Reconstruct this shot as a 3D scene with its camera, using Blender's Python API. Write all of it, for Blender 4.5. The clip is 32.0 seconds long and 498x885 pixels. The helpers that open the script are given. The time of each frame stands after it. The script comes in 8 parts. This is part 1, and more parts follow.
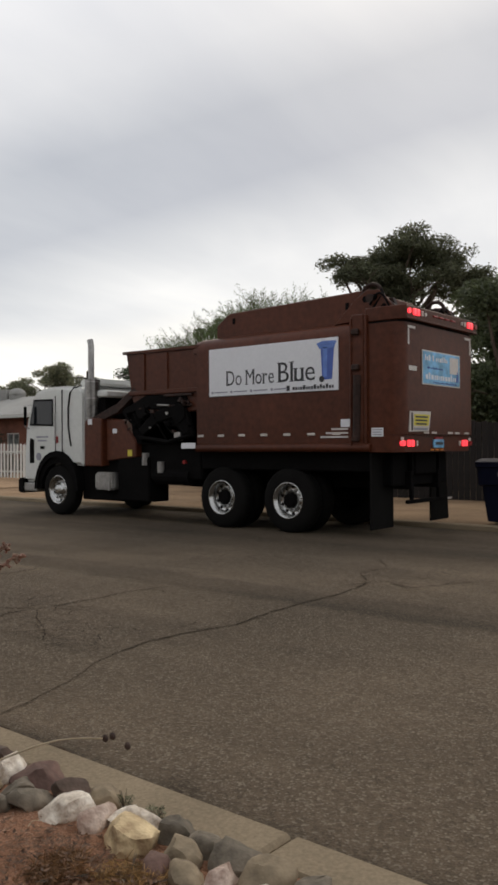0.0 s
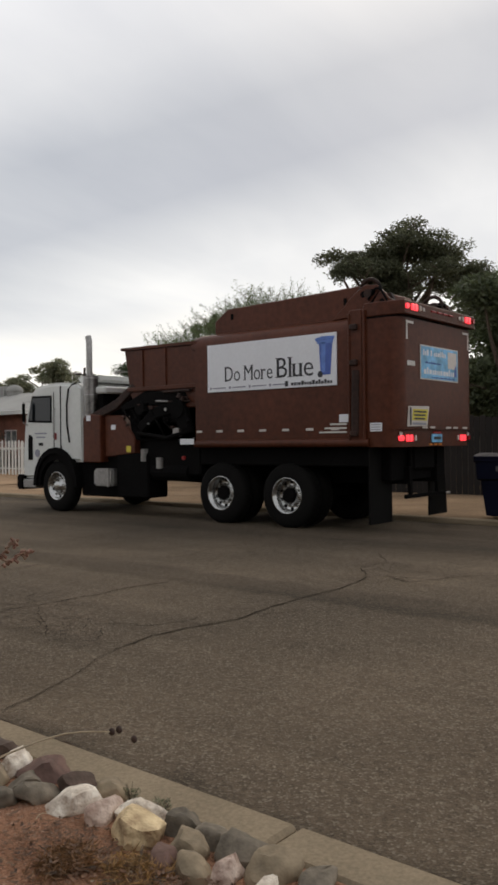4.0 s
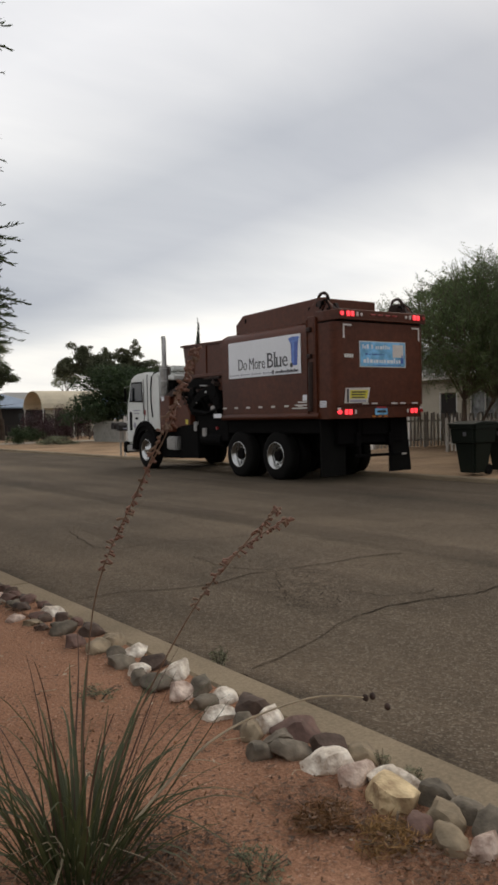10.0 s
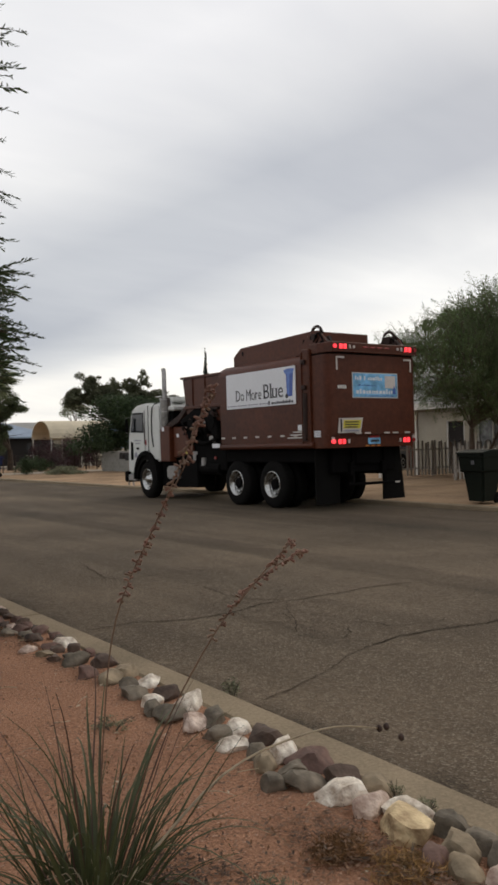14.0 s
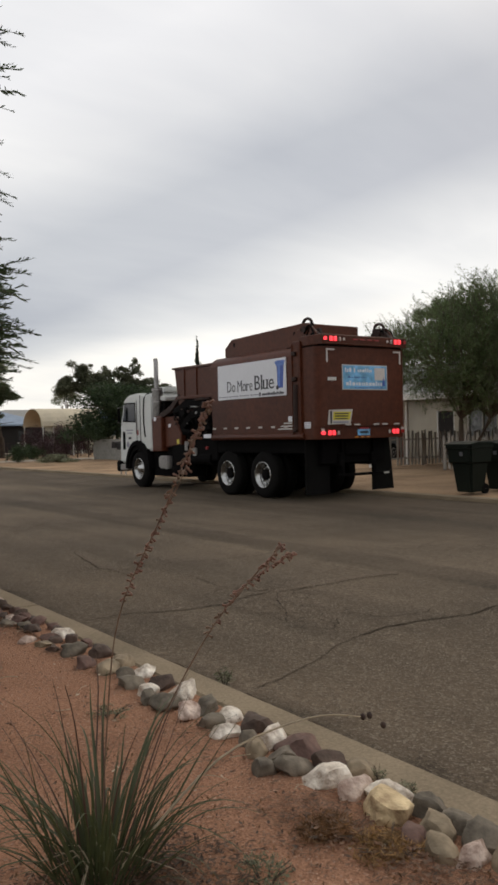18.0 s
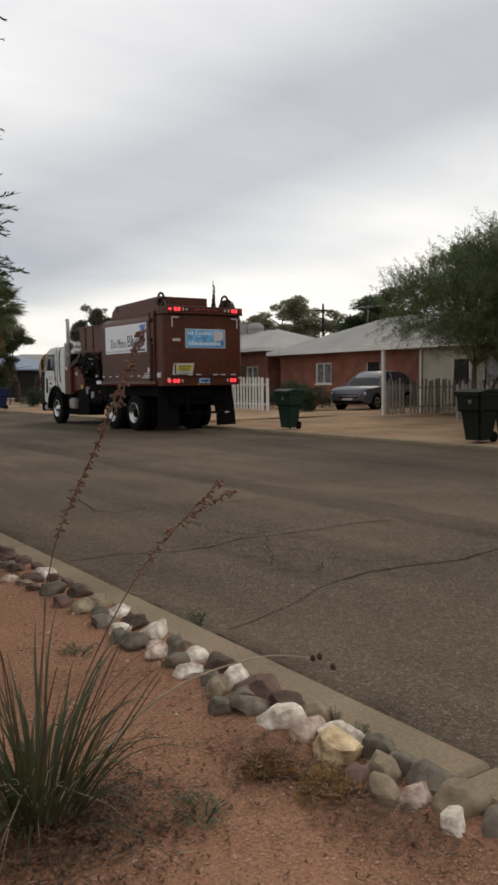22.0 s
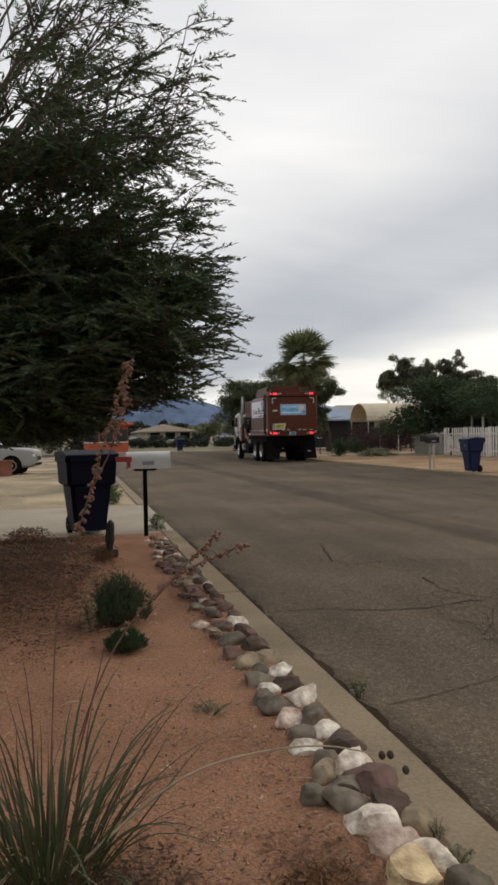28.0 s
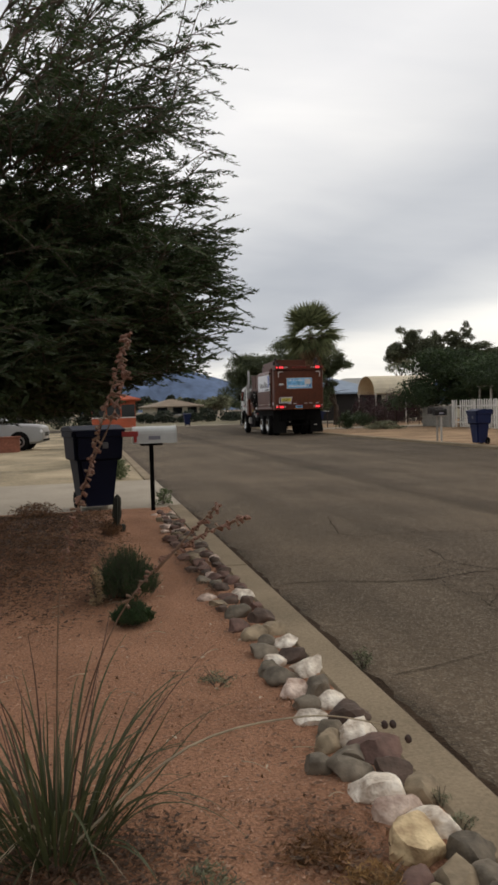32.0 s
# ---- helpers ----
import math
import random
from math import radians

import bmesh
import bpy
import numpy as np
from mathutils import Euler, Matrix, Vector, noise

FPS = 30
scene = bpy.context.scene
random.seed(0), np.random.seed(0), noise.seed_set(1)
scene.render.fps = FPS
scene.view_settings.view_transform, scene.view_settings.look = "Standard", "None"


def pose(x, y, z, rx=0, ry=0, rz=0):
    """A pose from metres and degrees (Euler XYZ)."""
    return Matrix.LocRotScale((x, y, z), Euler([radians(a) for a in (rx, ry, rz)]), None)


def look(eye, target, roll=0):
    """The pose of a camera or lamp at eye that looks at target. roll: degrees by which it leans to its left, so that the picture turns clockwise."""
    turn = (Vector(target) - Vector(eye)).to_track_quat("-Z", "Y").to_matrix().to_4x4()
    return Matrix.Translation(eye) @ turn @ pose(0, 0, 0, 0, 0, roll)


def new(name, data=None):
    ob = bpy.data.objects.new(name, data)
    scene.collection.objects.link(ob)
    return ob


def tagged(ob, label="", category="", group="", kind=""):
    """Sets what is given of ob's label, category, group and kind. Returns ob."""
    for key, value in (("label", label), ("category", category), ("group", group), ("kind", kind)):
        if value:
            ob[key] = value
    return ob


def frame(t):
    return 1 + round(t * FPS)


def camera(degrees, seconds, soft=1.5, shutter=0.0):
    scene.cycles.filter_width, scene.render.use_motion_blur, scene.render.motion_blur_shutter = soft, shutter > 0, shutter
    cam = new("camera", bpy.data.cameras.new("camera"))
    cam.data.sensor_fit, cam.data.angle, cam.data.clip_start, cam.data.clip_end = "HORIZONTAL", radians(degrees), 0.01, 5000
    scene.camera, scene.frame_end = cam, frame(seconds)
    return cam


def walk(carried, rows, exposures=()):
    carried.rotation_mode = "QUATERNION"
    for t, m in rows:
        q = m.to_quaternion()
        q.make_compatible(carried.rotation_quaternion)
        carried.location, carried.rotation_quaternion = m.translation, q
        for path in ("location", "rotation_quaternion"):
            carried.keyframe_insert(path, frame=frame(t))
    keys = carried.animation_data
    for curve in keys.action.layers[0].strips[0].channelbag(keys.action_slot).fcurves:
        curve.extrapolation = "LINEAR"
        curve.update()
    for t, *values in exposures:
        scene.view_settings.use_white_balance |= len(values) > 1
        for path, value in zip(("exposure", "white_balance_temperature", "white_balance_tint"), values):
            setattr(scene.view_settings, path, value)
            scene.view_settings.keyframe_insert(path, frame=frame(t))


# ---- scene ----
cam = camera(33.8, 32.0, soft=3.0)
# seconds, eye, point looked at, roll
PATH = [
    (0, (-2.307, 0.718, 1.405), (-0.764, 1.99, 1.413), -0.3),
    (0.5, (-2.316, 0.718, 1.407), (-0.765, 1.981, 1.408), -0.3),
    (1, (-2.318, 0.713, 1.407), (-0.772, 1.983, 1.398), -0.5),
    (1.5, (-2.315, 0.717, 1.409), (-0.785, 2.005, 1.403), -0.6),
    (2, (-2.315, 0.723, 1.404), (-0.779, 2.003, 1.409), -0.6),
    (2.5, (-2.317, 0.717, 1.404), (-0.772, 1.987, 1.406), -0.1),
    (3, (-2.316, 0.721, 1.405), (-0.776, 1.996, 1.398), -0.6),
    (3.5, (-2.332, 0.722, 1.404), (-0.785, 1.99, 1.405), -0.6),
    (5.5, (-2.342, 0.714, 1.407), (-0.799, 1.986, 1.382), -0.6),
    (6, (-2.346, 0.71, 1.408), (-0.83, 2.014, 1.398), -1.1),
    (6.5, (-2.36, 0.704, 1.419), (-0.885, 2.054, 1.413), -1.7),
    (7, (-2.362, 0.715, 1.418), (-0.917, 2.097, 1.402), -1.1),
    (7.5, (-2.381, 0.732, 1.418), (-0.991, 2.17, 1.418), -0.9),
    (8, (-2.397, 0.733, 1.42), (-1.053, 2.214, 1.407), -0.6),
    (8.5, (-2.398, 0.743, 1.419), (-1.125, 2.285, 1.406), -0.8),
    (9, (-2.415, 0.751, 1.42), (-1.223, 2.357, 1.387), -0.9),
    (9.5, (-2.414, 0.781, 1.409), (-1.269, 2.419, 1.344), -0.7),
    (10, (-2.415, 0.788, 1.406), (-1.261, 2.42, 1.34), -1.3),
    (10.5, (-2.389, 0.804, 1.39), (-1.232, 2.434, 1.339), -1.3),
    (11, (-2.402, 0.792, 1.4), (-1.233, 2.414, 1.356), -1.0),
    (11.5, (-2.409, 0.792, 1.4), (-1.236, 2.411, 1.363), -1.1),
    (12, (-2.41, 0.786, 1.406), (-1.243, 2.41, 1.373), -1.2),
    (12.5, (-2.423, 0.773, 1.416), (-1.266, 2.404, 1.393), -1.8),
    (13, (-2.422, 0.764, 1.417), (-1.265, 2.395, 1.405), -1.5),
    (13.5, (-2.43, 0.766, 1.417), (-1.286, 2.407, 1.43), -1.9),
    (15.5, (-2.593, 0.642, 1.479), (-1.448, 2.281, 1.423), -0.2),
    (16, (-2.574, 0.631, 1.488), (-1.402, 2.249, 1.422), -1.1),
    (16.5, (-2.571, 0.636, 1.487), (-1.405, 2.26, 1.418), -0.6),
    (17, (-2.555, 0.627, 1.48), (-1.397, 2.256, 1.42), -0.7),
    (17.5, (-2.557, 0.635, 1.476), (-1.393, 2.261, 1.436), -0.6),
    (18, (-2.579, 0.6, 1.499), (-1.421, 2.23, 1.472), -1.4),
    (18.5, (-2.56, 0.604, 1.491), (-1.397, 2.232, 1.462), -1.8),
    (19, (-2.564, 0.613, 1.494), (-1.433, 2.262, 1.471), -2.2),
    (19.5, (-2.585, 0.622, 1.5), (-1.483, 2.291, 1.453), -1.0),
    (20, (-2.617, 0.628, 1.498), (-1.579, 2.337, 1.443), -1.1),
    (20.5, (-2.61, 0.64, 1.496), (-1.589, 2.359, 1.441), -1.4),
    (21, (-2.598, 0.648, 1.488), (-1.584, 2.371, 1.426), -1.3),
    (21.5, (-2.52, 0.647, 1.473), (-1.52, 2.376, 1.378), -0.2),
    (22, (-2.321, 0.537, 1.449), (-1.205, 2.189, 1.295), -0.8),
    (22.5, (-2.174, 0.409, 1.466), (-1.286, 2.196, 1.34), -1.7),
    (23, (-1.977, 0.263, 1.441), (-1.178, 2.094, 1.347), -1.9),
    (23.5, (-1.865, 0.402, 1.409), (-1.195, 2.285, 1.344), -1.2),
    (24, (-1.685, 0.394, 1.412), (-1.091, 2.303, 1.36), -1.1),
    (24.5, (-1.514, 0.478, 1.382), (-1.039, 2.418, 1.276), -0.9),
    (25, (-1.465, 0.564, 1.401), (-0.958, 2.498, 1.419), 2.3),
    (25.5, (-1.387, 0.516, 1.404), (-0.853, 2.442, 1.35), 0.1),
    (26, (-1.365, 0.502, 1.4), (-0.887, 2.443, 1.321), -0.3),
    (26.5, (-1.368, 0.491, 1.407), (-0.949, 2.446, 1.356), -1.0),
    (28.5, (-1.357, 0.535, 1.393), (-0.95, 2.493, 1.374), -1.2),
    (29, (-1.353, 0.521, 1.397), (-0.963, 2.482, 1.371), -1.3),
    (29.5, (-1.361, 0.51, 1.401), (-0.963, 2.469, 1.379), -1.1),
    (30, (-1.349, 0.542, 1.386), (-0.955, 2.502, 1.368), -0.6),
    (30.5, (-1.353, 0.509, 1.399), (-0.963, 2.47, 1.33), -1.0),
    (31, (-1.324, 0.559, 1.379), (-0.928, 2.519, 1.319), -1.6),
    (31.5, (-1.311, 0.562, 1.374), (-0.916, 2.521, 1.295), -2.3),
    (32, (-1.339, 0.534, 1.389), (-0.947, 2.493, 1.307), -1.7),
]
walk(cam, [(t, look(eye, target, roll)) for t, eye, target, roll in PATH],
     exposures=[(0, 0.0, 6950, 10), (21.5, 0.0, 7000, 10), (24, 0.0, 7050, 10), (32, 0.0, 7050, 10)])

# ---- sky and light ----
SUN_ELEVATION, SUN_AZIMUTH = radians(32), radians(62)
world = bpy.data.worlds.new("overcast_sky")
scene.world = world
world.use_nodes = True
wn, wl = world.node_tree.nodes, world.node_tree.links
wn.clear()


def wnode(kind, **values):
    n = wn.new(kind)
    for key, value in values.items():
        if key == "op":
            n.operation = value
        else:
            n.inputs[key].default_value = value
    return n


sky_out = wnode("ShaderNodeOutputWorld")
sky_bg = wnode("ShaderNodeBackground")
nishita = wn.new("ShaderNodeTexSky")
nishita.sky_type, nishita.sun_disc = "NISHITA", False
nishita.sun_elevation, nishita.sun_rotation = SUN_ELEVATION, SUN_AZIMUTH
sky_scale = wn.new("ShaderNodeMix")
sky_scale.data_type, sky_scale.blend_type = "RGBA", "MULTIPLY"
sky_scale.inputs["Factor"].default_value = 1.0
sky_scale.inputs["B"].default_value = (0.10, 0.10, 0.10, 1)
wl.new(nishita.outputs["Color"], sky_scale.inputs["A"])
coords = wn.new("ShaderNodeTexCoord")
parts3 = wn.new("ShaderNodeSeparateXYZ")
wl.new(coords.outputs["Generated"], parts3.inputs[0])
# flat cloud deck: direction divided by its height
lift = wnode("ShaderNodeMath", op="ADD")
wl.new(parts3.outputs["Z"], lift.inputs[0])
lift.inputs[1].default_value = 0.16
deck = []
for axis in "XY":
    d = wnode("ShaderNodeMath", op="DIVIDE")
    wl.new(parts3.outputs[axis], d.inputs[0])
    wl.new(lift.outputs[0], d.inputs[1])
    deck.append(d)
plane = wn.new("ShaderNodeCombineXYZ")
wl.new(deck[0].outputs[0], plane.inputs[0])
wl.new(deck[1].outputs[0], plane.inputs[1])
turned = wn.new("ShaderNodeMapping")
turned.inputs["Rotation"].default_value = (0, 0, radians(-28))
turned.inputs["Scale"].default_value = (0.55, 1.1, 1)
turned.inputs["Location"].default_value = (0.9, 0.35, 0)
wl.new(plane.outputs[0], turned.inputs[0])
broad = wnode("ShaderNodeTexNoise", Scale=0.8, Detail=5.0, Roughness=0.52, Distortion=0.4)
fine = wnode("ShaderNodeTexNoise", Scale=3.2, Detail=6.0, Roughness=0.55, Distortion=0.6)
for n in (broad, fine):
    wl.new(turned.outputs[0], n.inputs["Vector"])
blend = wnode("ShaderNodeMath", op="MULTIPLY_ADD")
blend.inputs[1].default_value = 0.22
wl.new(fine.outputs["Fac"], blend.inputs[0])
wl.new(broad.outputs["Fac"], blend.inputs[2])
cloud = wn.new("ShaderNodeValToRGB")
stops = cloud.color_ramp
stops.elements[0].position, stops.elements[0].color = 0.40, (0.80, 0.84, 0.92, 1)
stops.elements[1].position, stops.elements[1].color = 0.82, (1.14, 1.16, 1.19, 1)
wl.new(blend.outputs[0], cloud.inputs[0])
# the deck by height: pale grey under its slanting edge, a darker belly, brighter overhead
height = wn.new("ShaderNodeValToRGB")
grade = height.color_ramp
grade.elements[0].position, grade.elements[0].color = 0.0, (0.90, 0.91, 0.91, 1)
grade.elements[1].position, grade.elements[1].color = 1.0, (0.78, 0.79, 0.81, 1)
for at, tone in ((0.235, (0.86, 0.87, 0.88, 1)), (0.295, (0.67, 0.69, 0.72, 1)), (0.335, (0.54, 0.565, 0.615, 1)), (0.42, (0.555, 0.58, 0.625, 1)), (0.50, (0.79, 0.80, 0.82, 1)), (0.60, (0.96, 0.96, 0.97, 1)), (0.85, (0.84, 0.85, 0.87, 1))):
    e = grade.elements.new(at)
    e.color = tone


def slanted(k, offset):
    """Height above the horizon, leaning by k towards the street's far side."""
    tilt = wn.new("ShaderNodeVectorMath")
    tilt.operation = "DOT_PRODUCT"
    tilt.inputs[1].default_value = (-k, 0.0, 1.0)
    wl.new(coords.outputs["Generated"], tilt.inputs[0])
    up = wnode("ShaderNodeMath", op="ADD")
    up.inputs[1].default_value = offset
    wl.new(tilt.outputs["Value"], up.inputs[0])
    return up.outputs[0]


deck_height = slanted(0.46, 0.365)
wl.new(deck_height, height.inputs[0])
# the clear cream strip low over the roofs, below the last edge of the deck
strip = wn.new("ShaderNodeMapRange")
strip.interpolation_type = "SMOOTHSTEP"
for key, value in (("From Min", 0.048), ("From Max", 0.012), ("To Min", 0.0), ("To Max", 1.0)):
    strip.inputs[key].default_value = value
ripple = wnode("ShaderNodeMath", op="MULTIPLY_ADD")
ripple.inputs[1].default_value = 0.03
wl.new(fine.outputs["Fac"], ripple.inputs[0])
wl.new(slanted(0.165, -0.015), ripple.inputs[2])
wl.new(ripple.outputs[0], strip.inputs["Value"])
cream = wn.new("ShaderNodeMix")
cream.data_type = "RGBA"
cream.inputs["B"].default_value = (1.05, 1.03, 0.985, 1)
wl.new(strip.outputs["Result"], cream.inputs["Factor"])
wl.new(height.outputs[0], cream.inputs["A"])
band = wn.new("ShaderNodeMix")
band.data_type, band.blend_type = "RGBA", "MULTIPLY"
band.inputs["Factor"].default_value = 1.0
wl.new(cloud.outputs[0], band.inputs["A"])
wl.new(cream.outputs["Result"], band.inputs["B"])
cover = wn.new("ShaderNodeMix")
cover.data_type = "RGBA"
cover.inputs["Factor"].default_value = 0.93
wl.new(sky_scale.outputs["Result"], cover.inputs["A"])
wl.new(band.outputs["Result"], cover.inputs["B"])
wl.new(cover.outputs["Result"], sky_bg.inputs["Color"])
sky_bg.inputs["Strength"].default_value = 1.0
wl.new(sky_bg.outputs[0], sky_out.inputs["Surface"])

sun = new("sun", bpy.data.lights.new("sun", "SUN"))
sun.data.energy, sun.data.angle, sun.data.color = 0.75, radians(40), (1.0, 0.86, 0.68)
sun.matrix_world = look((0, 0, 30), (-math.sin(SUN_AZIMUTH) * math.cos(SUN_ELEVATION) * 30, -math.cos(SUN_AZIMUTH) * math.cos(SUN_ELEVATION) * 30, 30 - 30 * math.sin(SUN_ELEVATION)))

# ---- materials ----
def material(name, color, rough=0.8, metal=0.0, spread=0.12, grain=40.0, bump=0.15, blotch=1.2, dark=None, per=0.0, island=0.0, emit=None, strength=0.0, spec=0.5, grains=0.5, size=0.01, sharp=0.18):
    """A node material: a base colour that varies at two scales, with fine relief."""
    m = bpy.data.materials.new(name)
    m.use_nodes = True
    nt = m.node_tree
    nodes, links = nt.nodes, nt.links
    b = nodes["Principled BSDF"]
    b.inputs["Roughness"].default_value, b.inputs["Metallic"].default_value = rough, metal
    b.inputs["Specular IOR Level"].default_value = spec
    if emit:
        b.inputs["Emission Color"].default_value = (*emit, 1)
        b.inputs["Emission Strength"].default_value = strength
    co = nodes.new("ShaderNodeTexCoord")
    big = nodes.new("ShaderNodeTexNoise")
    big.inputs["Scale"].default_value, big.inputs["Detail"].default_value = blotch, 4
    small = nodes.new("ShaderNodeTexNoise")
    small.inputs["Scale"].default_value, small.inputs["Detail"].default_value = grain, 3
    small.inputs["Roughness"].default_value = 0.65
    for n in (big, small):
        links.new(co.outputs["Object"], n.inputs["Vector"])
    add = nodes.new("ShaderNodeMix")
    add.inputs["Factor"].default_value = grains
    links.new(big.outputs["Fac"], add.inputs["A"])
    links.new(small.outputs["Fac"], add.inputs["B"])
    ramp = nodes.new("ShaderNodeMapRange")
    ramp.inputs["From Min"].default_value, ramp.inputs["From Max"].default_value = 0.5 - sharp, 0.5 + sharp
    ramp.inputs["To Min"].default_value, ramp.inputs["To Max"].default_value = 0.0, 1.0
    links.new(add.outputs["Result"], ramp.inputs["Value"])
    mix = nodes.new("ShaderNodeMix")
    mix.data_type = "RGBA"
    lo = dark or tuple(c * (1 - 2.2 * spread) for c in color)
    hi = tuple(min(1.0, c * (1 + 1.6 * spread)) for c in color)
    mix.inputs["A"].default_value, mix.inputs["B"].default_value = (*lo, 1), (*hi, 1)
    links.new(ramp.outputs["Result"], mix.inputs["Factor"])
    last = mix.outputs["Result"]
    if per or island:
        src = nodes.new("ShaderNodeObjectInfo" if per else "ShaderNodeNewGeometry")
        hsv = nodes.new("ShaderNodeHueSaturation")
        vary = nodes.new("ShaderNodeMapRange")
        k = per or island
        vary.inputs["To Min"].default_value, vary.inputs["To Max"].default_value = 1 - k, 1 + k
        links.new(src.outputs["Random" if per else "Random Per Island"], vary.inputs["Value"])
        links.new(vary.outputs["Result"], hsv.inputs["Value"])
        links.new(last, hsv.inputs["Color"])
        last = hsv.outputs["Color"]
    links.new(last, b.inputs["Base Color"])
    if bump:
        bp = nodes.new("ShaderNodeBump")
        bp.inputs["Strength"].default_value, bp.inputs["Distance"].default_value = bump, size
        links.new(small.outputs["Fac"], bp.inputs["Height"])
        links.new(bp.outputs["Normal"], b.inputs["Normal"])
    return m


def leafy(name, color, per=0.45, spread=0.2, rough=0.6):
    m = material(name, color, rough, spread=spread, grain=9, bump=0.0, blotch=1.0, island=per)
    nodes, links = m.node_tree.nodes, m.node_tree.links
    b = nodes["Principled BSDF"]
    through_leaf = nodes.new("ShaderNodeBsdfTranslucent")
    links.new(b.inputs["Base Color"].links[0].from_socket, through_leaf.inputs["Color"])
    both = nodes.new("ShaderNodeMixShader")
    both.inputs[0].default_value = 0.38
    links.new(b.outputs[0], both.inputs[1])
    links.new(through_leaf.outputs[0], both.inputs[2])
    links.new(both.outputs[0], nodes["Material Output"].inputs["Surface"])
    return m


def aggregate(name, dark, light, fleck, share, rough=0.92):
    """Worn asphalt: single stones showing in a dark binder, with wide stains."""
    m = material(name, light, rough, spread=0.3, grain=160, bump=0.0, blotch=0.35, dark=dark, grains=0.55, sharp=0.13, spec=0.15)
    nodes, links = m.node_tree.nodes, m.node_tree.links
    b = nodes["Principled BSDF"]
    old = b.inputs["Base Color"].links[0].from_socket
    co = nodes.new("ShaderNodeTexCoord")
    cell = nodes.new("ShaderNodeTexVoronoi")
    cell.inputs["Scale"].default_value = 95
    links.new(co.outputs["Object"], cell.inputs["Vector"])
    split = nodes.new("ShaderNodeSeparateColor")
    links.new(cell.outputs["Color"], split.inputs[0])
    stone_at = nodes.new("ShaderNodeMapRange")
    stone_at.inputs["From Min"].default_value, stone_at.inputs["From Max"].default_value = 1 - share, 1.0
    links.new(split.outputs[0], stone_at.inputs["Value"])
    coarse = nodes.new("ShaderNodeTexVoronoi")
    coarse.inputs["Scale"].default_value = 38
    links.new(co.outputs["Object"], coarse.inputs["Vector"])
    split2 = nodes.new("ShaderNodeSeparateColor")
    links.new(coarse.outputs["Color"], split2.inputs[0])
    shade = nodes.new("ShaderNodeMapRange")
    shade.inputs["To Min"].default_value, shade.inputs["To Max"].default_value = 0.78, 1.18
    links.new(split2.outputs[1], shade.inputs["Value"])
    hsv = nodes.new("ShaderNodeHueSaturation")
    links.new(old, hsv.inputs["Color"])
    links.new(shade.outputs["Result"], hsv.inputs["Value"])
    mix = nodes.new("ShaderNodeMix")
    mix.data_type = "RGBA"
    mix.inputs["B"].default_value = (*fleck, 1)
    links.new(stone_at.outputs["Result"], mix.inputs["Factor"])
    links.new(hsv.outputs["Color"], mix.inputs["A"])
    # long stains along the street, and the darker patched strips of it
    flat = nodes.new("ShaderNodeMapping")
    flat.inputs["Scale"].default_value = (1.3, 0.16, 1.0)
    links.new(co.outputs["Object"], flat.inputs["Vector"])
    streak = nodes.new("ShaderNodeTexNoise")
    streak.inputs["Scale"].default_value, streak.inputs["Detail"].default_value = 1.6, 5
    links.new(flat.outputs[0], streak.inputs["Vector"])
    soft_noise = nodes.new("ShaderNodeTexNoise")
    soft_noise.inputs["Scale"].default_value, soft_noise.inputs["Detail"].default_value = 1.4, 6
    links.new(co.outputs["Object"], soft_noise.inputs["Vector"])
    place = nodes.new("ShaderNodeSeparateXYZ")
    links.new(co.outputs["Object"], place.inputs[0])

    def sums(op, a, c):
        n = nodes.new("ShaderNodeMath")
        n.operation = op
        for k, v in enumerate((a, c)):
            if isinstance(v, (int, float)):
                n.inputs[k].default_value = v
            else:
                links.new(v, n.inputs[k])
        return n.outputs[0]

    def eased(v, lo, hi):
        n = nodes.new("ShaderNodeMapRange")
        n.interpolation_type = "SMOOTHSTEP"
        n.inputs["From Min"].default_value, n.inputs["From Max"].default_value = lo, hi
        links.new(v, n.inputs["Value"])
        return n.outputs["Result"]

    across = sums("ADD", place.outputs["X"], sums("MULTIPLY", sums("SUBTRACT", soft_noise.outputs["Fac"], 0.5), 0.5))
    strip = sums("SUBTRACT", 1.0, eased(sums("ABSOLUTE", sums("SUBTRACT", across, 3.88), 0), 0.22, 0.42))
    lane = eased(across, 6.2, 7.1)
    wear = sums("ADD", sums("MULTIPLY", sums("MAXIMUM", strip, lane), -0.27), sums("ADD", 1.0, sums("MULTIPLY", sums("SUBTRACT", streak.outputs["Fac"], 0.5), 0.75)))
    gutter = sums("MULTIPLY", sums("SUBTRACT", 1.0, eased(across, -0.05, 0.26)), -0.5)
    stain = nodes.new("ShaderNodeHueSaturation")
    links.new(mix.outputs["Result"], stain.inputs["Color"])
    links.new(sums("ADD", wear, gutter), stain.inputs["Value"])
    links.new(stain.outputs["Color"], b.inputs["Base Color"])
    bp = nodes.new("ShaderNodeBump")
    bp.inputs["Strength"].default_value, bp.inputs["Distance"].default_value = 0.7, 0.006
    links.new(cell.outputs["Distance"], bp.inputs["Height"])
    links.new(bp.outputs["Normal"], b.inputs["Normal"])
    return m


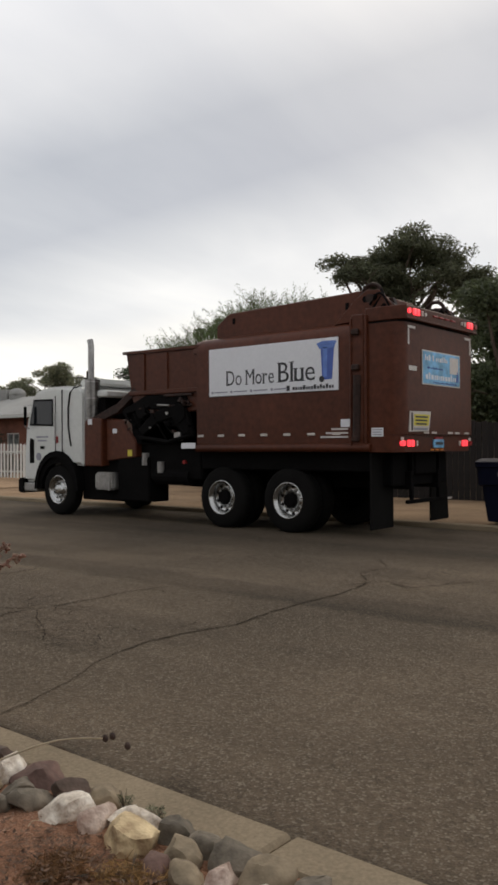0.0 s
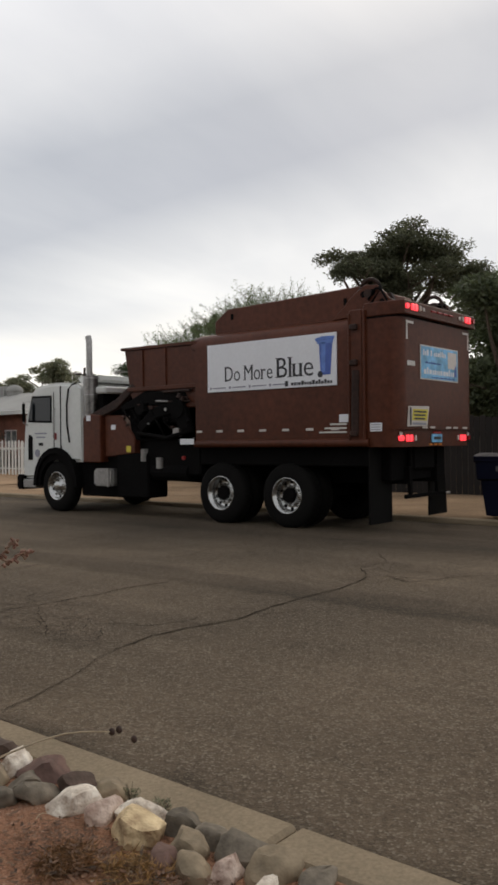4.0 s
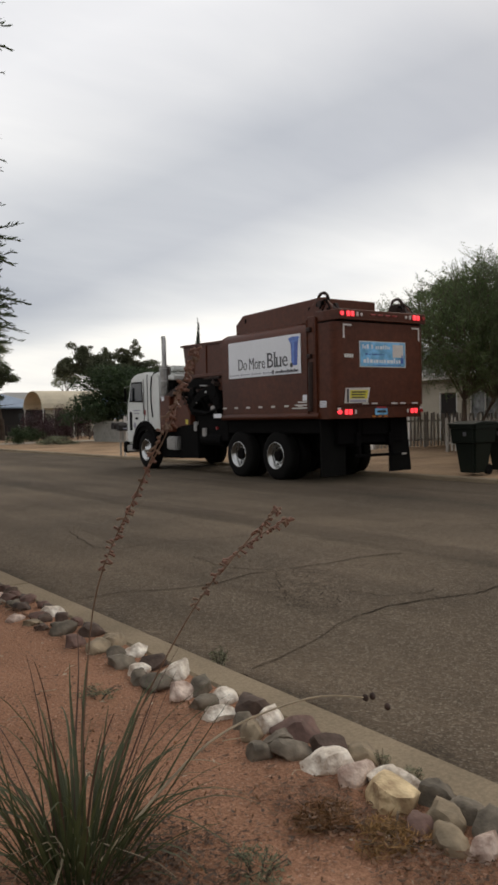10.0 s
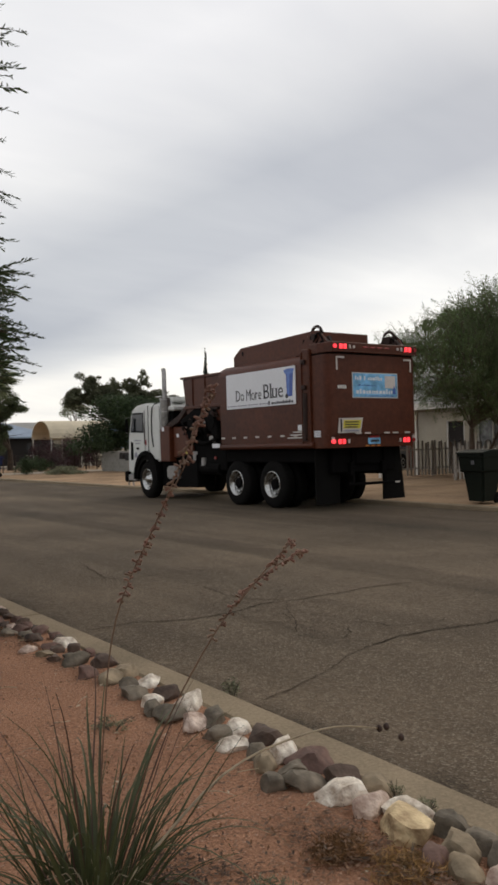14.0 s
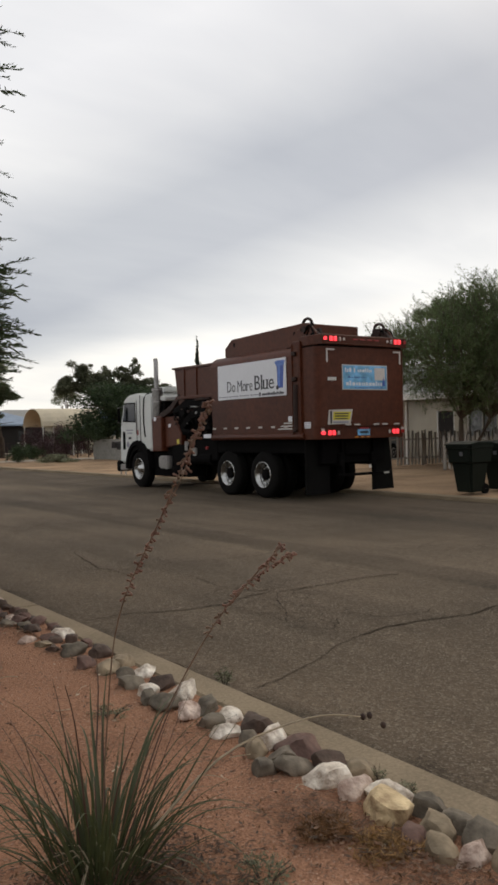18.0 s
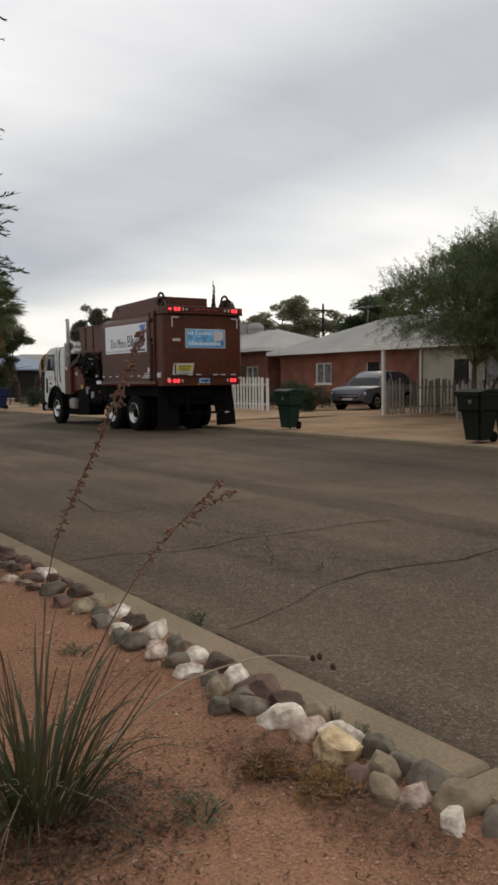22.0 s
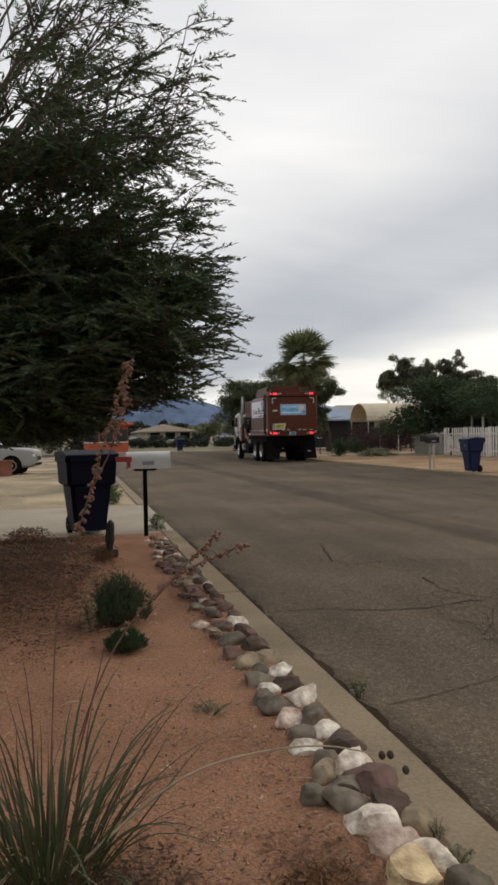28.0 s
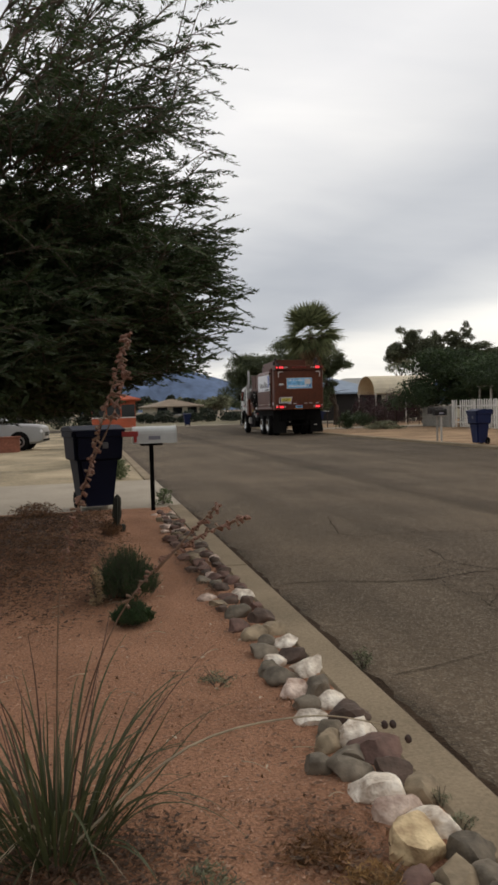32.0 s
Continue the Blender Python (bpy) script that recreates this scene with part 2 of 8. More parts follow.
ASPHALT = aggregate("asphalt", (0.056, 0.0435, 0.031), (0.108, 0.080, 0.0545), (0.205, 0.168, 0.125), 0.28)
TAR = material("crack_filler", (0.048, 0.037, 0.026), 0.95, spread=0.3, grain=40, bump=0.3, spec=0.05)
KERB = material("kerb_concrete", (0.262, 0.205, 0.138), 0.9, spread=0.16, grain=60, bump=0.3, blotch=1.5, spec=0.15)
CONCRETE = material("pale_concrete", (0.36, 0.31, 0.245), 0.9, spread=0.14, grain=50, bump=0.2, blotch=0.8, spec=0.15)
GRAVEL = material("pink_gravel", (0.36, 0.193, 0.120), 0.95, spread=0.3, grain=75, bump=1.0, blotch=1.1, grains=0.62, size=0.02, spec=0.15, dark=(0.17, 0.083, 0.049))
SAND = material("tan_dirt", (0.34, 0.225, 0.135), 0.95, spread=0.28, grain=30, bump=0.7, blotch=0.5, size=0.02, spec=0.15)
FARGROUND = material("far_dry_ground", (0.20, 0.155, 0.10), 0.95, spread=0.25, grain=3, bump=0.0, blotch=0.06)
GRASSY = material("dry_grass_ground", (0.175, 0.150, 0.082), 0.95, spread=0.25, grain=20, bump=0.5, blotch=0.6, size=0.03)
BROWN = material("brown_truck_paint", (0.080, 0.0230, 0.0110), 0.42, spread=0.2, grain=11, bump=0.03, blotch=0.6, spec=0.20)
GREASY = material("greasy_brown_iron", (0.030, 0.014, 0.010), 0.6, spread=0.35, grain=16, bump=0.15, blotch=4, spec=0.25)
WHITE = material("white_cab_paint", (0.60, 0.61, 0.585), 0.35, spread=0.05, grain=12, bump=0.02, blotch=0.6)
SIGNWHITE = material("white_sign_vinyl", (0.72, 0.73, 0.76), 0.45, spread=0.03, grain=20, bump=0.02, blotch=0.8)
INK = material("black_lettering", (0.02, 0.02, 0.025), 0.5, spread=0.05, bump=0.0)
PRINTGREY = material("faded_bin_print", (0.13, 0.13, 0.14), 0.6, spread=0.2, bump=0.0)
GREYINK = material("grey_lettering", (0.25, 0.25, 0.30), 0.5, spread=0.05, bump=0.0)
PALEINK = material("pale_lettering", (0.60, 0.58, 0.54), 0.5, spread=0.05, bump=0.0)
BINPRINT = material("blue_print", (0.05, 0.10, 0.36), 0.45, spread=0.12, grain=8, bump=0.0)
BINSHEEN = material("pale_blue_print", (0.10, 0.19, 0.50), 0.45, spread=0.15, grain=8, bump=0.0)
SKYPRINT = material("light_blue_print", (0.16, 0.42, 0.66), 0.45, spread=0.25, grain=9, bump=0.0, blotch=3)
YELLOWPRINT = material("yellow_print", (0.62, 0.52, 0.05), 0.45, spread=0.08, bump=0.0)
BLACK = material("black_underframe", (0.0045, 0.004, 0.004), 0.85, spread=0.25, grain=18, bump=0.1, blotch=2, spec=0.08)
RUBBER = material("tyre_rubber", (0.008, 0.0075, 0.007), 0.9, spread=0.2, grain=60, bump=0.15, spec=0.1)
ALUMINIUM = material("polished_wheel_metal", (0.46, 0.46, 0.45), 0.27, 1.0, spread=0.12, grain=25, bump=0.03)
STEEL = material("dull_steel", (0.33, 0.32, 0.31), 0.42, 0.8, spread=0.2, grain=25, bump=0.05)
GLASS = material("dark_window_glass", (0.010, 0.012, 0.014), 0.1, spread=0.1, bump=0.0, spec=0.3)
LIT = material("lit_red_lens", (0.45, 0.012, 0.015), 0.3, spread=0.05, bump=0.0, emit=(1.0, 0.05, 0.07), strength=1.5)
REDLENS = material("dull_red_lens", (0.30, 0.012, 0.012), 0.3, spread=0.1, bump=0.0)
AMBER = material("amber_lens", (0.55, 0.18, 0.02), 0.35, spread=0.1, bump=0.0)
TAPE = material("reflective_tape", (0.55, 0.50, 0.46), 0.4, spread=0.1, bump=0.0)
REDPAINT = material("red_paint", (0.40, 0.035, 0.030), 0.5, spread=0.12, grain=15, bump=0.03)
BINBLUE = material("blue_bin_plastic", (0.009, 0.016, 0.060), 0.5, spread=0.14, grain=35, bump=0.06, spec=0.25)
BINDARK = material("navy_bin_plastic", (0.004, 0.006, 0.021), 0.6, spread=0.14, grain=35, bump=0.06, spec=0.15)
BINGREEN = material("dark_green_bin_plastic", (0.012, 0.030, 0.022), 0.55, spread=0.14, grain=35, bump=0.06, spec=0.2)
BINBLACK = material("black_bin_plastic", (0.012, 0.016, 0.012), 0.55, spread=0.14, grain=35, bump=0.06, spec=0.12)
BARK = material("rough_bark", (0.085, 0.06, 0.042), 0.95, spread=0.3, grain=22, bump=0.8, blotch=3, size=0.03)
TWIG = material("thin_twig_bark", (0.10, 0.075, 0.055), 0.9, spread=0.2, bump=0.0)
WHITEPAINT = material("weathered_white_paint", (0.68, 0.66, 0.62), 0.7, spread=0.12, grain=22, bump=0.1, blotch=1.5, per=0.08)
GREYWOOD = material("weathered_grey_wood", (0.40, 0.365, 0.32), 0.9, spread=0.2, grain=25, bump=0.3, per=0.22)
BROWNWOOD = material("dark_brown_wood", (0.010, 0.0065, 0.005), 0.85, spread=0.25, grain=25, bump=0.3, per=0.25)
BRICK = material("red_brick", (0.215, 0.080, 0.050), 0.9, spread=0.25, grain=14, bump=0.3, blotch=1.5)
STUCCO = material("cream_stucco", (0.37, 0.325, 0.255), 0.92, spread=0.1, grain=40, bump=0.3)
BLOCK = material("grey_block_wall", (0.27, 0.26, 0.235), 0.92, spread=0.15, grain=30, bump=0.3, per=0.1)
ROOFGREY = material("pale_grey_roof", (0.285, 0.28, 0.262), 0.85, spread=0.1, grain=12, bump=0.2, blotch=0.6)
ROOFWHITE = material("white_roof_coating", (0.33, 0.325, 0.305), 0.8, spread=0.08, grain=12, bump=0.1, blotch=0.5)
FASCIA = material("white_fascia", (0.66, 0.64, 0.60), 0.7, spread=0.06, bump=0.05)
CANVAS = material("pale_canvas", (0.60, 0.52, 0.38), 0.85, spread=0.08, grain=10, bump=0.1)
CARSILVER = material("silver_car_paint", (0.115, 0.125, 0.14), 0.28, 0.6, spread=0.05, bump=0.0)
CARWHITE = material("pale_car_paint", (0.27, 0.265, 0.255), 0.32, 0.2, spread=0.05, bump=0.0)
TERRACOTTA = material("orange_red_wall", (0.42, 0.095, 0.045), 0.9, spread=0.15, grain=12, bump=0.2)
# the haze of distance is painted in as a blue base colour
HILL = material("haze_blue_hill", (0.115, 0.165, 0.27), 1.0, spread=0.25, grain=0.02, bump=0.0, blotch=0.006)
LEAF_FEATHER = leafy("feathery_green_leaf", (0.042, 0.066, 0.025))
LEAF_OAK = leafy("dark_oak_leaf", (0.105, 0.112, 0.062))
LEAF_VERDE = leafy("pale_green_leaf", (0.100, 0.142, 0.052))
LEAF_GREEN = leafy("bright_green_leaf", (0.043, 0.070, 0.027))
LEAF_OLIVE = leafy("olive_grey_leaf", (0.20, 0.21, 0.128))
LEAF_DARK = leafy("very_dark_leaf", (0.028, 0.038, 0.022))
LEAF_MESQUITE = leafy("mesquite_leaf", (0.092, 0.112, 0.054))
LEAF_NEEDLE = leafy("green_needle", (0.042, 0.080, 0.028), per=0.35)
CURTAIN = material("curtained_window_glass", (0.17, 0.175, 0.17), 0.25, spread=0.3, grain=6, bump=0.0, blotch=3)
LEAF_PALM = leafy("palm_leaf", (0.145, 0.165, 0.08))
PALMDRY = leafy("dry_palm_leaf", (0.20, 0.125, 0.065))
YUCCA = leafy("yucca_leaf", (0.092, 0.108, 0.046), per=0.6, rough=0.55)
YUCCADRY = leafy("yucca_purple_stem", (0.11, 0.062, 0.045), per=0.3)
STRAW = leafy("dry_straw", (0.52, 0.43, 0.30), per=0.3)
CORAL = leafy("coral_flower", (0.29, 0.155, 0.11), per=0.4)
STEM = leafy("reddish_stem", (0.26, 0.165, 0.11), per=0.2)
POD = material("dark_seed_pod", (0.045, 0.025, 0.018), 0.8, spread=0.3)
CACTUS = material("cactus_green", (0.022, 0.024, 0.016), 0.8, spread=0.25, grain=50, bump=0.4)
STONES = [material("white_quartz_stone", (0.68, 0.62, 0.53), 0.85, spread=0.3, grain=14, bump=0.9, blotch=9, per=0.1, size=0.03, dark=(0.34, 0.25, 0.18), sharp=0.16),
          material("grey_stone", (0.170, 0.140, 0.104), 0.9, spread=0.25, grain=16, bump=0.5, blotch=6, per=0.22, size=0.02),
          material("dark_purple_stone", (0.092, 0.061, 0.046), 0.9, spread=0.25, grain=16, bump=0.5, blotch=6, per=0.2, size=0.02),
          material("tan_stone", (0.26, 0.20, 0.13), 0.9, spread=0.2, grain=14, bump=0.5, blotch=6, per=0.15, size=0.02),
          material("yellow_stone", (0.56, 0.44, 0.26), 0.88, spread=0.3, grain=13, bump=0.9, blotch=9, size=0.03, dark=(0.30, 0.19, 0.10), sharp=0.16),
          material("red_brown_stone", (0.148, 0.086, 0.068), 0.9, spread=0.22, grain=14, bump=0.5, blotch=6, per=0.15, size=0.02),
          material("pinkish_white_stone", (0.52, 0.42, 0.35), 0.88, spread=0.3, grain=14, bump=0.9, blotch=8, size=0.03, dark=(0.26, 0.16, 0.12), sharp=0.16)]


# ---- shaping helpers ----
def bm_box(bm, x0, y0, z0, x1, y1, z1, m=None):
    vs = [bm.verts.new(p) for p in ((x0, y0, z0), (x1, y0, z0), (x1, y1, z0), (x0, y1, z0), (x0, y0, z1), (x1, y0, z1), (x1, y1, z1), (x0, y1, z1))]
    if m is not None:
        for v in vs:
            v.co = m @ v.co
    for f in ((3, 2, 1, 0), (4, 5, 6, 7), (0, 1, 5, 4), (1, 2, 6, 5), (2, 3, 7, 6), (3, 0, 4, 7)):
        bm.faces.new([vs[i] for i in f])
    return vs


def box(x0, y0, z0, x1, y1, z1, bevel=0.0, m=None, segments=1):
    bm = bmesh.new()
    bm_box(bm, x0, y0, z0, x1, y1, z1, m)
    if bevel:
        bmesh.ops.bevel(bm, geom=bm.edges[:], offset=bevel, segments=segments, affect="EDGES", clamp_overlap=True)
    return bm


def prism(outline, y0, y1, axis="y", bevel=0.0, segments=1):
    """A profile drawn in two axes and drawn out along the third. axis x: (y, z) points; y: (x, z); z: (x, y)."""
    bm = bmesh.new()
    place = {"x": lambda a, b, c: (c, a, b), "y": lambda a, b, c: (a, c, b), "z": lambda a, b, c: (a, b, c)}[axis]
    lo = [bm.verts.new(place(a, b, y0)) for a, b in outline]
    hi = [bm.verts.new(place(a, b, y1)) for a, b in outline]
    bm.faces.new(lo)
    bm.faces.new(hi[::-1])
    for i in range(len(lo)):
        j = (i + 1) % len(lo)
        bm.faces.new((lo[j], lo[i], hi[i], hi[j]))
    bmesh.ops.recalc_face_normals(bm, faces=bm.faces[:])
    if bevel:
        bmesh.ops.bevel(bm, geom=bm.edges[:], offset=bevel, segments=segments, affect="EDGES", clamp_overlap=True)
    return bm


def tube(points, radius, sides=8, taper=None, bm=None):
    """A round bar along points; taper: its radius at the end."""
    bm = bm or bmesh.new()
    points = [Vector(p) for p in points]
    rings = []
    for i, p in enumerate(points):
        way = (points[min(i + 1, len(points) - 1)] - points[max(i - 1, 0)]).normalized()
        side = way.cross(Vector((0, 0, 1)) if abs(way.z) < 0.9 else Vector((1, 0, 0))).normalized()
        up = side.cross(way)
        r = radius if taper is None else radius + (taper - radius) * i / (len(points) - 1)
        rings.append([bm.verts.new(p + r * (math.cos(a) * side + math.sin(a) * up)) for a in (2 * math.pi * k / sides for k in range(sides))])
    for a, b in zip(rings, rings[1:]):
        for k in range(sides):
            bm.faces.new((a[k], a[(k + 1) % sides], b[(k + 1) % sides], b[k]))
    bm.faces.new(rings[0][::-1])
    bm.faces.new(rings[-1])
    return bm


def lathe(profile, axis="x", sides=28, bm=None, ring_shape=False):
    """Rings of (distance along the axis, radius), closed at both ends."""
    bm = bm or bmesh.new()
    rings = []
    for d, r in profile:
        ring = []
        for k in range(sides):
            a = 2 * math.pi * k / sides
            c, s = r * math.cos(a), r * math.sin(a)
            ring.append(bm.verts.new({"x": (d, c, s), "y": (c, d, s), "z": (c, s, d)}[axis]))
        rings.append(ring)
    for a, b in zip(rings, rings[1:]):
        for k in range(sides):
            bm.faces.new((a[k], a[(k + 1) % sides], b[(k + 1) % sides], b[k]))
    if ring_shape:
        for k in range(sides):
            bm.faces.new((rings[-1][k], rings[-1][(k + 1) % sides], rings[0][(k + 1) % sides], rings[0][k]))
    else:
        bm.faces.new(rings[0][::-1])
        bm.faces.new(rings[-1])
    bmesh.ops.recalc_face_normals(bm, faces=bm.faces[:])
    return bm


def mesh_of(name, bm, mat, smooth=False):
    me = bpy.data.meshes.new(name)
    bm.to_mesh(me)
    bm.free()
    for m in mat if isinstance(mat, (list, tuple)) else [mat]:
        me.materials.append(m)
    if smooth:
        me.shade_smooth()
        if smooth == "auto":
            me.set_sharp_from_angle(angle=radians(38))
    return me


def part(name, bm, mat, parent=None, label="", smooth=False):
    ob = new(name, mesh_of(name, bm, mat, smooth))
    ob.parent = parent
    if label:
        tagged(ob, label)
    return ob


def thing(name, label, category, m=None, group="", kind=""):
    ob = new(name)
    ob.empty_display_size = 0.1
    if m is not None:
        ob.matrix_world = m
    return tagged(ob, label, category, group, kind)


def raw(name, verts, faces, mat, parent=None, label="", smooth=False):
    me = bpy.data.meshes.new(name)
    me.from_pydata(verts, [], faces)
    me.materials.append(mat)
    if smooth:
        me.shade_smooth()
    ob = new(name, me)
    ob.parent = parent
    if label:
        tagged(ob, label)
    return ob


# ---- ground, road, kerbs ----
ROAD_R = 10.4


def sheet(name, x0, y0, x1, y1, z, mat, label, category, nx=1, ny=1, wave=0.0, kind="structure"):
    verts, faces = [], []
    for j in range(ny + 1):
        for i in range(nx + 1):
            x, y = x0 + (x1 - x0) * i / nx, y0 + (y1 - y0) * j / ny
            edge = min(1.0, min(i, nx - i, j, ny - j) / 2) if wave else 0
            verts.append((x, y, z + edge * wave * noise.noise((x * 0.8, y * 0.8, 3.1)) + edge * wave * 0.5 * noise.noise((x * 3.1, y * 3.1, 0.4))))
    for j in range(ny):
        for i in range(nx):
            a = j * (nx + 1) + i
            faces.append((a, a + 1, a + nx + 2, a + nx + 1))
    return tagged(raw(name, verts, faces, mat, smooth=True), label, category, kind=kind)


DRYYARD = material("tan_dry_yard", (0.30, 0.235, 0.15), 0.95, spread=0.3, grain=18, bump=0.5, blotch=0.35, size=0.03, dark=(0.13, 0.105, 0.055), grains=0.35, sharp=0.1)
sheet("ground", -3000, -600, 3000, 4200, -0.08, FARGROUND, "dry tan open ground reaching the hills", "ground", 2, 2)
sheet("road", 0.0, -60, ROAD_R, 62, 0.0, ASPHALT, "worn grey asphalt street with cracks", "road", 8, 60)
sheet("cross_road", -120, 62, 130, 72, -0.004, ASPHALT, "asphalt side street crossing at the far end", "road", 10, 2)
sheet("yard_gravel", -14, -8, -0.22, 12.05, 0.045, GRAVEL, "pink crushed granite front yard", "yard", 110, 160, 0.035)
sheet("far_yard_left", -30, 17.0, -0.2, 61.9, 0.02, DRYYARD, "bare tan yard with dry grass across the driveway", "yard", 60, 60, 0.04)
sheet("verge_right", ROAD_R + 0.2, -60, 13.2, 61.9, 0.07, SAND, "bare tan dirt verge along the street", "verge", 6, 120, 0.03)
sheet("yards_right", 13.2, -60, 60, 61.9, 0.065, SAND, "sandy tan front yards of the houses opposite", "yard", 40, 90, 0.05)
sheet("far_block", -120, 72.2, 130, 150, 0.02, GRASSY, "dry grass beyond the side street", "yard", 10, 4)


def kerb_thing(name, x0, x1, y0, y1, z, joints, label):
    k = tagged(new(name), label, "kerb", kind="structure")
    ys = [y0, *joints, y1]
    for a, b in zip(ys, ys[1:]):
        bm = box(x0, a + 0.006, -0.12, x1, b - 0.006, z, 0.018)
        part("kerb_stone", bm, KERB, k)
    core = box(x0 + 0.012, y0, -0.12, x1 - 0.012, y1, z - 0.022)
    part("kerb_bed", core, KERB, k)
    return k


kerb_thing("kerb_left", -0.22, 0.0, -30, 12.2, 0.055, [-25.6, -20.6, -15.6, -10.6, -5.6, -2.6, 2.42, 7.4], "tan concrete kerb with cut joints beside the rock border")
kerb_thing("kerb_left_far", -0.2, 0.0, 17.0, 61.9, 0.055, [20 + 3 * i for i in range(14)], "worn concrete kerb beyond the driveway")
kerb_thing("kerb_right", ROAD_R, ROAD_R + 0.2, -60, 61.9, 0.085, [-55 + 5 * i for i in range(24)], "worn concrete kerb on the opposite side")
sheet("driveway_left", -14, 12.06, 0.0, 16.98, 0.03, CONCRETE, "pale concrete driveway meeting the street", "driveway", 8, 4)
tagged(part("pavement_far", box(-120, 72.0, -0.1, 130, 73.6, 0.06, 0.01), CONCRETE), "pale concrete pavement across the side street", "pavement", kind="structure")


# ---- plain house added out of view behind the yard to block sky light ----
behind = tagged(new("unseen_house_behind"), "plain unseen house added behind the yard to block sky light", "house", kind="structure")
HOUSEWALL = material("brown_house_stucco", (0.17, 0.13, 0.095), 0.92, spread=0.12, grain=40, bump=0.3)
part("wall", box(-13.6, -16.0, 0.0, -9.0, 7.0, 2.9), HOUSEWALL, behind)
part("roof", box(-14.0, -16.4, 2.9, -8.3, 7.4, 3.12, 0.02), material("brown_roof", (0.10, 0.075, 0.06), 0.9, spread=0.2, grain=20), behind)

# ---- distant hills ----
def hills():
    bm = bmesh.new()
    prev = None
    n = 90
    for i in range(n + 1):
        x = -1500 + 3400 * i / n
        h = 85 + 150 * max(0.0, 1 - abs(x + 140) / 900) + 42 * noise.noise((x * 0.006, 1.3, 0)) + 16 * noise.noise((x * 0.022, 4.3, 0))
        lo, mid, hi = bm.verts.new((x, 2900, -5)), bm.verts.new((x, 2990 + 30 * noise.noise((x * .02, 9, 0)), h * 0.5)), bm.verts.new((x, 3100, max(8, h)))
        if prev:
            bm.faces.new((prev[0], lo, mid, prev[1]))
            bm.faces.new((prev[1], mid, hi, prev[2]))
        prev = (lo, mid, hi)
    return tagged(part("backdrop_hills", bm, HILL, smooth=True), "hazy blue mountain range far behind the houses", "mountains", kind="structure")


hills()
# ---- refuse truck ----
# seconds, x, y of the middle of the rear axles, heading in degrees
TRUCK = [(0, 9.44, 9.38, 0.0), (5.0, 9.44, 9.38, 0.0), (5.5, 9.44, 9.47, 0.0), (6.0, 9.44, 9.70, 0.0), (6.5, 9.43, 10.06, 0.0), (7.0, 9.43, 10.52, 0.0), (7.5, 9.42, 11.14, 0.0), (8.0, 9.43, 11.96, 0.0),
         (8.5, 9.42, 12.94, 0.0), (9.0, 9.42, 14.05, -0.1), (9.5, 9.44, 15.05, -0.2), (10.0, 9.45, 15.65, -0.3), (10.5, 9.46, 15.95, -0.2), (11.0, 9.48, 16.09, -0.1), (11.5, 9.48, 16.12, -0.1), (18.0, 9.46, 16.12, -0.2),
         (18.5, 9.45, 16.35, -0.3), (19.0, 9.44, 16.82, -0.4), (19.5, 9.43, 17.40, -0.4), (20.0, 9.42, 18.0, -0.4), (20.5, 9.41, 18.75, -0.3), (21.0, 9.40, 19.80, -0.2), (22.0, 9.40, 22.85, 0.5), (23.0, 9.42, 27.45, 1.2),
         (24.0, 9.36, 32.75, 1.3), (25.0, 9.15, 36.7, 0.7), (26.0, 9.05, 39.9, 0.2), (27.0, 9.05, 41.6, 0.0), (28.5, 9.06, 42.3, 0.0), (32.0, 9.06, 42.35, 0.0)]
WHEEL_R = 0.52


def truck_at(t):
    """x, y and heading at a time, by smooth curves through the rows."""
    for i in range(len(TRUCK) - 1):
        if TRUCK[i][0] <= t <= TRUCK[i + 1][0]:
            break
    a, b = TRUCK[i], TRUCK[i + 1]
    h = b[0] - a[0]
    u = (t - a[0]) / h
    out = []
    for k in (1, 2, 3):
        d = (b[k] - a[k]) / h
        before = (a[k] - TRUCK[i - 1][k]) / (a[0] - TRUCK[i - 1][0]) if i else 0
        after = (TRUCK[i + 2][k] - b[k]) / (TRUCK[i + 2][0] - b[0]) if i + 2 < len(TRUCK) else 0
        ma = 0 if before * d <= 0 else 2 * before * d / (before + d)
        mb = 0 if after * d <= 0 else 2 * after * d / (after + d)
        out.append((2 * u**3 - 3 * u**2 + 1) * a[k] + (u**3 - 2 * u**2 + u) * h * ma + (-2 * u**3 + 3 * u**2) * b[k] + (u**3 - u**2) * h * mb)
    return out


truck = thing("refuse_truck", "brown side-loading refuse truck with a white cab and a slogan banner", "refuse truck", pose(9.44, 9.38, 0))


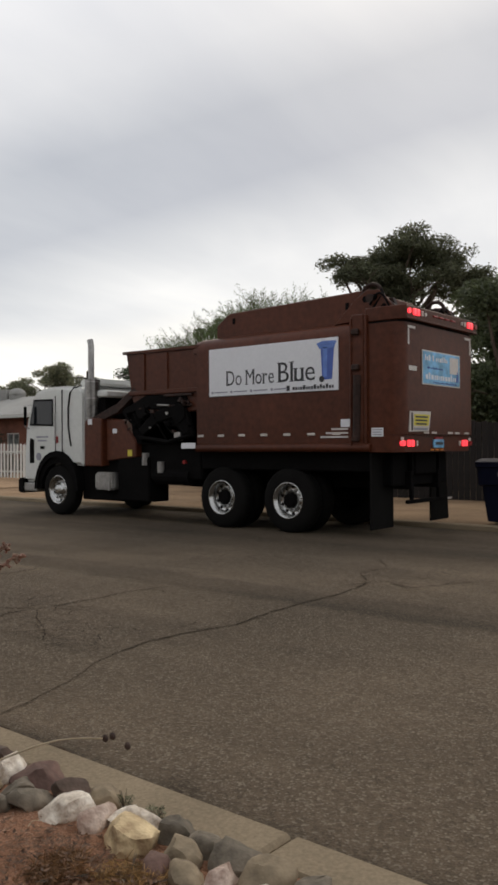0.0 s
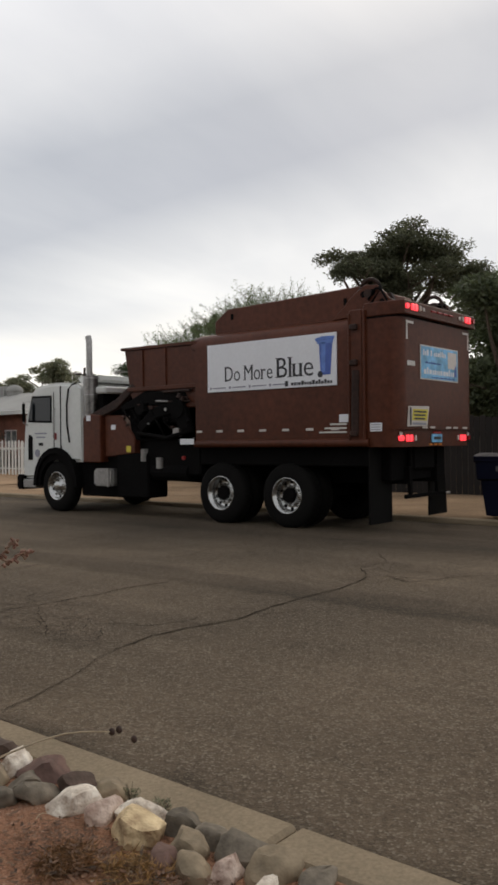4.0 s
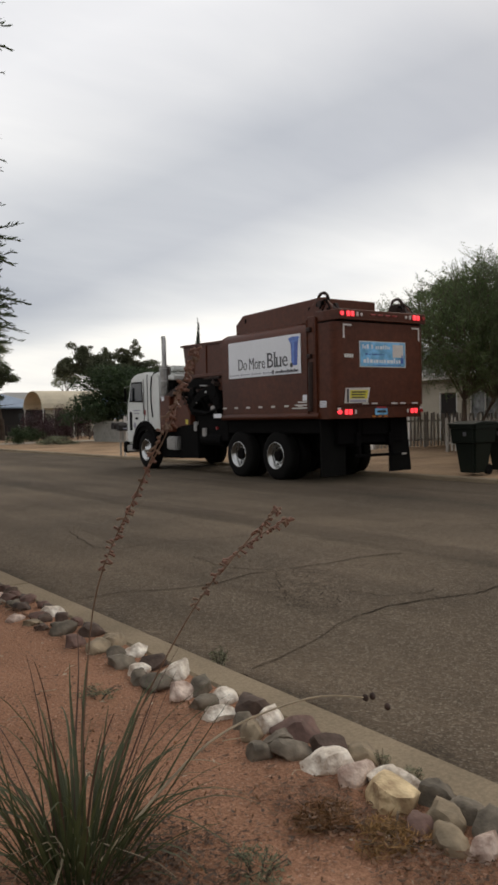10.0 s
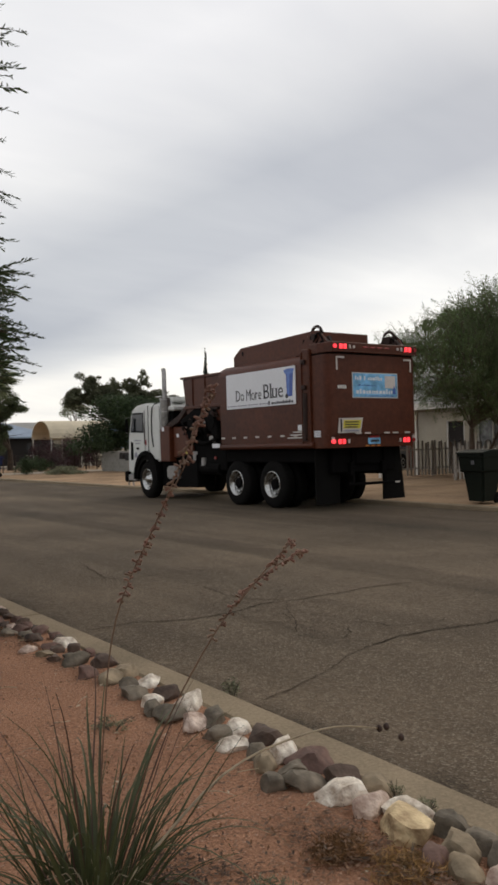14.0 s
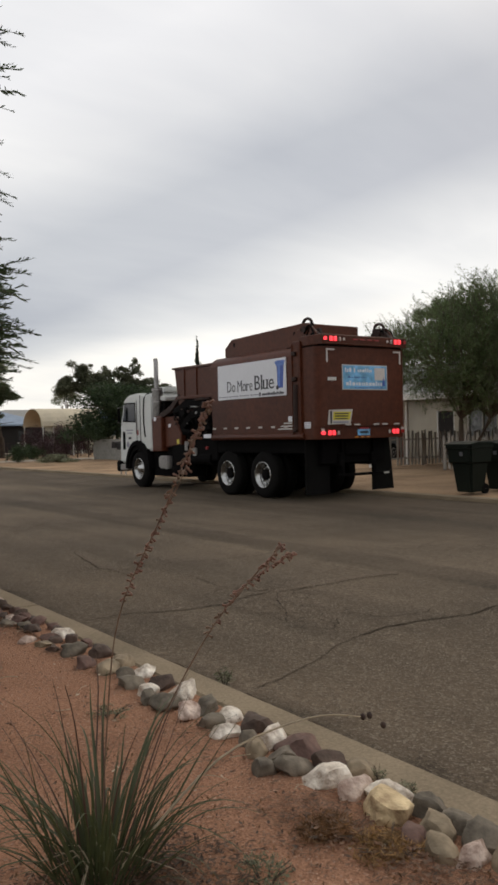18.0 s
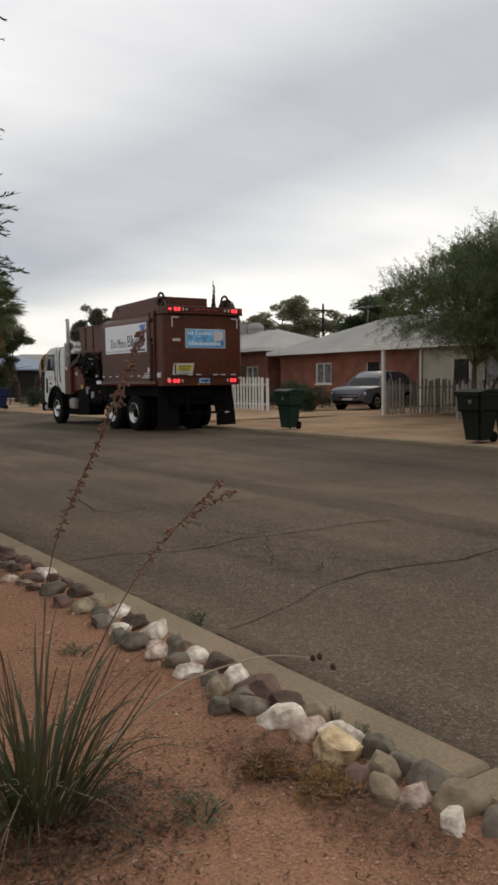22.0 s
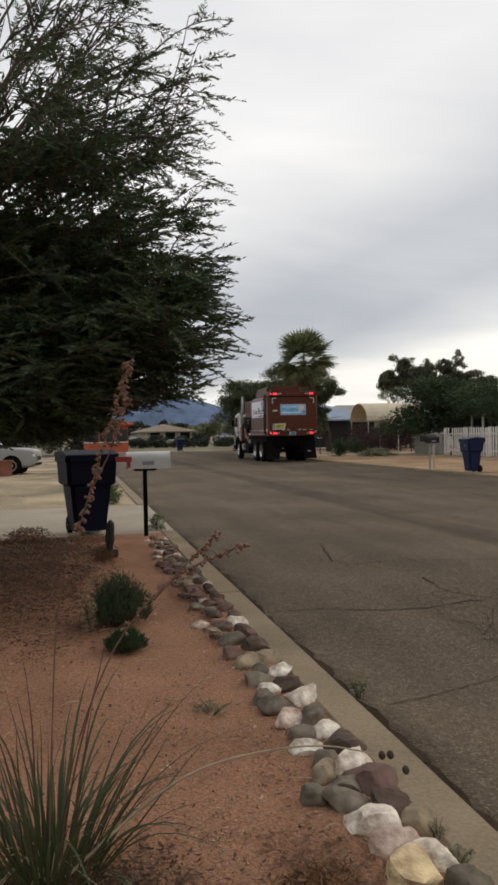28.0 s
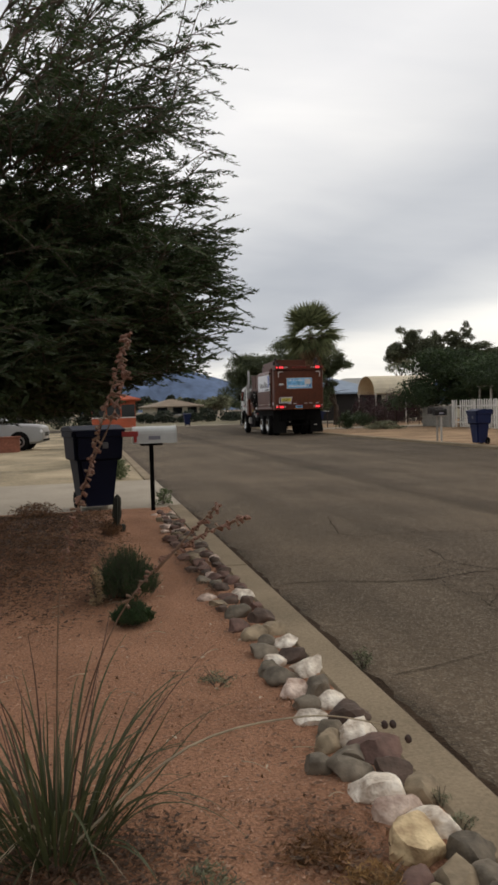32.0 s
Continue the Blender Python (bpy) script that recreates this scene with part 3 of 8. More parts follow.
def serif_text(name, body, size, width, m, mat, parent):
    """Lettering with thick stems and flat serifs, fitted to a width."""
    feet = {"D": (("b", 0.10), ("t", 0.10)), "M": (("b", 0.07), ("b", 0.93), ("t", 0.07), ("t", 0.93)), "r": (("b", 0.15), ("t", 0.10)), "B": (("b", 0.12), ("t", 0.12)), "l": (("b", 0.5), ("t", 0.35)), "u": (("t", 0.08), ("t", 0.86), ("b", 0.92))}
    stems = {"D": (0.10,), "M": (0.91,), "r": (0.15,), "B": (0.12,), "l": (0.5,), "u": (0.10, 0.88)}
    bm, pen = bmesh.new(), 0.0
    for ch in body:
        if ch == " ":
            pen += 0.24 * size
            continue
        cu = bpy.data.curves.new(name, "FONT")
        cu.body, cu.size, cu.extrude, cu.resolution_u, cu.offset = ch, size, 0.002, 3, -0.002
        tmp = bpy.data.objects.new(name, cu)
        me = bpy.data.meshes.new_from_object(tmp)
        bpy.data.objects.remove(tmp)
        xs = [v.co.x for v in me.vertices]
        ys = [v.co.y for v in me.vertices]
        x0, w, top = min(xs), max(xs) - min(xs), max(ys)
        me.transform(Matrix.Translation((pen - x0, 0, 0)))
        bm.from_mesh(me)
        bpy.data.meshes.remove(me)
        for u in stems.get(ch, ()):
            bm_box(bm, pen + w * u - 0.052 * size, 0.004, -0.001, pen + w * u + 0.052 * size, top - 0.004, 0.0035)
        for end, u in feet.get(ch, ()):
            z = 0.0 if end == "b" else top - 0.026 * size
            bm_box(bm, pen + w * u - 0.105 * size, z, -0.001, pen + w * u + 0.10 * size, z + 0.026 * size, 0.003)
        pen += w + 0.085 * size
    bmesh.ops.transform(bm, matrix=m @ Matrix.Diagonal((width / pen, 1, 1, 1)), verts=bm.verts[:])
    return part(name, bm, mat, parent)


def wheel(parent, x, y, side, dual=False):
    """A wheel whose outer face looks to side (-1 left, 1 right); it turns about its own x axis."""
    w = new("wheel")
    w.parent = parent
    w.matrix_local = pose(x, y, WHEEL_R)
    s = side
    for off in ([0.0, -0.33] if dual else [0.0]):
        o = off * s
        prof = [(o - 0.005 * s, 0.29), (o + 0.0 * s, 0.33), (o - 0.012 * s, 0.44), (o - 0.035 * s, 0.495), (o - 0.06 * s, WHEEL_R), (o - 0.24 * s, WHEEL_R), (o - 0.27 * s, 0.49), (o - 0.29 * s, 0.40), (o - 0.29 * s, 0.29)]
        t = part("tyre", lathe(prof, "x", 36, ring_shape=True), RUBBER, w, smooth=True)
        grooves = bmesh.new()
        for k in range(36):
            m = Matrix.Rotation(2 * math.pi * k / 36, 4, "X")
            bm_box(grooves, o - 0.24 * s, -0.018, WHEEL_R - 0.012, o - 0.06 * s, 0.018, WHEEL_R + 0.004, m)
        part("tread", grooves, RUBBER, t)
    bowl = [(-0.2 * s, 0.0005), (-0.2 * s, 0.27), (-0.01 * s, 0.30), (0.004 * s, 0.285), (-0.02 * s, 0.262), (-0.07 * s, 0.245), (-0.095 * s, 0.20), (-0.085 * s, 0.15), (-0.06 * s, 0.13), (-0.05 * s, 0.105), (0.0 * s, 0.10), (0.012 * s, 0.07), (0.014 * s, 0.0005)]
    deep = [(-0.22 * s, 0.0005), (-0.22 * s, 0.27), (-0.012 * s, 0.30), (0.006 * s, 0.290), (0.0 * s, 0.276), (-0.03 * s, 0.268), (-0.035 * s, 0.258), (-0.13 * s, 0.250), (-0.155 * s, 0.225), (-0.15 * s, 0.14), (-0.10 * s, 0.118), (-0.07 * s, 0.112), (-0.062 * s, 0.0005)]
    rim = part("rim", lathe(deep if dual else bowl, "x", 40), ALUMINIUM, w, "polished metal rim", smooth=True)
    for k in range(10):
        a = 2 * math.pi * k / 10
        c, q = 0.19 * math.cos(a), 0.19 * math.sin(a)
        dip = 0.065 * s if dual else 0.0
        nut = tube([(-0.09 * s - dip, c * 0.9, q * 0.9), (-0.055 * s - dip, c * 0.9, q * 0.9)], 0.017, 6)
        part("wheel_nut", nut, STEEL, rim)
    for k in range(10):
        a = 2 * math.pi * (k + 0.5) / 10
        c, q = 0.225 * math.cos(a), 0.225 * math.sin(a)
        hole = tube([(-0.09 * s - dip, c * 0.97, q * 0.97), (-0.078 * s - dip, c * 0.97, q * 0.97)], 0.026, 8)
        part("hand_hole", hole, BLACK, rim)
    if dual:
        part("hub_cap", lathe([(-0.12 * s, 0.125), (-0.055 * s, 0.118), (-0.045 * s, 0.09), (-0.04 * s, 0.0005)], "x", 20), BLACK, rim, "dark greasy hub")
    return w


def build_truck(T):
    wheels = []
    W = 1.25
    # chassis
    for sx in (-0.45, 0.45):
        part("frame_rail", box(sx - 0.05, -2.6, 0.72, sx + 0.05, 6.2, 1.0, 0.01), BLACK, T)
    for y in (-1.9, -0.0, 2.4, 4.2):
        part("crossmember", box(-0.45, y - 0.06, 0.76, 0.45, y + 0.06, 0.96), BLACK, T)
    for y in (-0.755, 0.665, 5.17):
        part("axle", tube([(-1.0, y, WHEEL_R), (1.0, y, WHEEL_R)], 0.085, 10), BLACK, T)
    part("drive_shaft", tube([(0, 0.4, 0.62), (0, 4.2, 0.72)], 0.06, 8), BLACK, T)
    for y in (-0.755, 0.665):
        wheels.append(wheel(T, -1.19, y, -1, True))
        wheels.append(wheel(T, 1.19, y, 1, True))
    wheels.append(wheel(T, -1.19, 5.17, -1))
    wheels.append(wheel(T, 1.19, 5.17, 1))
    part("rear_underbody", box(-1.1, -2.3, 1.0, 1.1, 1.2, 1.31, 0.02), BLACK, T)
    # main body shell: rounded box section
    bend = [(0.25 * math.cos(a), 0.25 * math.sin(a)) for a in (math.pi * k / 18 for k in range(10))]
    prof = [(-1.25, 1.42)] + [(-1.0 - c, 3.03 + s) for c, s in bend] + [(1.0 + c, 3.03 + s) for c, s in bend[::-1]] + [(1.25, 1.42)]
    part("body_shell", prism(prof, -2.0, 1.17, "y"), BROWN, T, "brown painted steel body", smooth="auto")
    roll = [(0.055 * math.sin(a), 1.365 - 0.065 * math.cos(a)) for a in (math.pi * k / 8 for k in range(9))]
    part("bottom_rail", prism([(-1.255 - c, z) for c, z in roll] + [(1.255 + c, z) for c, z in roll[::-1]], -2.35, 1.17, "y"), BROWN, T, smooth="auto")
    part("shell_nose", prism([(-1.235, 3.03)] + [(-1.0 - c * 0.93, 3.03 + s * 0.9) for c, s in bend] + [(1.0 + c * 0.93, 3.03 + s * 0.9) for c, s in bend[::-1]], 1.172, 1.28, "y"), BROWN, T, smooth="auto")
    # roof box that runs along the top
    part("roof_box", prism([(0.90, 3.26), (0.90, 3.50), (0.62, 3.69), (-2.1, 3.76), (-2.1, 3.26)], -1.02, 0.55, "x", 0.015), BROWN, T)
    for y in (0.5, -1.8):
        part("lifting_slot", box(-1.027, y - 0.03, 3.50, -1.017, y + 0.03, 3.60), BLACK, T)
    # rear frame posts and side cylinder
    for s in (-1, 1):
        part("rear_post", box(min(s * 1.13, s * 1.285), -2.25, 1.34, max(s * 1.13, s * 1.285), -2.02, 3.36, 0.015), BROWN, T)
        part("post_flange", box(min(s * 1.15, s * 1.31), -2.045, 1.40, max(s * 1.15, s * 1.31), -2.015, 3.30, 0.006), BROWN, T)
        part("gate_flange", box(min(s * 1.15, s * 1.30), -2.30, 1.40, max(s * 1.15, s * 1.30), -2.262, 3.34, 0.008), BROWN, T)
        for z in (1.46, 2.52, 3.05):
            part("cylinder_lug", box(min(s * 1.24, s * 1.35), -2.18, z, max(s * 1.24, s * 1.35), -2.06, z + 0.09, 0.015), GREASY, T)
        part("lift_cylinder", tube([(s * 1.27, -2.12, 1.5), (s * 1.27, -2.14, 2.45)], 0.07, 12), GREASY, T, smooth="auto")
        part("cylinder_rod", tube([(s * 1.26, -2.14, 2.3), (s * 1.22, -2.2, 3.3)], 0.03, 8), BLACK, T)
        part("hinge_arm", prism([(-1.75, 3.28), (-2.15, 3.30), (-2.76, 3.36), (-2.68, 3.46), (-2.3, 3.72), (-2.1, 3.72)], min(s * 1.0, s * 1.1), max(s * 1.0, s * 1.1), "x", 0.01), GREASY, T)
        part("lifting_loop", tube([(s * 1.03, -2.25 + 0.17 * math.cos(a), 3.66 + 0.17 * math.sin(a)) for a in (math.pi * k / 10 for k in range(11))], 0.032, 8), GREASY, T)
        for k in range(4):
            reach, top = 0.22 + 0.05 * k, 0.20 + 0.035 * ((k * 2) % 3)
            part("hinge_hose", tube([(s * (1.0 + 0.05 * k), -2.28 - reach * u, 3.50 + top * math.sin(math.pi * min(1.0, u * 1.1)) - 0.08 * u) for u in (j / 8 for j in range(9))], 0.017, 6), BLACK, T)
        part("hinge_pin", tube([(s * 0.96, -2.28, 3.60), (s * 1.17, -2.28, 3.60)], 0.065, 12), GREASY, T)
        part("hinge_clevis", prism([(-2.42, 3.40), (-2.52, 3.60), (-2.58, 3.60), (-2.66, 3.44)], min(s * 0.92, s * 1.0), max(s * 0.92, s * 1.0), "x", 0.008), GREASY, T)
        plate = part("hinge_plate", prism([(-1.62, 3.26), (-1.98, 3.60), (-2.2, 3.74), (-2.42, 3.72), (-2.52, 3.62), (-2.70, 3.40), (-2.64, 3.32), (-2.3, 3.30)], min(s * 1.07, s * 1.12), max(s * 1.07, s * 1.12), "x", 0.01), BROWN, T)
        for py, pz, pr in ((-2.18, 3.60, 0.05), (-2.34, 3.61, 0.05), (-2.5, 3.46, 0.045)):
            part("plate_hole", lathe([(s * 1.066, pr), (s * 1.124, pr)], "x", 14), BLACK, plate).matrix_local = pose(0, py, pz)
        part("hydraulic_hose", tube([(s * 1.12, -2.2, 3.3), (s * 1.1, -2.45, 3.62), (s * 1.05, -2.64, 3.45)], 0.025, 6), BLACK, T)
    # tailgate with rounded corners
    turn = [(0.2 * math.sin(a), 0.2 * math.cos(a)) for a in (math.pi * k / 12 for k in range(7))]
    gate = [(-1.25, -2.25)] + [(-1.05 - c, -2.66 - s) for s, c in turn] + [(1.05 + c, -2.66 - s) for s, c in turn[::-1]] + [(1.25, -2.25)]
    part("tailgate", prism(gate, 1.56, 3.20, "z"), BROWN, T, "brown steel tailgate", smooth="auto")
    # black strip drawn in for the shadow under the header's overhang
    part("header_shade_line", prism([(x * 0.985, y + 0.02) for x, y in gate], 3.20, 3.232, "z"), BLACK, T)
    gb = [(x * 1.0, y + (0.05 if y < -2.5 else 0)) for x, y in gate]
    part("tailgate_foot", prism(gb, 1.30, 1.56, "z"), BROWN, T, smooth="auto")
    head = [(-1.25, -2.25), (-1.25, -2.5), (-1.2, -2.915), (1.2, -2.915), (1.25, -2.5), (1.25, -2.25)]
    part("light_header", prism(head, 3.232, 3.44, "z", 0.012), BROWN, T)
    part("header_lip", box(-1.2, -2.93, 3.235, 1.2, -2.88, 3.262, 0.006), BROWN, T)
    for s in (-1, 1):
        for z, dx in ((3.35, 0.86), (1.43, 0.86)):
            y = -2.92 if z > 3 else -2.82
            for k in (0, 1):
                x = s * (dx + 0.11 * k)
                part("tail_light", box(x - 0.042, y - 0.022, z - 0.05, x + 0.042, y + 0.01, z + 0.05, 0.012), LIT, T, "lit red tail light")
            x = s * (dx - 0.13)
            part("reverse_light", box(x - 0.022, y - 0.018, z - 0.04, x + 0.022, y + 0.01, z + 0.04, 0.006), TAPE, T)
            x = s * 1.13
            part("corner_light", tube([(x, y + 0.04, z), (x, y - 0.02, z)], 0.04, 12), LIT if s < 0 else REDLENS, T)
        # white angle tape
        part("tape_angle", box(min(s * 1.06, s * 0.84), -2.868, 3.12, max(s * 1.06, s * 0.84), -2.86, 3.155), TAPE, T)
        part("tape_angle", box(min(s * 1.06, s * 1.025), -2.868, 2.88, max(s * 1.06, s * 1.025), -2.86, 3.116), TAPE, T)
        part("side_tape", box(min(s * 1.18, s * 1.1), -2.81, 1.46, max(s * 1.18, s * 1.1), -2.805, 1.52), TAPE, T)
    for x in (-0.3, -0.1, 0.1, 0.3):
        part("marker_light", box(x - 0.07, -2.935, 3.34, x + 0.07, -2.9, 3.37, 0.008), REDLENS, T)
    for x in (-0.62, 0.62):
        part("marker_light", tube([(x, -2.93, 3.35), (x, -2.9, 3.35)], 0.03, 10), TAPE, T)
    part("stop_light", box(-0.14, -2.83, 1.49, 0.12, -2.8, 1.53, 0.008), REDLENS, T)
    for x in (-0.5, -0.25, 0.3, 0.55, 0.9):
        part("tape_dash", box(x - 0.08, -2.87, 1.575, x + 0.08, -2.861, 1.605), TAPE, T)
    for x in (-0.22, -0.06, 0.10):
        part("amber_marker", box(x - 0.05, -2.825, 1.315, x + 0.05, -2.805, 1.345, 0.006), AMBER, T)
    plate = part("number_plate", box(-0.20, -2.835, 1.36, 0.14, -2.81, 1.49, 0.006), SKYPRINT, T, "small blue-green plate with bars")
    part("plate_bar", box(-0.15, -2.841, 1.405, 0.09, -2.836, 1.45), INK, plate)
    for k in range(4):
        part("unit_mark", box(-1.03 + 0.06 * k, -2.868, 2.50, -0.985 + 0.06 * k, -2.861, 2.57), PALEINK, T)
    # blue rear sign
    rs = part("rear_sign", box(-0.63, -2.88, 2.33, 0.62, -2.862, 2.82, 0.006), SKYPRINT, T, "light blue rear banner with pale lettering bars")
    part("sign_edge", box(-0.645, -2.875, 2.315, 0.635, -2.864, 2.835), TAPE, rs)
    rng = random.Random(14)
    for z0, h0, x0, x1, ink in ((2.68, 0.085, -0.57, 0.22, SIGNWHITE), (2.56, 0.03, -0.5, 0.0, BINPRINT), (2.40, 0.10, -0.55, 0.44, SIGNWHITE), (2.35, 0.02, -0.3, 0.5, BINPRINT)):
        x = x0
        while x < x1:
            w = rng.uniform(0.25, 0.75) * h0
            part("banner_letter", box(x, -2.886, z0, x + w, -2.881, z0 + h0 * rng.choice((0.65, 0.7, 1.0))), ink, rs)
            x += w + h0 * rng.choice((0.25, 0.3, 0.35, 0.9))
    part("banner_wash", box(0.26, -2.884, 2.52, 0.56, -2.881, 2.78), TAPE, rs)
    part("banner_figure", prism([(0.48, 2.40), (0.56, 2.40), (0.54, 2.52), (0.52, 2.58), (0.50, 2.52)], -2.889, -2.885, "y"), BINPRINT, rs)
    ys = part("warning_sign", prism([(-1.06, 1.60), (-0.45, 1.61), (-0.38, 1.91), (-1.02, 1.90)], -2.879, -2.863, "y"), TAPE, T, "yellow and white warning sticker")
    part("sticker_field", prism([(-0.93, 1.69), (-0.47, 1.69), (-0.43, 1.86), (-0.91, 1.86)], -2.884, -2.879, "y"), YELLOWPRINT, ys)
    for k in range(3):
        part("sticker_bar", box(-0.88, -2.888, 1.705 + 0.052 * k, -0.54 + 0.02 * k, -2.885, 1.73 + 0.052 * k), INK, ys)
    part("sticker_edge", box(-1.0, -2.884, 1.62, -0.955, -2.879, 1.88), INK, ys)
    part("sticker_foot", box(-0.92, -2.884, 1.625, -0.5, -2.879, 1.66), GREYINK, ys)
    # underride: bar, mud flaps
    part("rear_bar", box(-0.55, -2.58, 0.50, 0.95, -2.52, 0.56, 0.01), BLACK, T, "dark rear step bar")
    part("bar_tape", box(0.78, -2.587, 0.51, 0.92, -2.582, 0.545), TAPE, T)
    part("rear_undertray", box(-0.9, -2.5, 0.78, 0.9, -2.3, 1.3, 0.02), BLACK, T)
    for x in (-0.4, 0.5):
        part("bar_hanger", box(x - 0.03, -2.58, 0.52, x + 0.03, -2.53, 1.3), BLACK, T)
    part("mud_flap", box(-1.24, -2.34, 0.14, -0.58, -2.31, 1.3, 0.005), RUBBER, T, "long black rubber mud flap")
    flap = part("mud_flap", prism([(0.66, 1.3), (1.18, 1.3), (1.25, 0.13), (0.60, 0.16)], -2.34, -2.31, "y"), RUBBER, T, "black rubber mud flap with a silver strip")
    flap.matrix_local = Matrix.Translation((0.9, -2.16, 1.3)) @ Matrix.Rotation(radians(-3), 4, "Y") @ Matrix.Translation((-0.9, 2.16, -1.3))
    part("air_hose", tube([(0.35, -2.4, 1.28), (0.42, -2.42, 1.0), (0.50, -2.42, 0.82), (0.62, -2.4, 0.9)], 0.022, 6), BLACK, T)
    part("tow_hitch", box(-0.35, -2.6, 0.95, 0.35, -2.3, 1.3, 0.02), BLACK, T)
    # side reflectors and small plates
    for k in range(7):
        y = 1.08 - 0.47 * k
        part("side_reflector", box(-1.262, y - 0.07, 1.56, -1.25, y + 0.07, 1.60, 0.004), TAPE, T)
    part("side_plate", box(-1.262, -2.02, 1.68, -1.25, -1.82, 1.80, 0.004), SIGNWHITE, T)
    for k in range(3):
        part("side_scrawl", box(-1.258, -1.95, 1.52 + 0.06 * k, -1.25, -1.45 - 0.1 * k, 1.545 + 0.06 * k), PALEINK, T)
    part("post_plate", box(-1.262, -2.56, 1.53, -1.25, -2.36, 1.66, 0.004), SIGNWHITE, T)
    for z in (1.555, 1.59, 1.625):
        part("plate_line", box(-1.264, -2.54, z, -1.2625, -2.38, z + 0.012), GREYINK, T)
    part("front_plate", box(-1.312, 1.16, 1.36, -1.30, 1.5, 1.46, 0.004), SIGNWHITE, T)
    # banner on the side
    sx = -1.272
    ban = part("side_banner", box(sx, -1.79, 2.25, -1.25, 0.86, 3.06, 0.005), SIGNWHITE, T, "white banner reading Do More Blue with a blue bin picture")
    face = Matrix(((0, 0, -1, sx - 0.002), (-1, 0, 0, 0.52), (0, 1, 0, 2.43), (0, 0, 0, 1)))
    serif_text("lettering", "Do More", 0.365, 1.04, Matrix.Translation((0, -0.06, -0.01)) @ face, INK, ban)
    serif_text("lettering", "Blue", 0.47, 0.755, Matrix.Translation((0, -1.165, -0.01)) @ face, INK, ban)
    bx = sx - 0.004
    pic = part("bin_picture", prism([(-1.42, 2.99), (-1.75, 2.99), (-1.72, 2.93), (-1.68, 2.42), (-1.50, 2.42), (-1.47, 2.93), (-1.42, 2.93)], bx, sx, "x"), BINPRINT, ban)
    part("bin_picture_wheel", lathe([(bx - 0.003, 0.045), (bx, 0.05)], "x", 12), INK, pic).matrix_local = pose(0, -1.49, 2.43)
    part("bin_picture_lid", prism([(-1.40, 2.985), (-1.52, 3.015), (-1.76, 3.005), (-1.76, 2.965), (-1.40, 2.955)], bx - 0.003, bx, "x"), BINSHEEN, pic)
    y = 0.80
    for k in range(4):
        part("small_print", box(bx, y - 0.04, 2.295, sx, y, 2.335), GREYINK, ban)
        part("small_print", box(bx, y - 0.36, 2.305, sx, y - 0.07, 2.325), GREYINK, ban)
        y -= 0.43
    rng = random.Random(6)
    y = -0.93
    part("print_emblem", box(bx, -0.87, 2.275, sx, -0.81, 2.36), INK, ban)
    while y > -1.70:
        w = rng.uniform(0.022, 0.05)
        part("small_print", box(bx, y - w, 2.285, sx, y, 2.33 + rng.choice((0.0, 0.0, 0.022))), INK, ban)
        y -= w + 0.014
    part("bin_picture_sheen", prism([(-1.51, 2.92), (-1.60, 2.92), (-1.585, 2.46), (-1.52, 2.46)], bx - 0.002, bx, "x"), BINSHEEN, pic)
    part("bin_picture_rim", prism([(-1.43, 2.955), (-1.74, 2.955), (-1.73, 2.90), (-1.44, 2.90)], bx - 0.002, bx, "x"), BINSHEEN, pic)
    # hopper
    hop = [(1.17, 2.02), (1.17, 3.14), (3.08, 3.16), (2.92, 2.28), (2.7, 2.02)]
    part("hopper", prism(hop, -1.18, 1.18, "x", 0.02), BROWN, T, "brown loading hopper behind the cab")
    part("hopper_lip", prism([(1.15, 3.13), (1.15, 3.18), (3.13, 3.20), (3.13, 3.15)], -1.22, 1.22, "x"), BROWN, T)
    for y in (1.95, 2.55):
        part("hopper_rib", box(-1.205, y, 2.3, -1.18, y + 0.06, 3.13), BROWN, T)
    part("hopper_ledge", box(-1.24, 1.17, 2.36, -1.18, 2.95, 2.44, 0.01), BROWN, T)
    part("hopper_base", box(-1.0, 1.15, 1.0, 1.0, 3.0, 2.05, 0.02), BLACK, T)
    part("pump_box", box(-1.12, 1.22, 1.42, -0.9, 2.75, 2.34, 0.03), BLACK, T)
    part("valve_block", box(-1.2, 1.5, 1.75, -1.1, 1.95, 2.05, 0.02), BLACK, T)
    part("arm_beam", prism([(4.05, 1.82), (4.05, 1.98), (3.35, 2.22), (2.85, 2.52), (2.75, 2.42), (3.3, 2.06)], -1.2, -1.08, "x", 0.01), GREASY, T)
    # the black loading arm, folded against the hopper, with its hoses
    rng = random.Random(3)
    # black panel added behind the arm to fill its shaded gaps
    part("linkage_dark_fill", prism([(1.25, 1.45), (1.25, 2.25), (1.9, 2.38), (2.7, 2.30), (3.05, 2.0), (2.95, 1.45)], -1.12, -0.95, "x", 0.02), BLACK, T)
    part("boom", prism([(1.35, 2.12), (1.5, 2.32), (2.5, 2.36), (3.1, 2.12), (3.15, 1.98), (2.6, 2.1), (1.7, 2.05)], -1.22, -1.1, "x", 0.02), BLACK, T)
    part("grab_arm", prism([(1.3, 1.62), (1.45, 2.05), (1.75, 2.16), (2.3, 2.02), (2.7, 1.72), (2.55, 1.6), (2.15, 1.84), (1.75, 1.92), (1.55, 1.6)], -1.25, -1.12, "x", 0.02), BLACK, T)
    part("boom_pivot", tube([(-1.27, 1.62, 2.0), (-1.1, 1.62, 2.0)], 0.17, 14), BLACK, T)
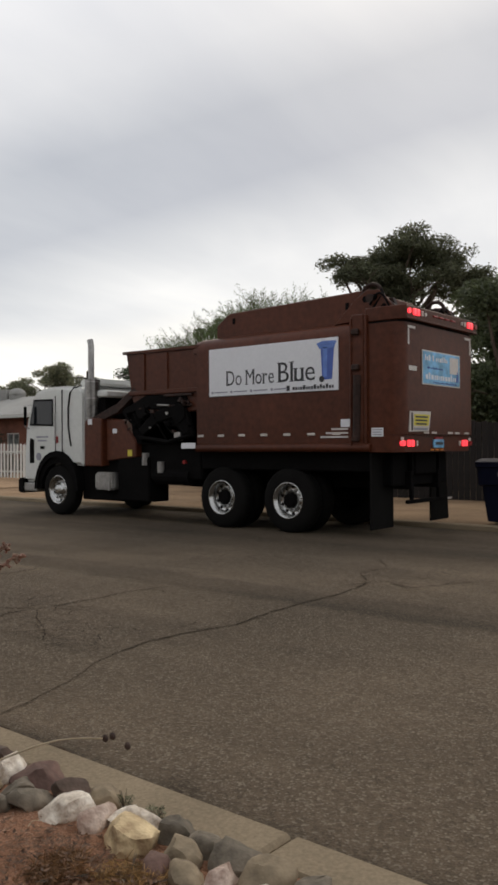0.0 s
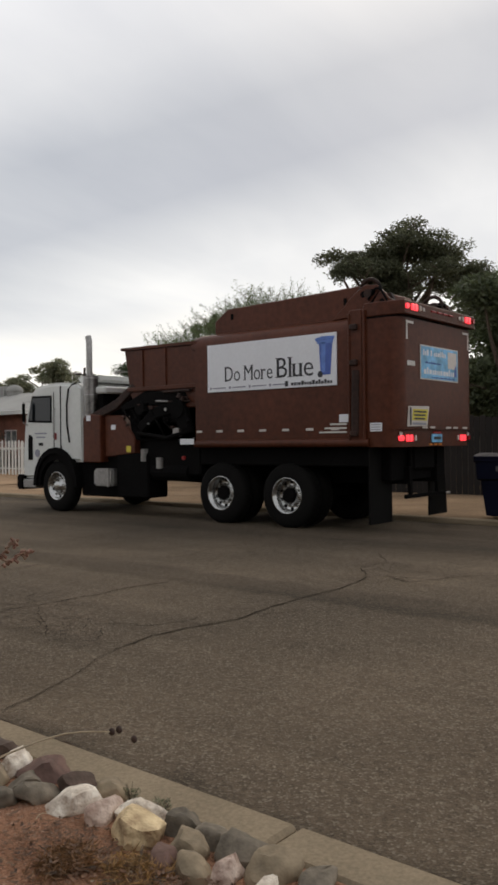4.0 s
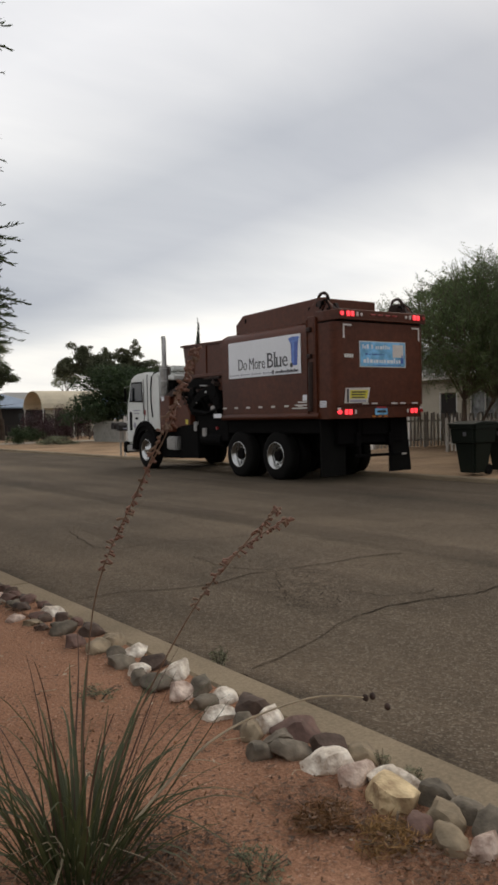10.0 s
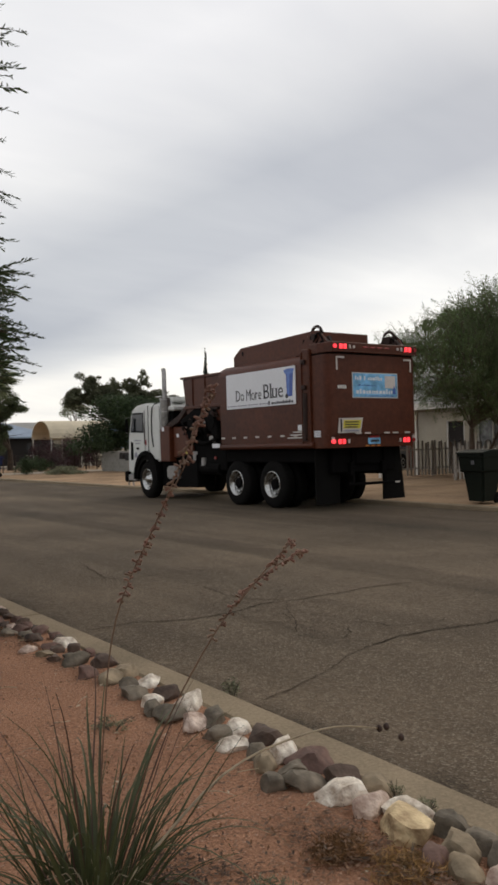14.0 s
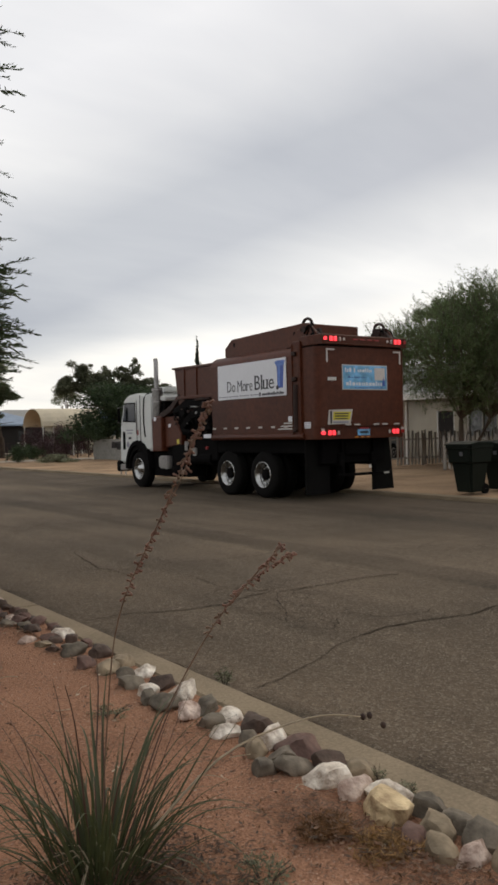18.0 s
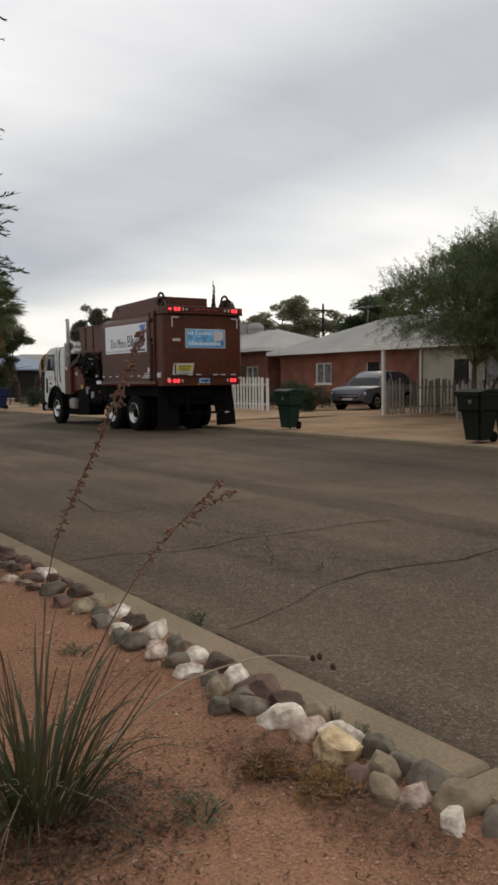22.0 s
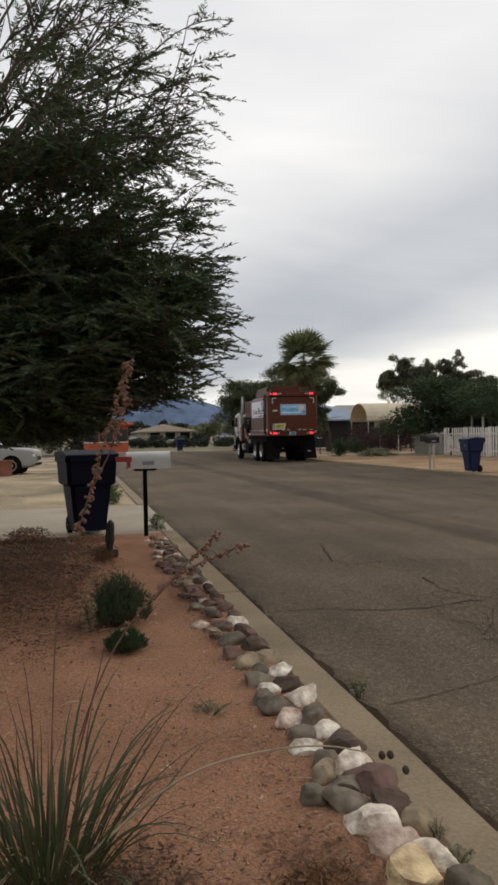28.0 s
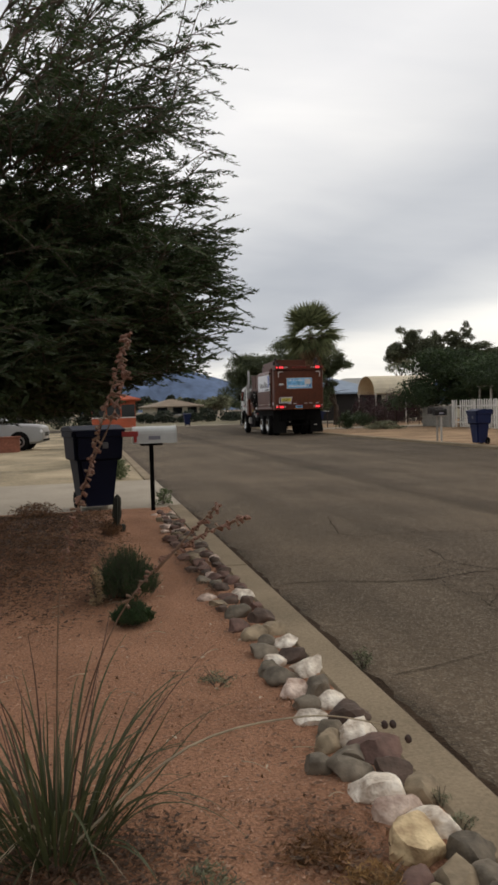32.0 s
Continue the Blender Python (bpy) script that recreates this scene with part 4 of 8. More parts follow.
    part("boom_pivot", tube([(-1.26, 2.6, 2.05), (-1.1, 2.6, 2.05)], 0.13, 14), BLACK, T)
    part("boom_pin", tube([(-1.275, 1.9, 2.0), (-1.2, 1.9, 2.0)], 0.03, 8), STEEL, T)
    part("boom_rod", tube([(-1.26, 1.85, 2.14), (-1.26, 2.15, 2.16)], 0.018, 8), STEEL, T)
    part("valve_block", box(-1.22, 1.62, 1.5, -1.12, 1.78, 1.66, 0.015), STEEL, T)
    for k in range(11):
        y0, z0 = 1.35 + 0.14 * k, 1.5 + rng.uniform(0, 0.25)
        part("hydraulic_hose", tube([(-1.13, y0, z0), (-1.22 - 0.03 * rng.random(), y0 + rng.uniform(-0.1, 0.25), z0 + 0.25), (-1.2, y0 + rng.uniform(0, 0.4), z0 + 0.42), (-1.1, y0 + rng.uniform(0.1, 0.5), z0 + 0.5)], 0.021, 6), BLACK, T)
    for k in range(16):
        y0, z0, s0 = rng.uniform(1.3, 3.1), rng.uniform(1.5, 2.3), rng.uniform(0.03, 0.075)
        pick = rng.choice((GREASY, GREASY, BLACK, STEEL))
        if k % 2:
            part("fitting", box(-1.27, y0, z0, -1.16, y0 + s0 * rng.uniform(1, 2.4), z0 + s0, 0.008), pick, T)
        else:
            part("fitting", tube([(-1.26, y0, z0), (-1.26 + rng.uniform(-0.02, 0.06), y0 + rng.uniform(-0.1, 0.3), z0 + rng.uniform(-0.12, 0.12))], s0 * 0.55, 8), pick, T)
    part("guide_rail", box(-1.26, 1.3, 2.30, -1.2, 2.0, 2.345, 0.01), GREASY, T)
    part("guide_rail", box(-1.25, 1.3, 2.12, -1.21, 1.9, 2.15, 0.01), GREASY, T)
    part("hose", tube([(-1.2, 1.3, 1.62), (-1.24, 1.9, 1.48), (-1.2, 2.7, 1.58)], 0.04, 8), BLACK, T)
    part("side_lamp", tube([(-1.24, 1.5, 1.12), (-1.2, 1.5, 1.12)], 0.035, 10), REDLENS, T)
    # brown boxes behind the cab
    part("arm_housing", prism([(3.72, 1.02), (4.24, 1.02), (4.24, 1.9), (4.12, 1.98), (3.72, 1.95)], -1.25, -0.75, "x", 0.02), BROWN, T)
    part("arm_housing", prism([(2.85, 1.2), (3.7, 1.12), (3.7, 1.95), (3.2, 1.92), (2.85, 1.5)], -1.15, -0.6, "x", 0.02), BROWN, T)
    part("yellow_tag", box(-1.157, 2.95, 1.22, -1.148, 3.07, 1.34), YELLOWPRINT, T)
    part("white_tag", box(-1.157, 3.38, 1.66, -1.148, 3.5, 1.75), SIGNWHITE, T)
    part("white_tag", box(-1.257, 4.0, 1.84, -1.248, 4.12, 1.95), SIGNWHITE, T)
    part("wheel_well", prism([(5.17 + 0.70 * math.cos(a), 0.52 + 0.78 * math.sin(a)) for a in (math.pi * k / 12 for k in range(13))] + [(5.17 + 0.545 * math.cos(a), 0.52 + 0.545 * math.sin(a)) for a in (math.pi * k / 12 for k in range(12, -1, -1))], -1.205, -0.6, "x"), BLACK, T)
    part("fuel_tank", box(-1.22, 3.40, 0.56, -0.7, 3.98, 0.90, 0.04, segments=2), STEEL, T, "square steel step tank")
    part("tank_strap", box(-1.235, 3.5, 0.55, -1.22, 3.56, 0.91), STEEL, T)
    part("tool_box", box(-1.14, 2.5, 0.36, -0.6, 3.38, 1.2, 0.03), BLACK, T)
    part("battery_box", box(-1.05, 3.3, 0.34, -0.6, 4.55, 1.15, 0.03), BLACK, T)
    part("side_skirt", box(-1.1, 1.2, 0.8, -0.7, 2.6, 1.45, 0.03), BLACK, T)
    part("air_tank", tube([(-1.0, 1.5, 0.85), (-1.0, 2.4, 0.85)], 0.16, 14), BLACK, T)
    part("filter", tube([(-1.1, 2.62, 1.05), (-1.1, 2.62, 1.28)], 0.08, 10), STEEL, T)
    part("filter", tube([(-1.12, 2.2, 0.92), (-1.12, 2.2, 1.12)], 0.07, 10), STEEL, T)
    # cab
    cab = [(4.36, 1.02), (4.36, 2.52), (4.45, 2.62), (5.2, 2.66), (5.85, 2.62), (6.05, 2.52), (6.12, 2.35), (6.30, 1.80), (6.36, 1.2), (6.36, 0.66), (5.75, 0.66), (5.75, 1.02)]
    cb = part("cab", prism(cab, -1.18, 1.18, "x", 0.075, 3), WHITE, T, "white painted cab", smooth="auto")
    part("intake_hose", tube([(-1.05, 4.55, 2.64), (-1.17, 4.66, 2.60), (-1.205, 4.74, 2.50), (-1.205, 4.80, 2.2), (-1.205, 4.80, 1.8), (-1.205, 4.72, 1.42)], 0.016, 6), BLACK, cb)
    part("cab_corner", tube([(-1.12, 4.40, 1.06), (-1.12, 4.40, 2.48)], 0.062, 12), WHITE, cb, smooth="auto")
    part("door_seam", box(-1.19, 5.24, 1.1, -1.178, 5.255, 2.46), BLACK, cb)
    part("cab_mirror", box(-1.36, 6.08, 1.86, -1.28, 6.12, 2.26, 0.02), BLACK, cb)
    part("mirror_arm", tube([(-1.18, 6.08, 2.3), (-1.33, 6.1, 2.28), (-1.33, 6.1, 1.84), (-1.18, 6.15, 1.8)], 0.012, 6), STEEL, cb)
    part("grab_rail", tube([(-1.18, 5.2, 1.5), (-1.23, 5.2, 1.52), (-1.23, 5.2, 2.1), (-1.18, 5.2, 2.12)], 0.014, 6), STEEL, cb)
    part("cab_side_panel", prism([(4.37, 1.35), (4.37, 2.5), (5.05, 2.56), (5.05, 1.35)], -1.19, -1.178, "x"), WHITE, cb)
    part("cab_seam", box(-1.196, 5.0, 1.2, -1.178, 5.03, 2.58), BLACK, cb)
    win = part("cab_window", prism([(5.36, 1.87), (5.36, 2.36), (5.97, 2.37), (6.10, 1.90)], -1.192, -1.175, "x"), GLASS, cb, "dark cab side window")
    part("window_gasket", prism([(5.32, 1.83), (5.32, 2.40), (5.99, 2.41), (6.14, 1.86)], -1.186, -1.177, "x"), BLACK, cb)
    part("cab_window", prism([(5.36, 1.87), (5.36, 2.36), (5.97, 2.37), (6.10, 1.90)], 1.175, 1.192, "x"), GLASS, cb)
    part("windscreen", prism([(6.335 - 0.03, 1.74), (6.335, 1.74), (6.14, 2.38), (6.10, 2.38)], -1.05, 1.05, "x"), GLASS, cb)
    part("rear_window", box(-0.9, 4.33, 1.85, 0.9, 4.36, 2.4), GLASS, cb)
    part("door_vent", prism([(6.13, 1.06), (5.98, 1.06), (5.98, 1.55), (6.1, 1.6), (6.13, 1.5)], -1.193, -1.178, "x", 0.004), BLACK, cb)
    part("door_handle", box(-1.2, 5.62, 1.36, -1.178, 5.76, 1.42, 0.008), BLACK, cb)
    part("door_badge", lathe([(-1.19, 0.08), (-1.178, 0.085)], "x", 16), GREYINK, cb).matrix_local = pose(0, 5.82, 1.2)
    part("door_print", box(-1.186, 5.5, 1.6, -1.178, 5.9, 1.63), GREYINK, cb)
    part("door_print", box(-1.186, 5.55, 1.52, -1.178, 5.85, 1.55), GREYINK, cb)
    part("cab_marker", box(-1.2, 5.16, 1.48, -1.178, 5.22, 1.62, 0.006), REDLENS, cb)
    part("cab_step", box(-1.2, 5.85, 0.46, -0.8, 6.32, 0.64, 0.02), STEEL, cb)
    part("bumper", box(-1.22, 6.30, 0.42, 1.22, 6.52, 0.74, 0.03, segments=2), BLACK, T)
    arch = [(5.17 + 0.72 * math.cos(a), 0.52 + 0.80 * math.sin(a)) for a in (math.pi * k / 12 for k in range(13))]
    inner = [(5.17 + 0.62 * math.cos(a), 0.52 + 0.68 * math.sin(a)) for a in (math.pi * k / 12 for k in range(12, -1, -1))]
    part("wheel_arch", prism(arch + inner, -1.25, -0.75, "x"), BLACK, T, "black rubber fender")
    part("wheel_arch", prism(arch + inner, 0.75, 1.25, "x"), BLACK, T)
    part("roof_unit", box(-0.75, 4.36, 2.66, 0.75, 5.0, 2.80, 0.04, segments=2), WHITE, cb, "white rooftop air unit")
    part("cab_back_frame", box(-1.1, 3.72, 2.38, 1.1, 4.36, 2.52, 0.03), WHITE, cb)
    part("cab_back", box(-1.05, 3.85, 1.2, 1.05, 4.3, 2.38, 0.02), BLACK, T)
    part("exhaust_pipe", tube([(-1.1, 4.2, 1.6), (-1.1, 4.2, 2.9), (-1.1, 4.2, 3.44), (-1.1, 4.23, 3.54)], 0.062, 12), STEEL, T, "tall chrome exhaust stack", smooth="auto")
    for z in (1.95, 2.35, 2.68):
        part("muffler_band", tube([(-1.1, 4.16, z), (-1.1, 4.16, z + 0.03)], 0.157, 16), STEEL, T)
    part("muffler", tube([(-1.1, 4.16, 1.85), (-1.1, 4.16, 2.74)], 0.15, 16), material("sooty_muffler_steel", (0.22, 0.21, 0.20), 0.30, 0.9, spread=0.3, grain=8, bump=0.05), T, smooth="auto")
    return wheels


TRUCK_WHEELS = build_truck(truck)

# ---- the bin that the truck's arm tips into the hopper ----
def bin_thing(m, body, lid, label, group="", open_lid=0):
    b = thing("wheelie_bin", label, "wheelie bin", m, group)
    tap = bmesh.new()
    rings = []
    for z, wx, wy in ((0.05, 0.205, 0.215), (0.64, 0.265, 0.29), (0.67, 0.310, 0.345), (0.95, 0.325, 0.365), (0.96, 0.345, 0.39), (1.02, 0.345, 0.39)):
        rings.append([tap.verts.new((sx * wx, sy * wy, z)) for sx, sy in ((-1, -1), (1, -1), (1, 1), (-1, 1))])
    for a, c in zip(rings, rings[1:]):
        for k in range(4):
            tap.faces.new((a[k], a[(k + 1) % 4], c[(k + 1) % 4], c[k]))
    tap.faces.new(rings[0][::-1])
    tap.faces.new(rings[-1])
    bmesh.ops.bevel(tap, geom=[e for e in tap.edges if abs((e.verts[0].co - e.verts[1].co).normalized().z) > 0.5], offset=0.05, segments=2, affect="EDGES")
    part("body", tap, body, b)
    lidbm = prism([(-0.40, 1.02), (-0.40, 1.045), (-0.1, 1.10), (0.30, 1.09), (0.42, 1.05), (0.42, 1.02)], -0.345, 0.345, "x", 0.012)
    part("lid", lidbm, lid, b)
    part("handle", tube([(-0.24, 0.47, 0.98), (0.24, 0.47, 0.98)], 0.02, 8), lid, b)
    for s in (-1, 1):
        part("handle_bracket", box(s * 0.2 - 0.02, 0.36, 0.93, s * 0.2 + 0.02, 0.48, 1.0, 0.006), body, b)
        part("wheel", lathe([(s * 0.19 - 0.03, 0.07), (s * 0.19 - 0.03, 0.11), (s * 0.19 + 0.03, 0.11), (s * 0.19 + 0.03, 0.07)], "x", 18), RUBBER, b).location = (0, 0.22, 0.11)
    part("axle", tube([(-0.22, 0.22, 0.11), (0.22, 0.22, 0.11)], 0.015, 6), STEEL, b)
    part("front_print", box(0.04, -0.376, 0.80, 0.115, -0.345, 0.88, 0.004), PRINTGREY, b)
    return b


tipped = bin_thing(pose(11.0, 11.6, 0.08, 0, 0, 90), BINBLACK, BINBLACK, "dark wheelie bin tipped over the hopper by the truck's arm")

# ---- road surface: strips, cracks ----


def ribbon(name, points, width, mat, z, label, category, ragged=0.3, seed=0.0, parent=None):
    """A strip that follows points on the road, with a ragged edge."""
    fine = []
    for (xa, ya), (xb, yb) in zip(points, points[1:]):
        n = max(2, int(math.hypot(xb - xa, yb - ya) / max(width * 1.2, 0.03)))
        fine += [(xa + (xb - xa) * k / n, ya + (yb - ya) * k / n) for k in range(n)]
    fine.append(points[-1])
    verts, faces = [], []
    for i, (x, y) in enumerate(fine):
        xa, ya = fine[max(0, i - 1)]
        xb, yb = fine[min(len(fine) - 1, i + 1)]
        d = math.hypot(xb - xa, yb - ya) or 1
        nx, ny = -(yb - ya) / d, (xb - xa) / d
        wob = 0.022 * noise.noise((x * 5, y * 5, seed)) + 0.012 * noise.noise((x * 16, y * 16, seed))
        end = 0.25 if i in (0, len(fine) - 1) else 1.0
        for s in (-0.5, 0.5):
            w = s * width * end * (1 + ragged * 2.2 * noise.noise((x * 9, y * 9, seed + 3 * s)))
            verts.append((x + nx * (w + wob), y + ny * (w + wob), z))
    for i in range(len(fine) - 1):
        faces.append((2 * i, 2 * i + 1, 2 * i + 3, 2 * i + 2))
    ob = raw(name, verts, faces, mat, parent)
    return ob if parent else tagged(ob, label, category, kind="structure")


cracks = tagged(new("road_cracks"), "dark branching cracks in the worn asphalt", "road cracks", kind="structure")


def crack(width, *points):
    rng = random.Random(int(points[0][0] * 1000 + points[-1][1] * 77))
    ribbon("crack", points, width * 0.5, TAR, 0.006, "", "", 0.5, points[0][0], cracks)
    for (xa, ya), (xb, yb) in zip(points, points[1:]):
        if rng.random() < 0.12:
            a = math.atan2(yb - ya, xb - xa) + rng.choice((-1, 1)) * rng.uniform(0.6, 1.5)
            u, run = rng.random(), [(xa + (xb - xa) * 0.5, ya + (yb - ya) * 0.5)]
            for _ in range(rng.randint(2, 5)):
                a += rng.gauss(0, 0.5)
                l = rng.uniform(0.07, 0.17)
                run.append((run[-1][0] + l * math.cos(a), run[-1][1] + l * math.sin(a)))
            if min(p[0] for p in run) > 0.1:
                ribbon("crack", run, width * 0.26, TAR, 0.0055, "", "", 0.5, u, cracks)


crack(0.012, (0.17, 4.46), (0.44, 4.55), (0.77, 4.67), (1.14, 4.86), (1.44, 4.97))
crack(0.034, (1.44, 4.97), (1.81, 5.04), (2.13, 5.0), (2.59, 4.89), (3.1, 4.97))
crack(0.030, (3.1, 4.97), (3.58, 5.0), (4.19, 4.98), (4.9, 5.1))
crack(0.008, (1.54, 5.04), (1.39, 5.33), (1.32, 5.6), (1.35, 5.88), (1.31, 6.3), (1.38, 6.5))
crack(0.026, (0.11, 6.76), (0.54, 6.76), (0.95, 6.56), (1.32, 6.53), (1.75, 6.7), (2.01, 6.64), (2.35, 6.64), (2.65, 6.62), (3.09, 6.66), (3.5, 6.55))
crack(0.009, (1.3, 5.62), (1.55, 5.95), (1.80, 6.38), (2.0, 6.64))
crack(0.022, (1.84, 7.82), (1.76, 7.29), (1.83, 6.94), (2.0, 6.7))
crack(0.024, (1.64, 10.5), (1.32, 9.05), (1.46, 8.8), (1.83, 8.84), (2.32, 8.78), (2.96, 8.6), (3.5, 8.62))
crack(0.022, (1.6, 13.0), (2.0, 13.3), (2.5, 13.9), (2.9, 14.4), (3.3, 14.4))
crack(0.02, (4.65, 5.19), (5.1, 5.0), (4.9, 4.6), (5.32, 4.44), (5.8, 4.09), (6.4, 3.9))
crack(0.02, (4.9, 5.1), (5.4, 5.5), (5.9, 5.45), (6.5, 5.9))
crack(0.018, (4.4, 7.9), (5.0, 7.7), (5.6, 7.95), (6.3, 7.8))
crack(0.018, (4.3, 10.4), (5.1, 10.2), (5.9, 10.5), (6.6, 10.3))
crack(0.018, (2.2, 19), (2.9, 18.6), (3.5, 19.2))
crack(0.02, (0.2, 16.2), (1.1, 16.6), (2.0, 16.3), (3.3, 16.9))

CRAZE = material("crazed_asphalt", (0.062, 0.049, 0.036), 0.95, spread=0.3, grain=40, bump=0.3, spec=0.05)
# crazed patches where the old cracks meet: a net of broken cells
rng = random.Random(12)


def craze(cx, cy, half_x, half_y, cell, keep):
    nx, ny = int(2 * half_x / cell), int(2 * half_y / cell)
    node = {}
    for i in range(nx + 1):
        for j in range(ny + 1):
            node[i, j] = (cx - half_x + cell * (i + 0.5 * (j % 2)) + rng.gauss(0, 0.24) * cell, cy - half_y + cell * j + rng.gauss(0, 0.24) * cell)
    for (i, j), (xa, ya) in node.items():
        for step in ((1, 0), (0, 1)):
            if (i + step[0], j + step[1]) not in node or xa < 0.25:
                continue
            xb, yb = node[i + step[0], j + step[1]]
            out = ((xa - cx) / half_x) ** 2 + ((ya - cy) / half_y) ** 2
            if rng.random() > keep * (1.15 - out):
                continue
            mid = ((xa + xb) / 2 + rng.gauss(0, 0.1) * cell, (ya + yb) / 2 + rng.gauss(0, 0.1) * cell)
            ribbon("crack", [(xa, ya), mid, (xb, yb)], rng.uniform(0.004, 0.009), CRAZE, 0.005, "", "", 0.6, xa, cracks)


for patch in ((1.7, 5.8, 0.55, 0.9, 0.19, 0.75), (2.5, 5.1, 0.6, 0.3, 0.2, 0.6), (1.75, 8.5, 0.8, 0.9, 0.27, 0.65), (5.5, 4.8, 1.0, 0.8, 0.27, 0.55), (2.1, 13.6, 1.0, 1.0, 0.34, 0.55), (5.7, 9.4, 1.2, 1.5, 0.38, 0.5), (5.5, 7.2, 0.9, 1.0, 0.32, 0.5), (1.9, 7.1, 0.5, 0.5, 0.2, 0.5), (5.6, 14.0, 1.0, 1.6, 0.45, 0.45), (2.3, 18.6, 1.0, 1.4, 0.45, 0.5)):
    craze(*patch)

# dirt washed into the gutter
GUTTER = material("gutter_dirt", (0.050, 0.034, 0.023), 0.95, spread=0.35, grain=60, bump=0.5, spec=0.05)
gutter = tagged(new("gutter_dirt"), "dark damp dirt and leaf bits along the kerb foot", "gutter dirt", kind="structure")
for k in range(26):
    y = 1.2 + 0.42 * k
    wide = 0.03 + 0.055 * (0.5 + noise.noise((y * 0.9, 3.3, 0.0)))
    ribbon("dirt", [(0.004 + wide * 0.5, y), (0.01 + wide * 0.5, y + 0.2), (0.004 + wide * 0.5, y + 0.44)], wide, GUTTER, 0.004, "", "", 0.45, y, gutter)

# ---- rock border ----
STONE_NAMES = ["white quartz rock", "grey rounded rock", "dark purple rock", "tan rock", "large yellow quartz rock", "red-brown rock", "pinkish white rock"]
random.seed(11)


def stone(x, y, w, l, h, kind, turn=None):
    bm = bmesh.new()
    bmesh.ops.create_icosphere(bm, subdivisions=3, radius=1.0)
    seed = Vector((x * 17.3, y * 9.1, kind * 3.7))
    cuts = [(Vector((random.uniform(-1, 1), random.uniform(-1, 1), random.uniform(-0.4, 1))).normalized(), random.uniform(*((0.46, 0.78) if kind in (0, 4, 6) else (0.50, 0.82)))) for _ in range(11)]
    for v in bm.verts:
        p = v.co.copy()
        for n, d in cuts:
            over = p.dot(n) - d
            if over > 0:
                p -= n * over * (0.97 if kind in (0, 4, 6) else 0.95)
        p *= 1 + 0.20 * noise.noise(v.co * 1.3 + seed) + 0.075 * noise.noise(v.co * 4.0 + seed) + 0.03 * noise.noise(v.co * 9 + seed)
        v.co = Vector((p.x * w * 0.67, p.y * l * 0.67, min(max(p.z, -0.5), 0.66 + 0.16 * noise.noise(v.co * 2 + seed)) * h * 0.84))
    ob = part("border_rock", bm, STONES[kind], smooth="auto")
    ob.matrix_world = pose(x, y, 0.045 + h * 0.22, random.uniform(-9, 9), random.uniform(-9, 9), random.uniform(-40, 40) if turn is None else turn)
    return tagged(ob, f"{STONE_NAMES[kind]} in the kerbside border", "rock", "rock border")


stone(-0.42, 3.16, 0.14, 0.18, 0.10, 0)
stone(-0.38, 3.02, 0.14, 0.11, 0.09, 6)
stone(-0.42, 2.81, 0.16, 0.20, 0.12, 4)
stone(-0.29, 2.92, 0.11, 0.16, 0.09, 0)
stone(-0.25, 3.14, 0.13, 0.12, 0.08, 3)
stone(-0.29, 3.29, 0.14, 0.12, 0.09, 2)
stone(-0.27, 3.50, 0.16, 0.20, 0.09, 5)
stone(-0.31, 3.66, 0.19, 0.12, 0.10, 0)
stone(-0.45, 3.60, 0.14, 0.10, 0.08, 3)
stone(-0.40, 3.47, 0.13, 0.10, 0.07, 1)
stone(-0.42, 3.35, 0.14, 0.10, 0.08, 1)
stone(-0.53, 3.42, 0.11, 0.10, 0.07, 1)
stone(-0.39, 3.75, 0.13, 0.08, 0.07, 1)
stone(-0.44, 3.87, 0.14, 0.10, 0.08, 0)
stone(-0.28, 3.86, 0.20, 0.13, 0.09, 2)
stone(-0.31, 4.05, 0.15, 0.11, 0.08, 0)
stone(-0.42, 4.04, 0.12, 0.09, 0.07, 1)
stone(-0.30, 4.24, 0.16, 0.12, 0.08, 1)
stone(-0.42, 4.25, 0.12, 0.13, 0.08, 6)
stone(-0.43, 4.44, 0.15, 0.10, 0.08, 1)
stone(-0.28, 4.52, 0.17, 0.12, 0.09, 0)
stone(-0.41, 4.70, 0.12, 0.09, 0.07, 0)
stone(-0.28, 4.74, 0.15, 0.12, 0.08, 2)
stone(-0.26, 5.00, 0.13, 0.12, 0.08, 0)
stone(-0.42, 4.87, 0.14, 0.12, 0.08, 1)
stone(-0.47, 4.58, 0.12, 0.08, 0.06, 1)
stone(-0.37, 5.06, 0.13, 0.10, 0.07, 1)
stone(-0.42, 5.23, 0.14, 0.17, 0.08, 3)
stone(-0.29, 5.26, 0.15, 0.13, 0.08, 3)
stone(-0.47, 5.42, 0.12, 0.15, 0.08, 5)
stone(-0.29, 5.56, 0.17, 0.14, 0.09, 2)
stone(-0.28, 6.22, 0.14, 0.11, 0.08, 0)
stone(-0.42, 5.72, 0.17, 0.12, 0.09, 1)
stone(-0.26, 2.74, 0.13, 0.14, 0.08, 1)
stone(-0.37, 2.60, 0.15, 0.13, 0.08, 3)
stone(-0.27, 2.60, 0.12, 0.12, 0.07, 1)
stone(-0.48, 2.62, 0.12, 0.12, 0.07, 5)
stone(-0.47, 2.50, 0.10, 0.12, 0.08, 3)
stone(-0.30, 2.46, 0.16, 0.13, 0.09, 1)
stone(-0.42, 2.40, 0.13, 0.10, 0.08, 6)
stone(-0.33, 2.29, 0.17, 0.13, 0.09, 3)
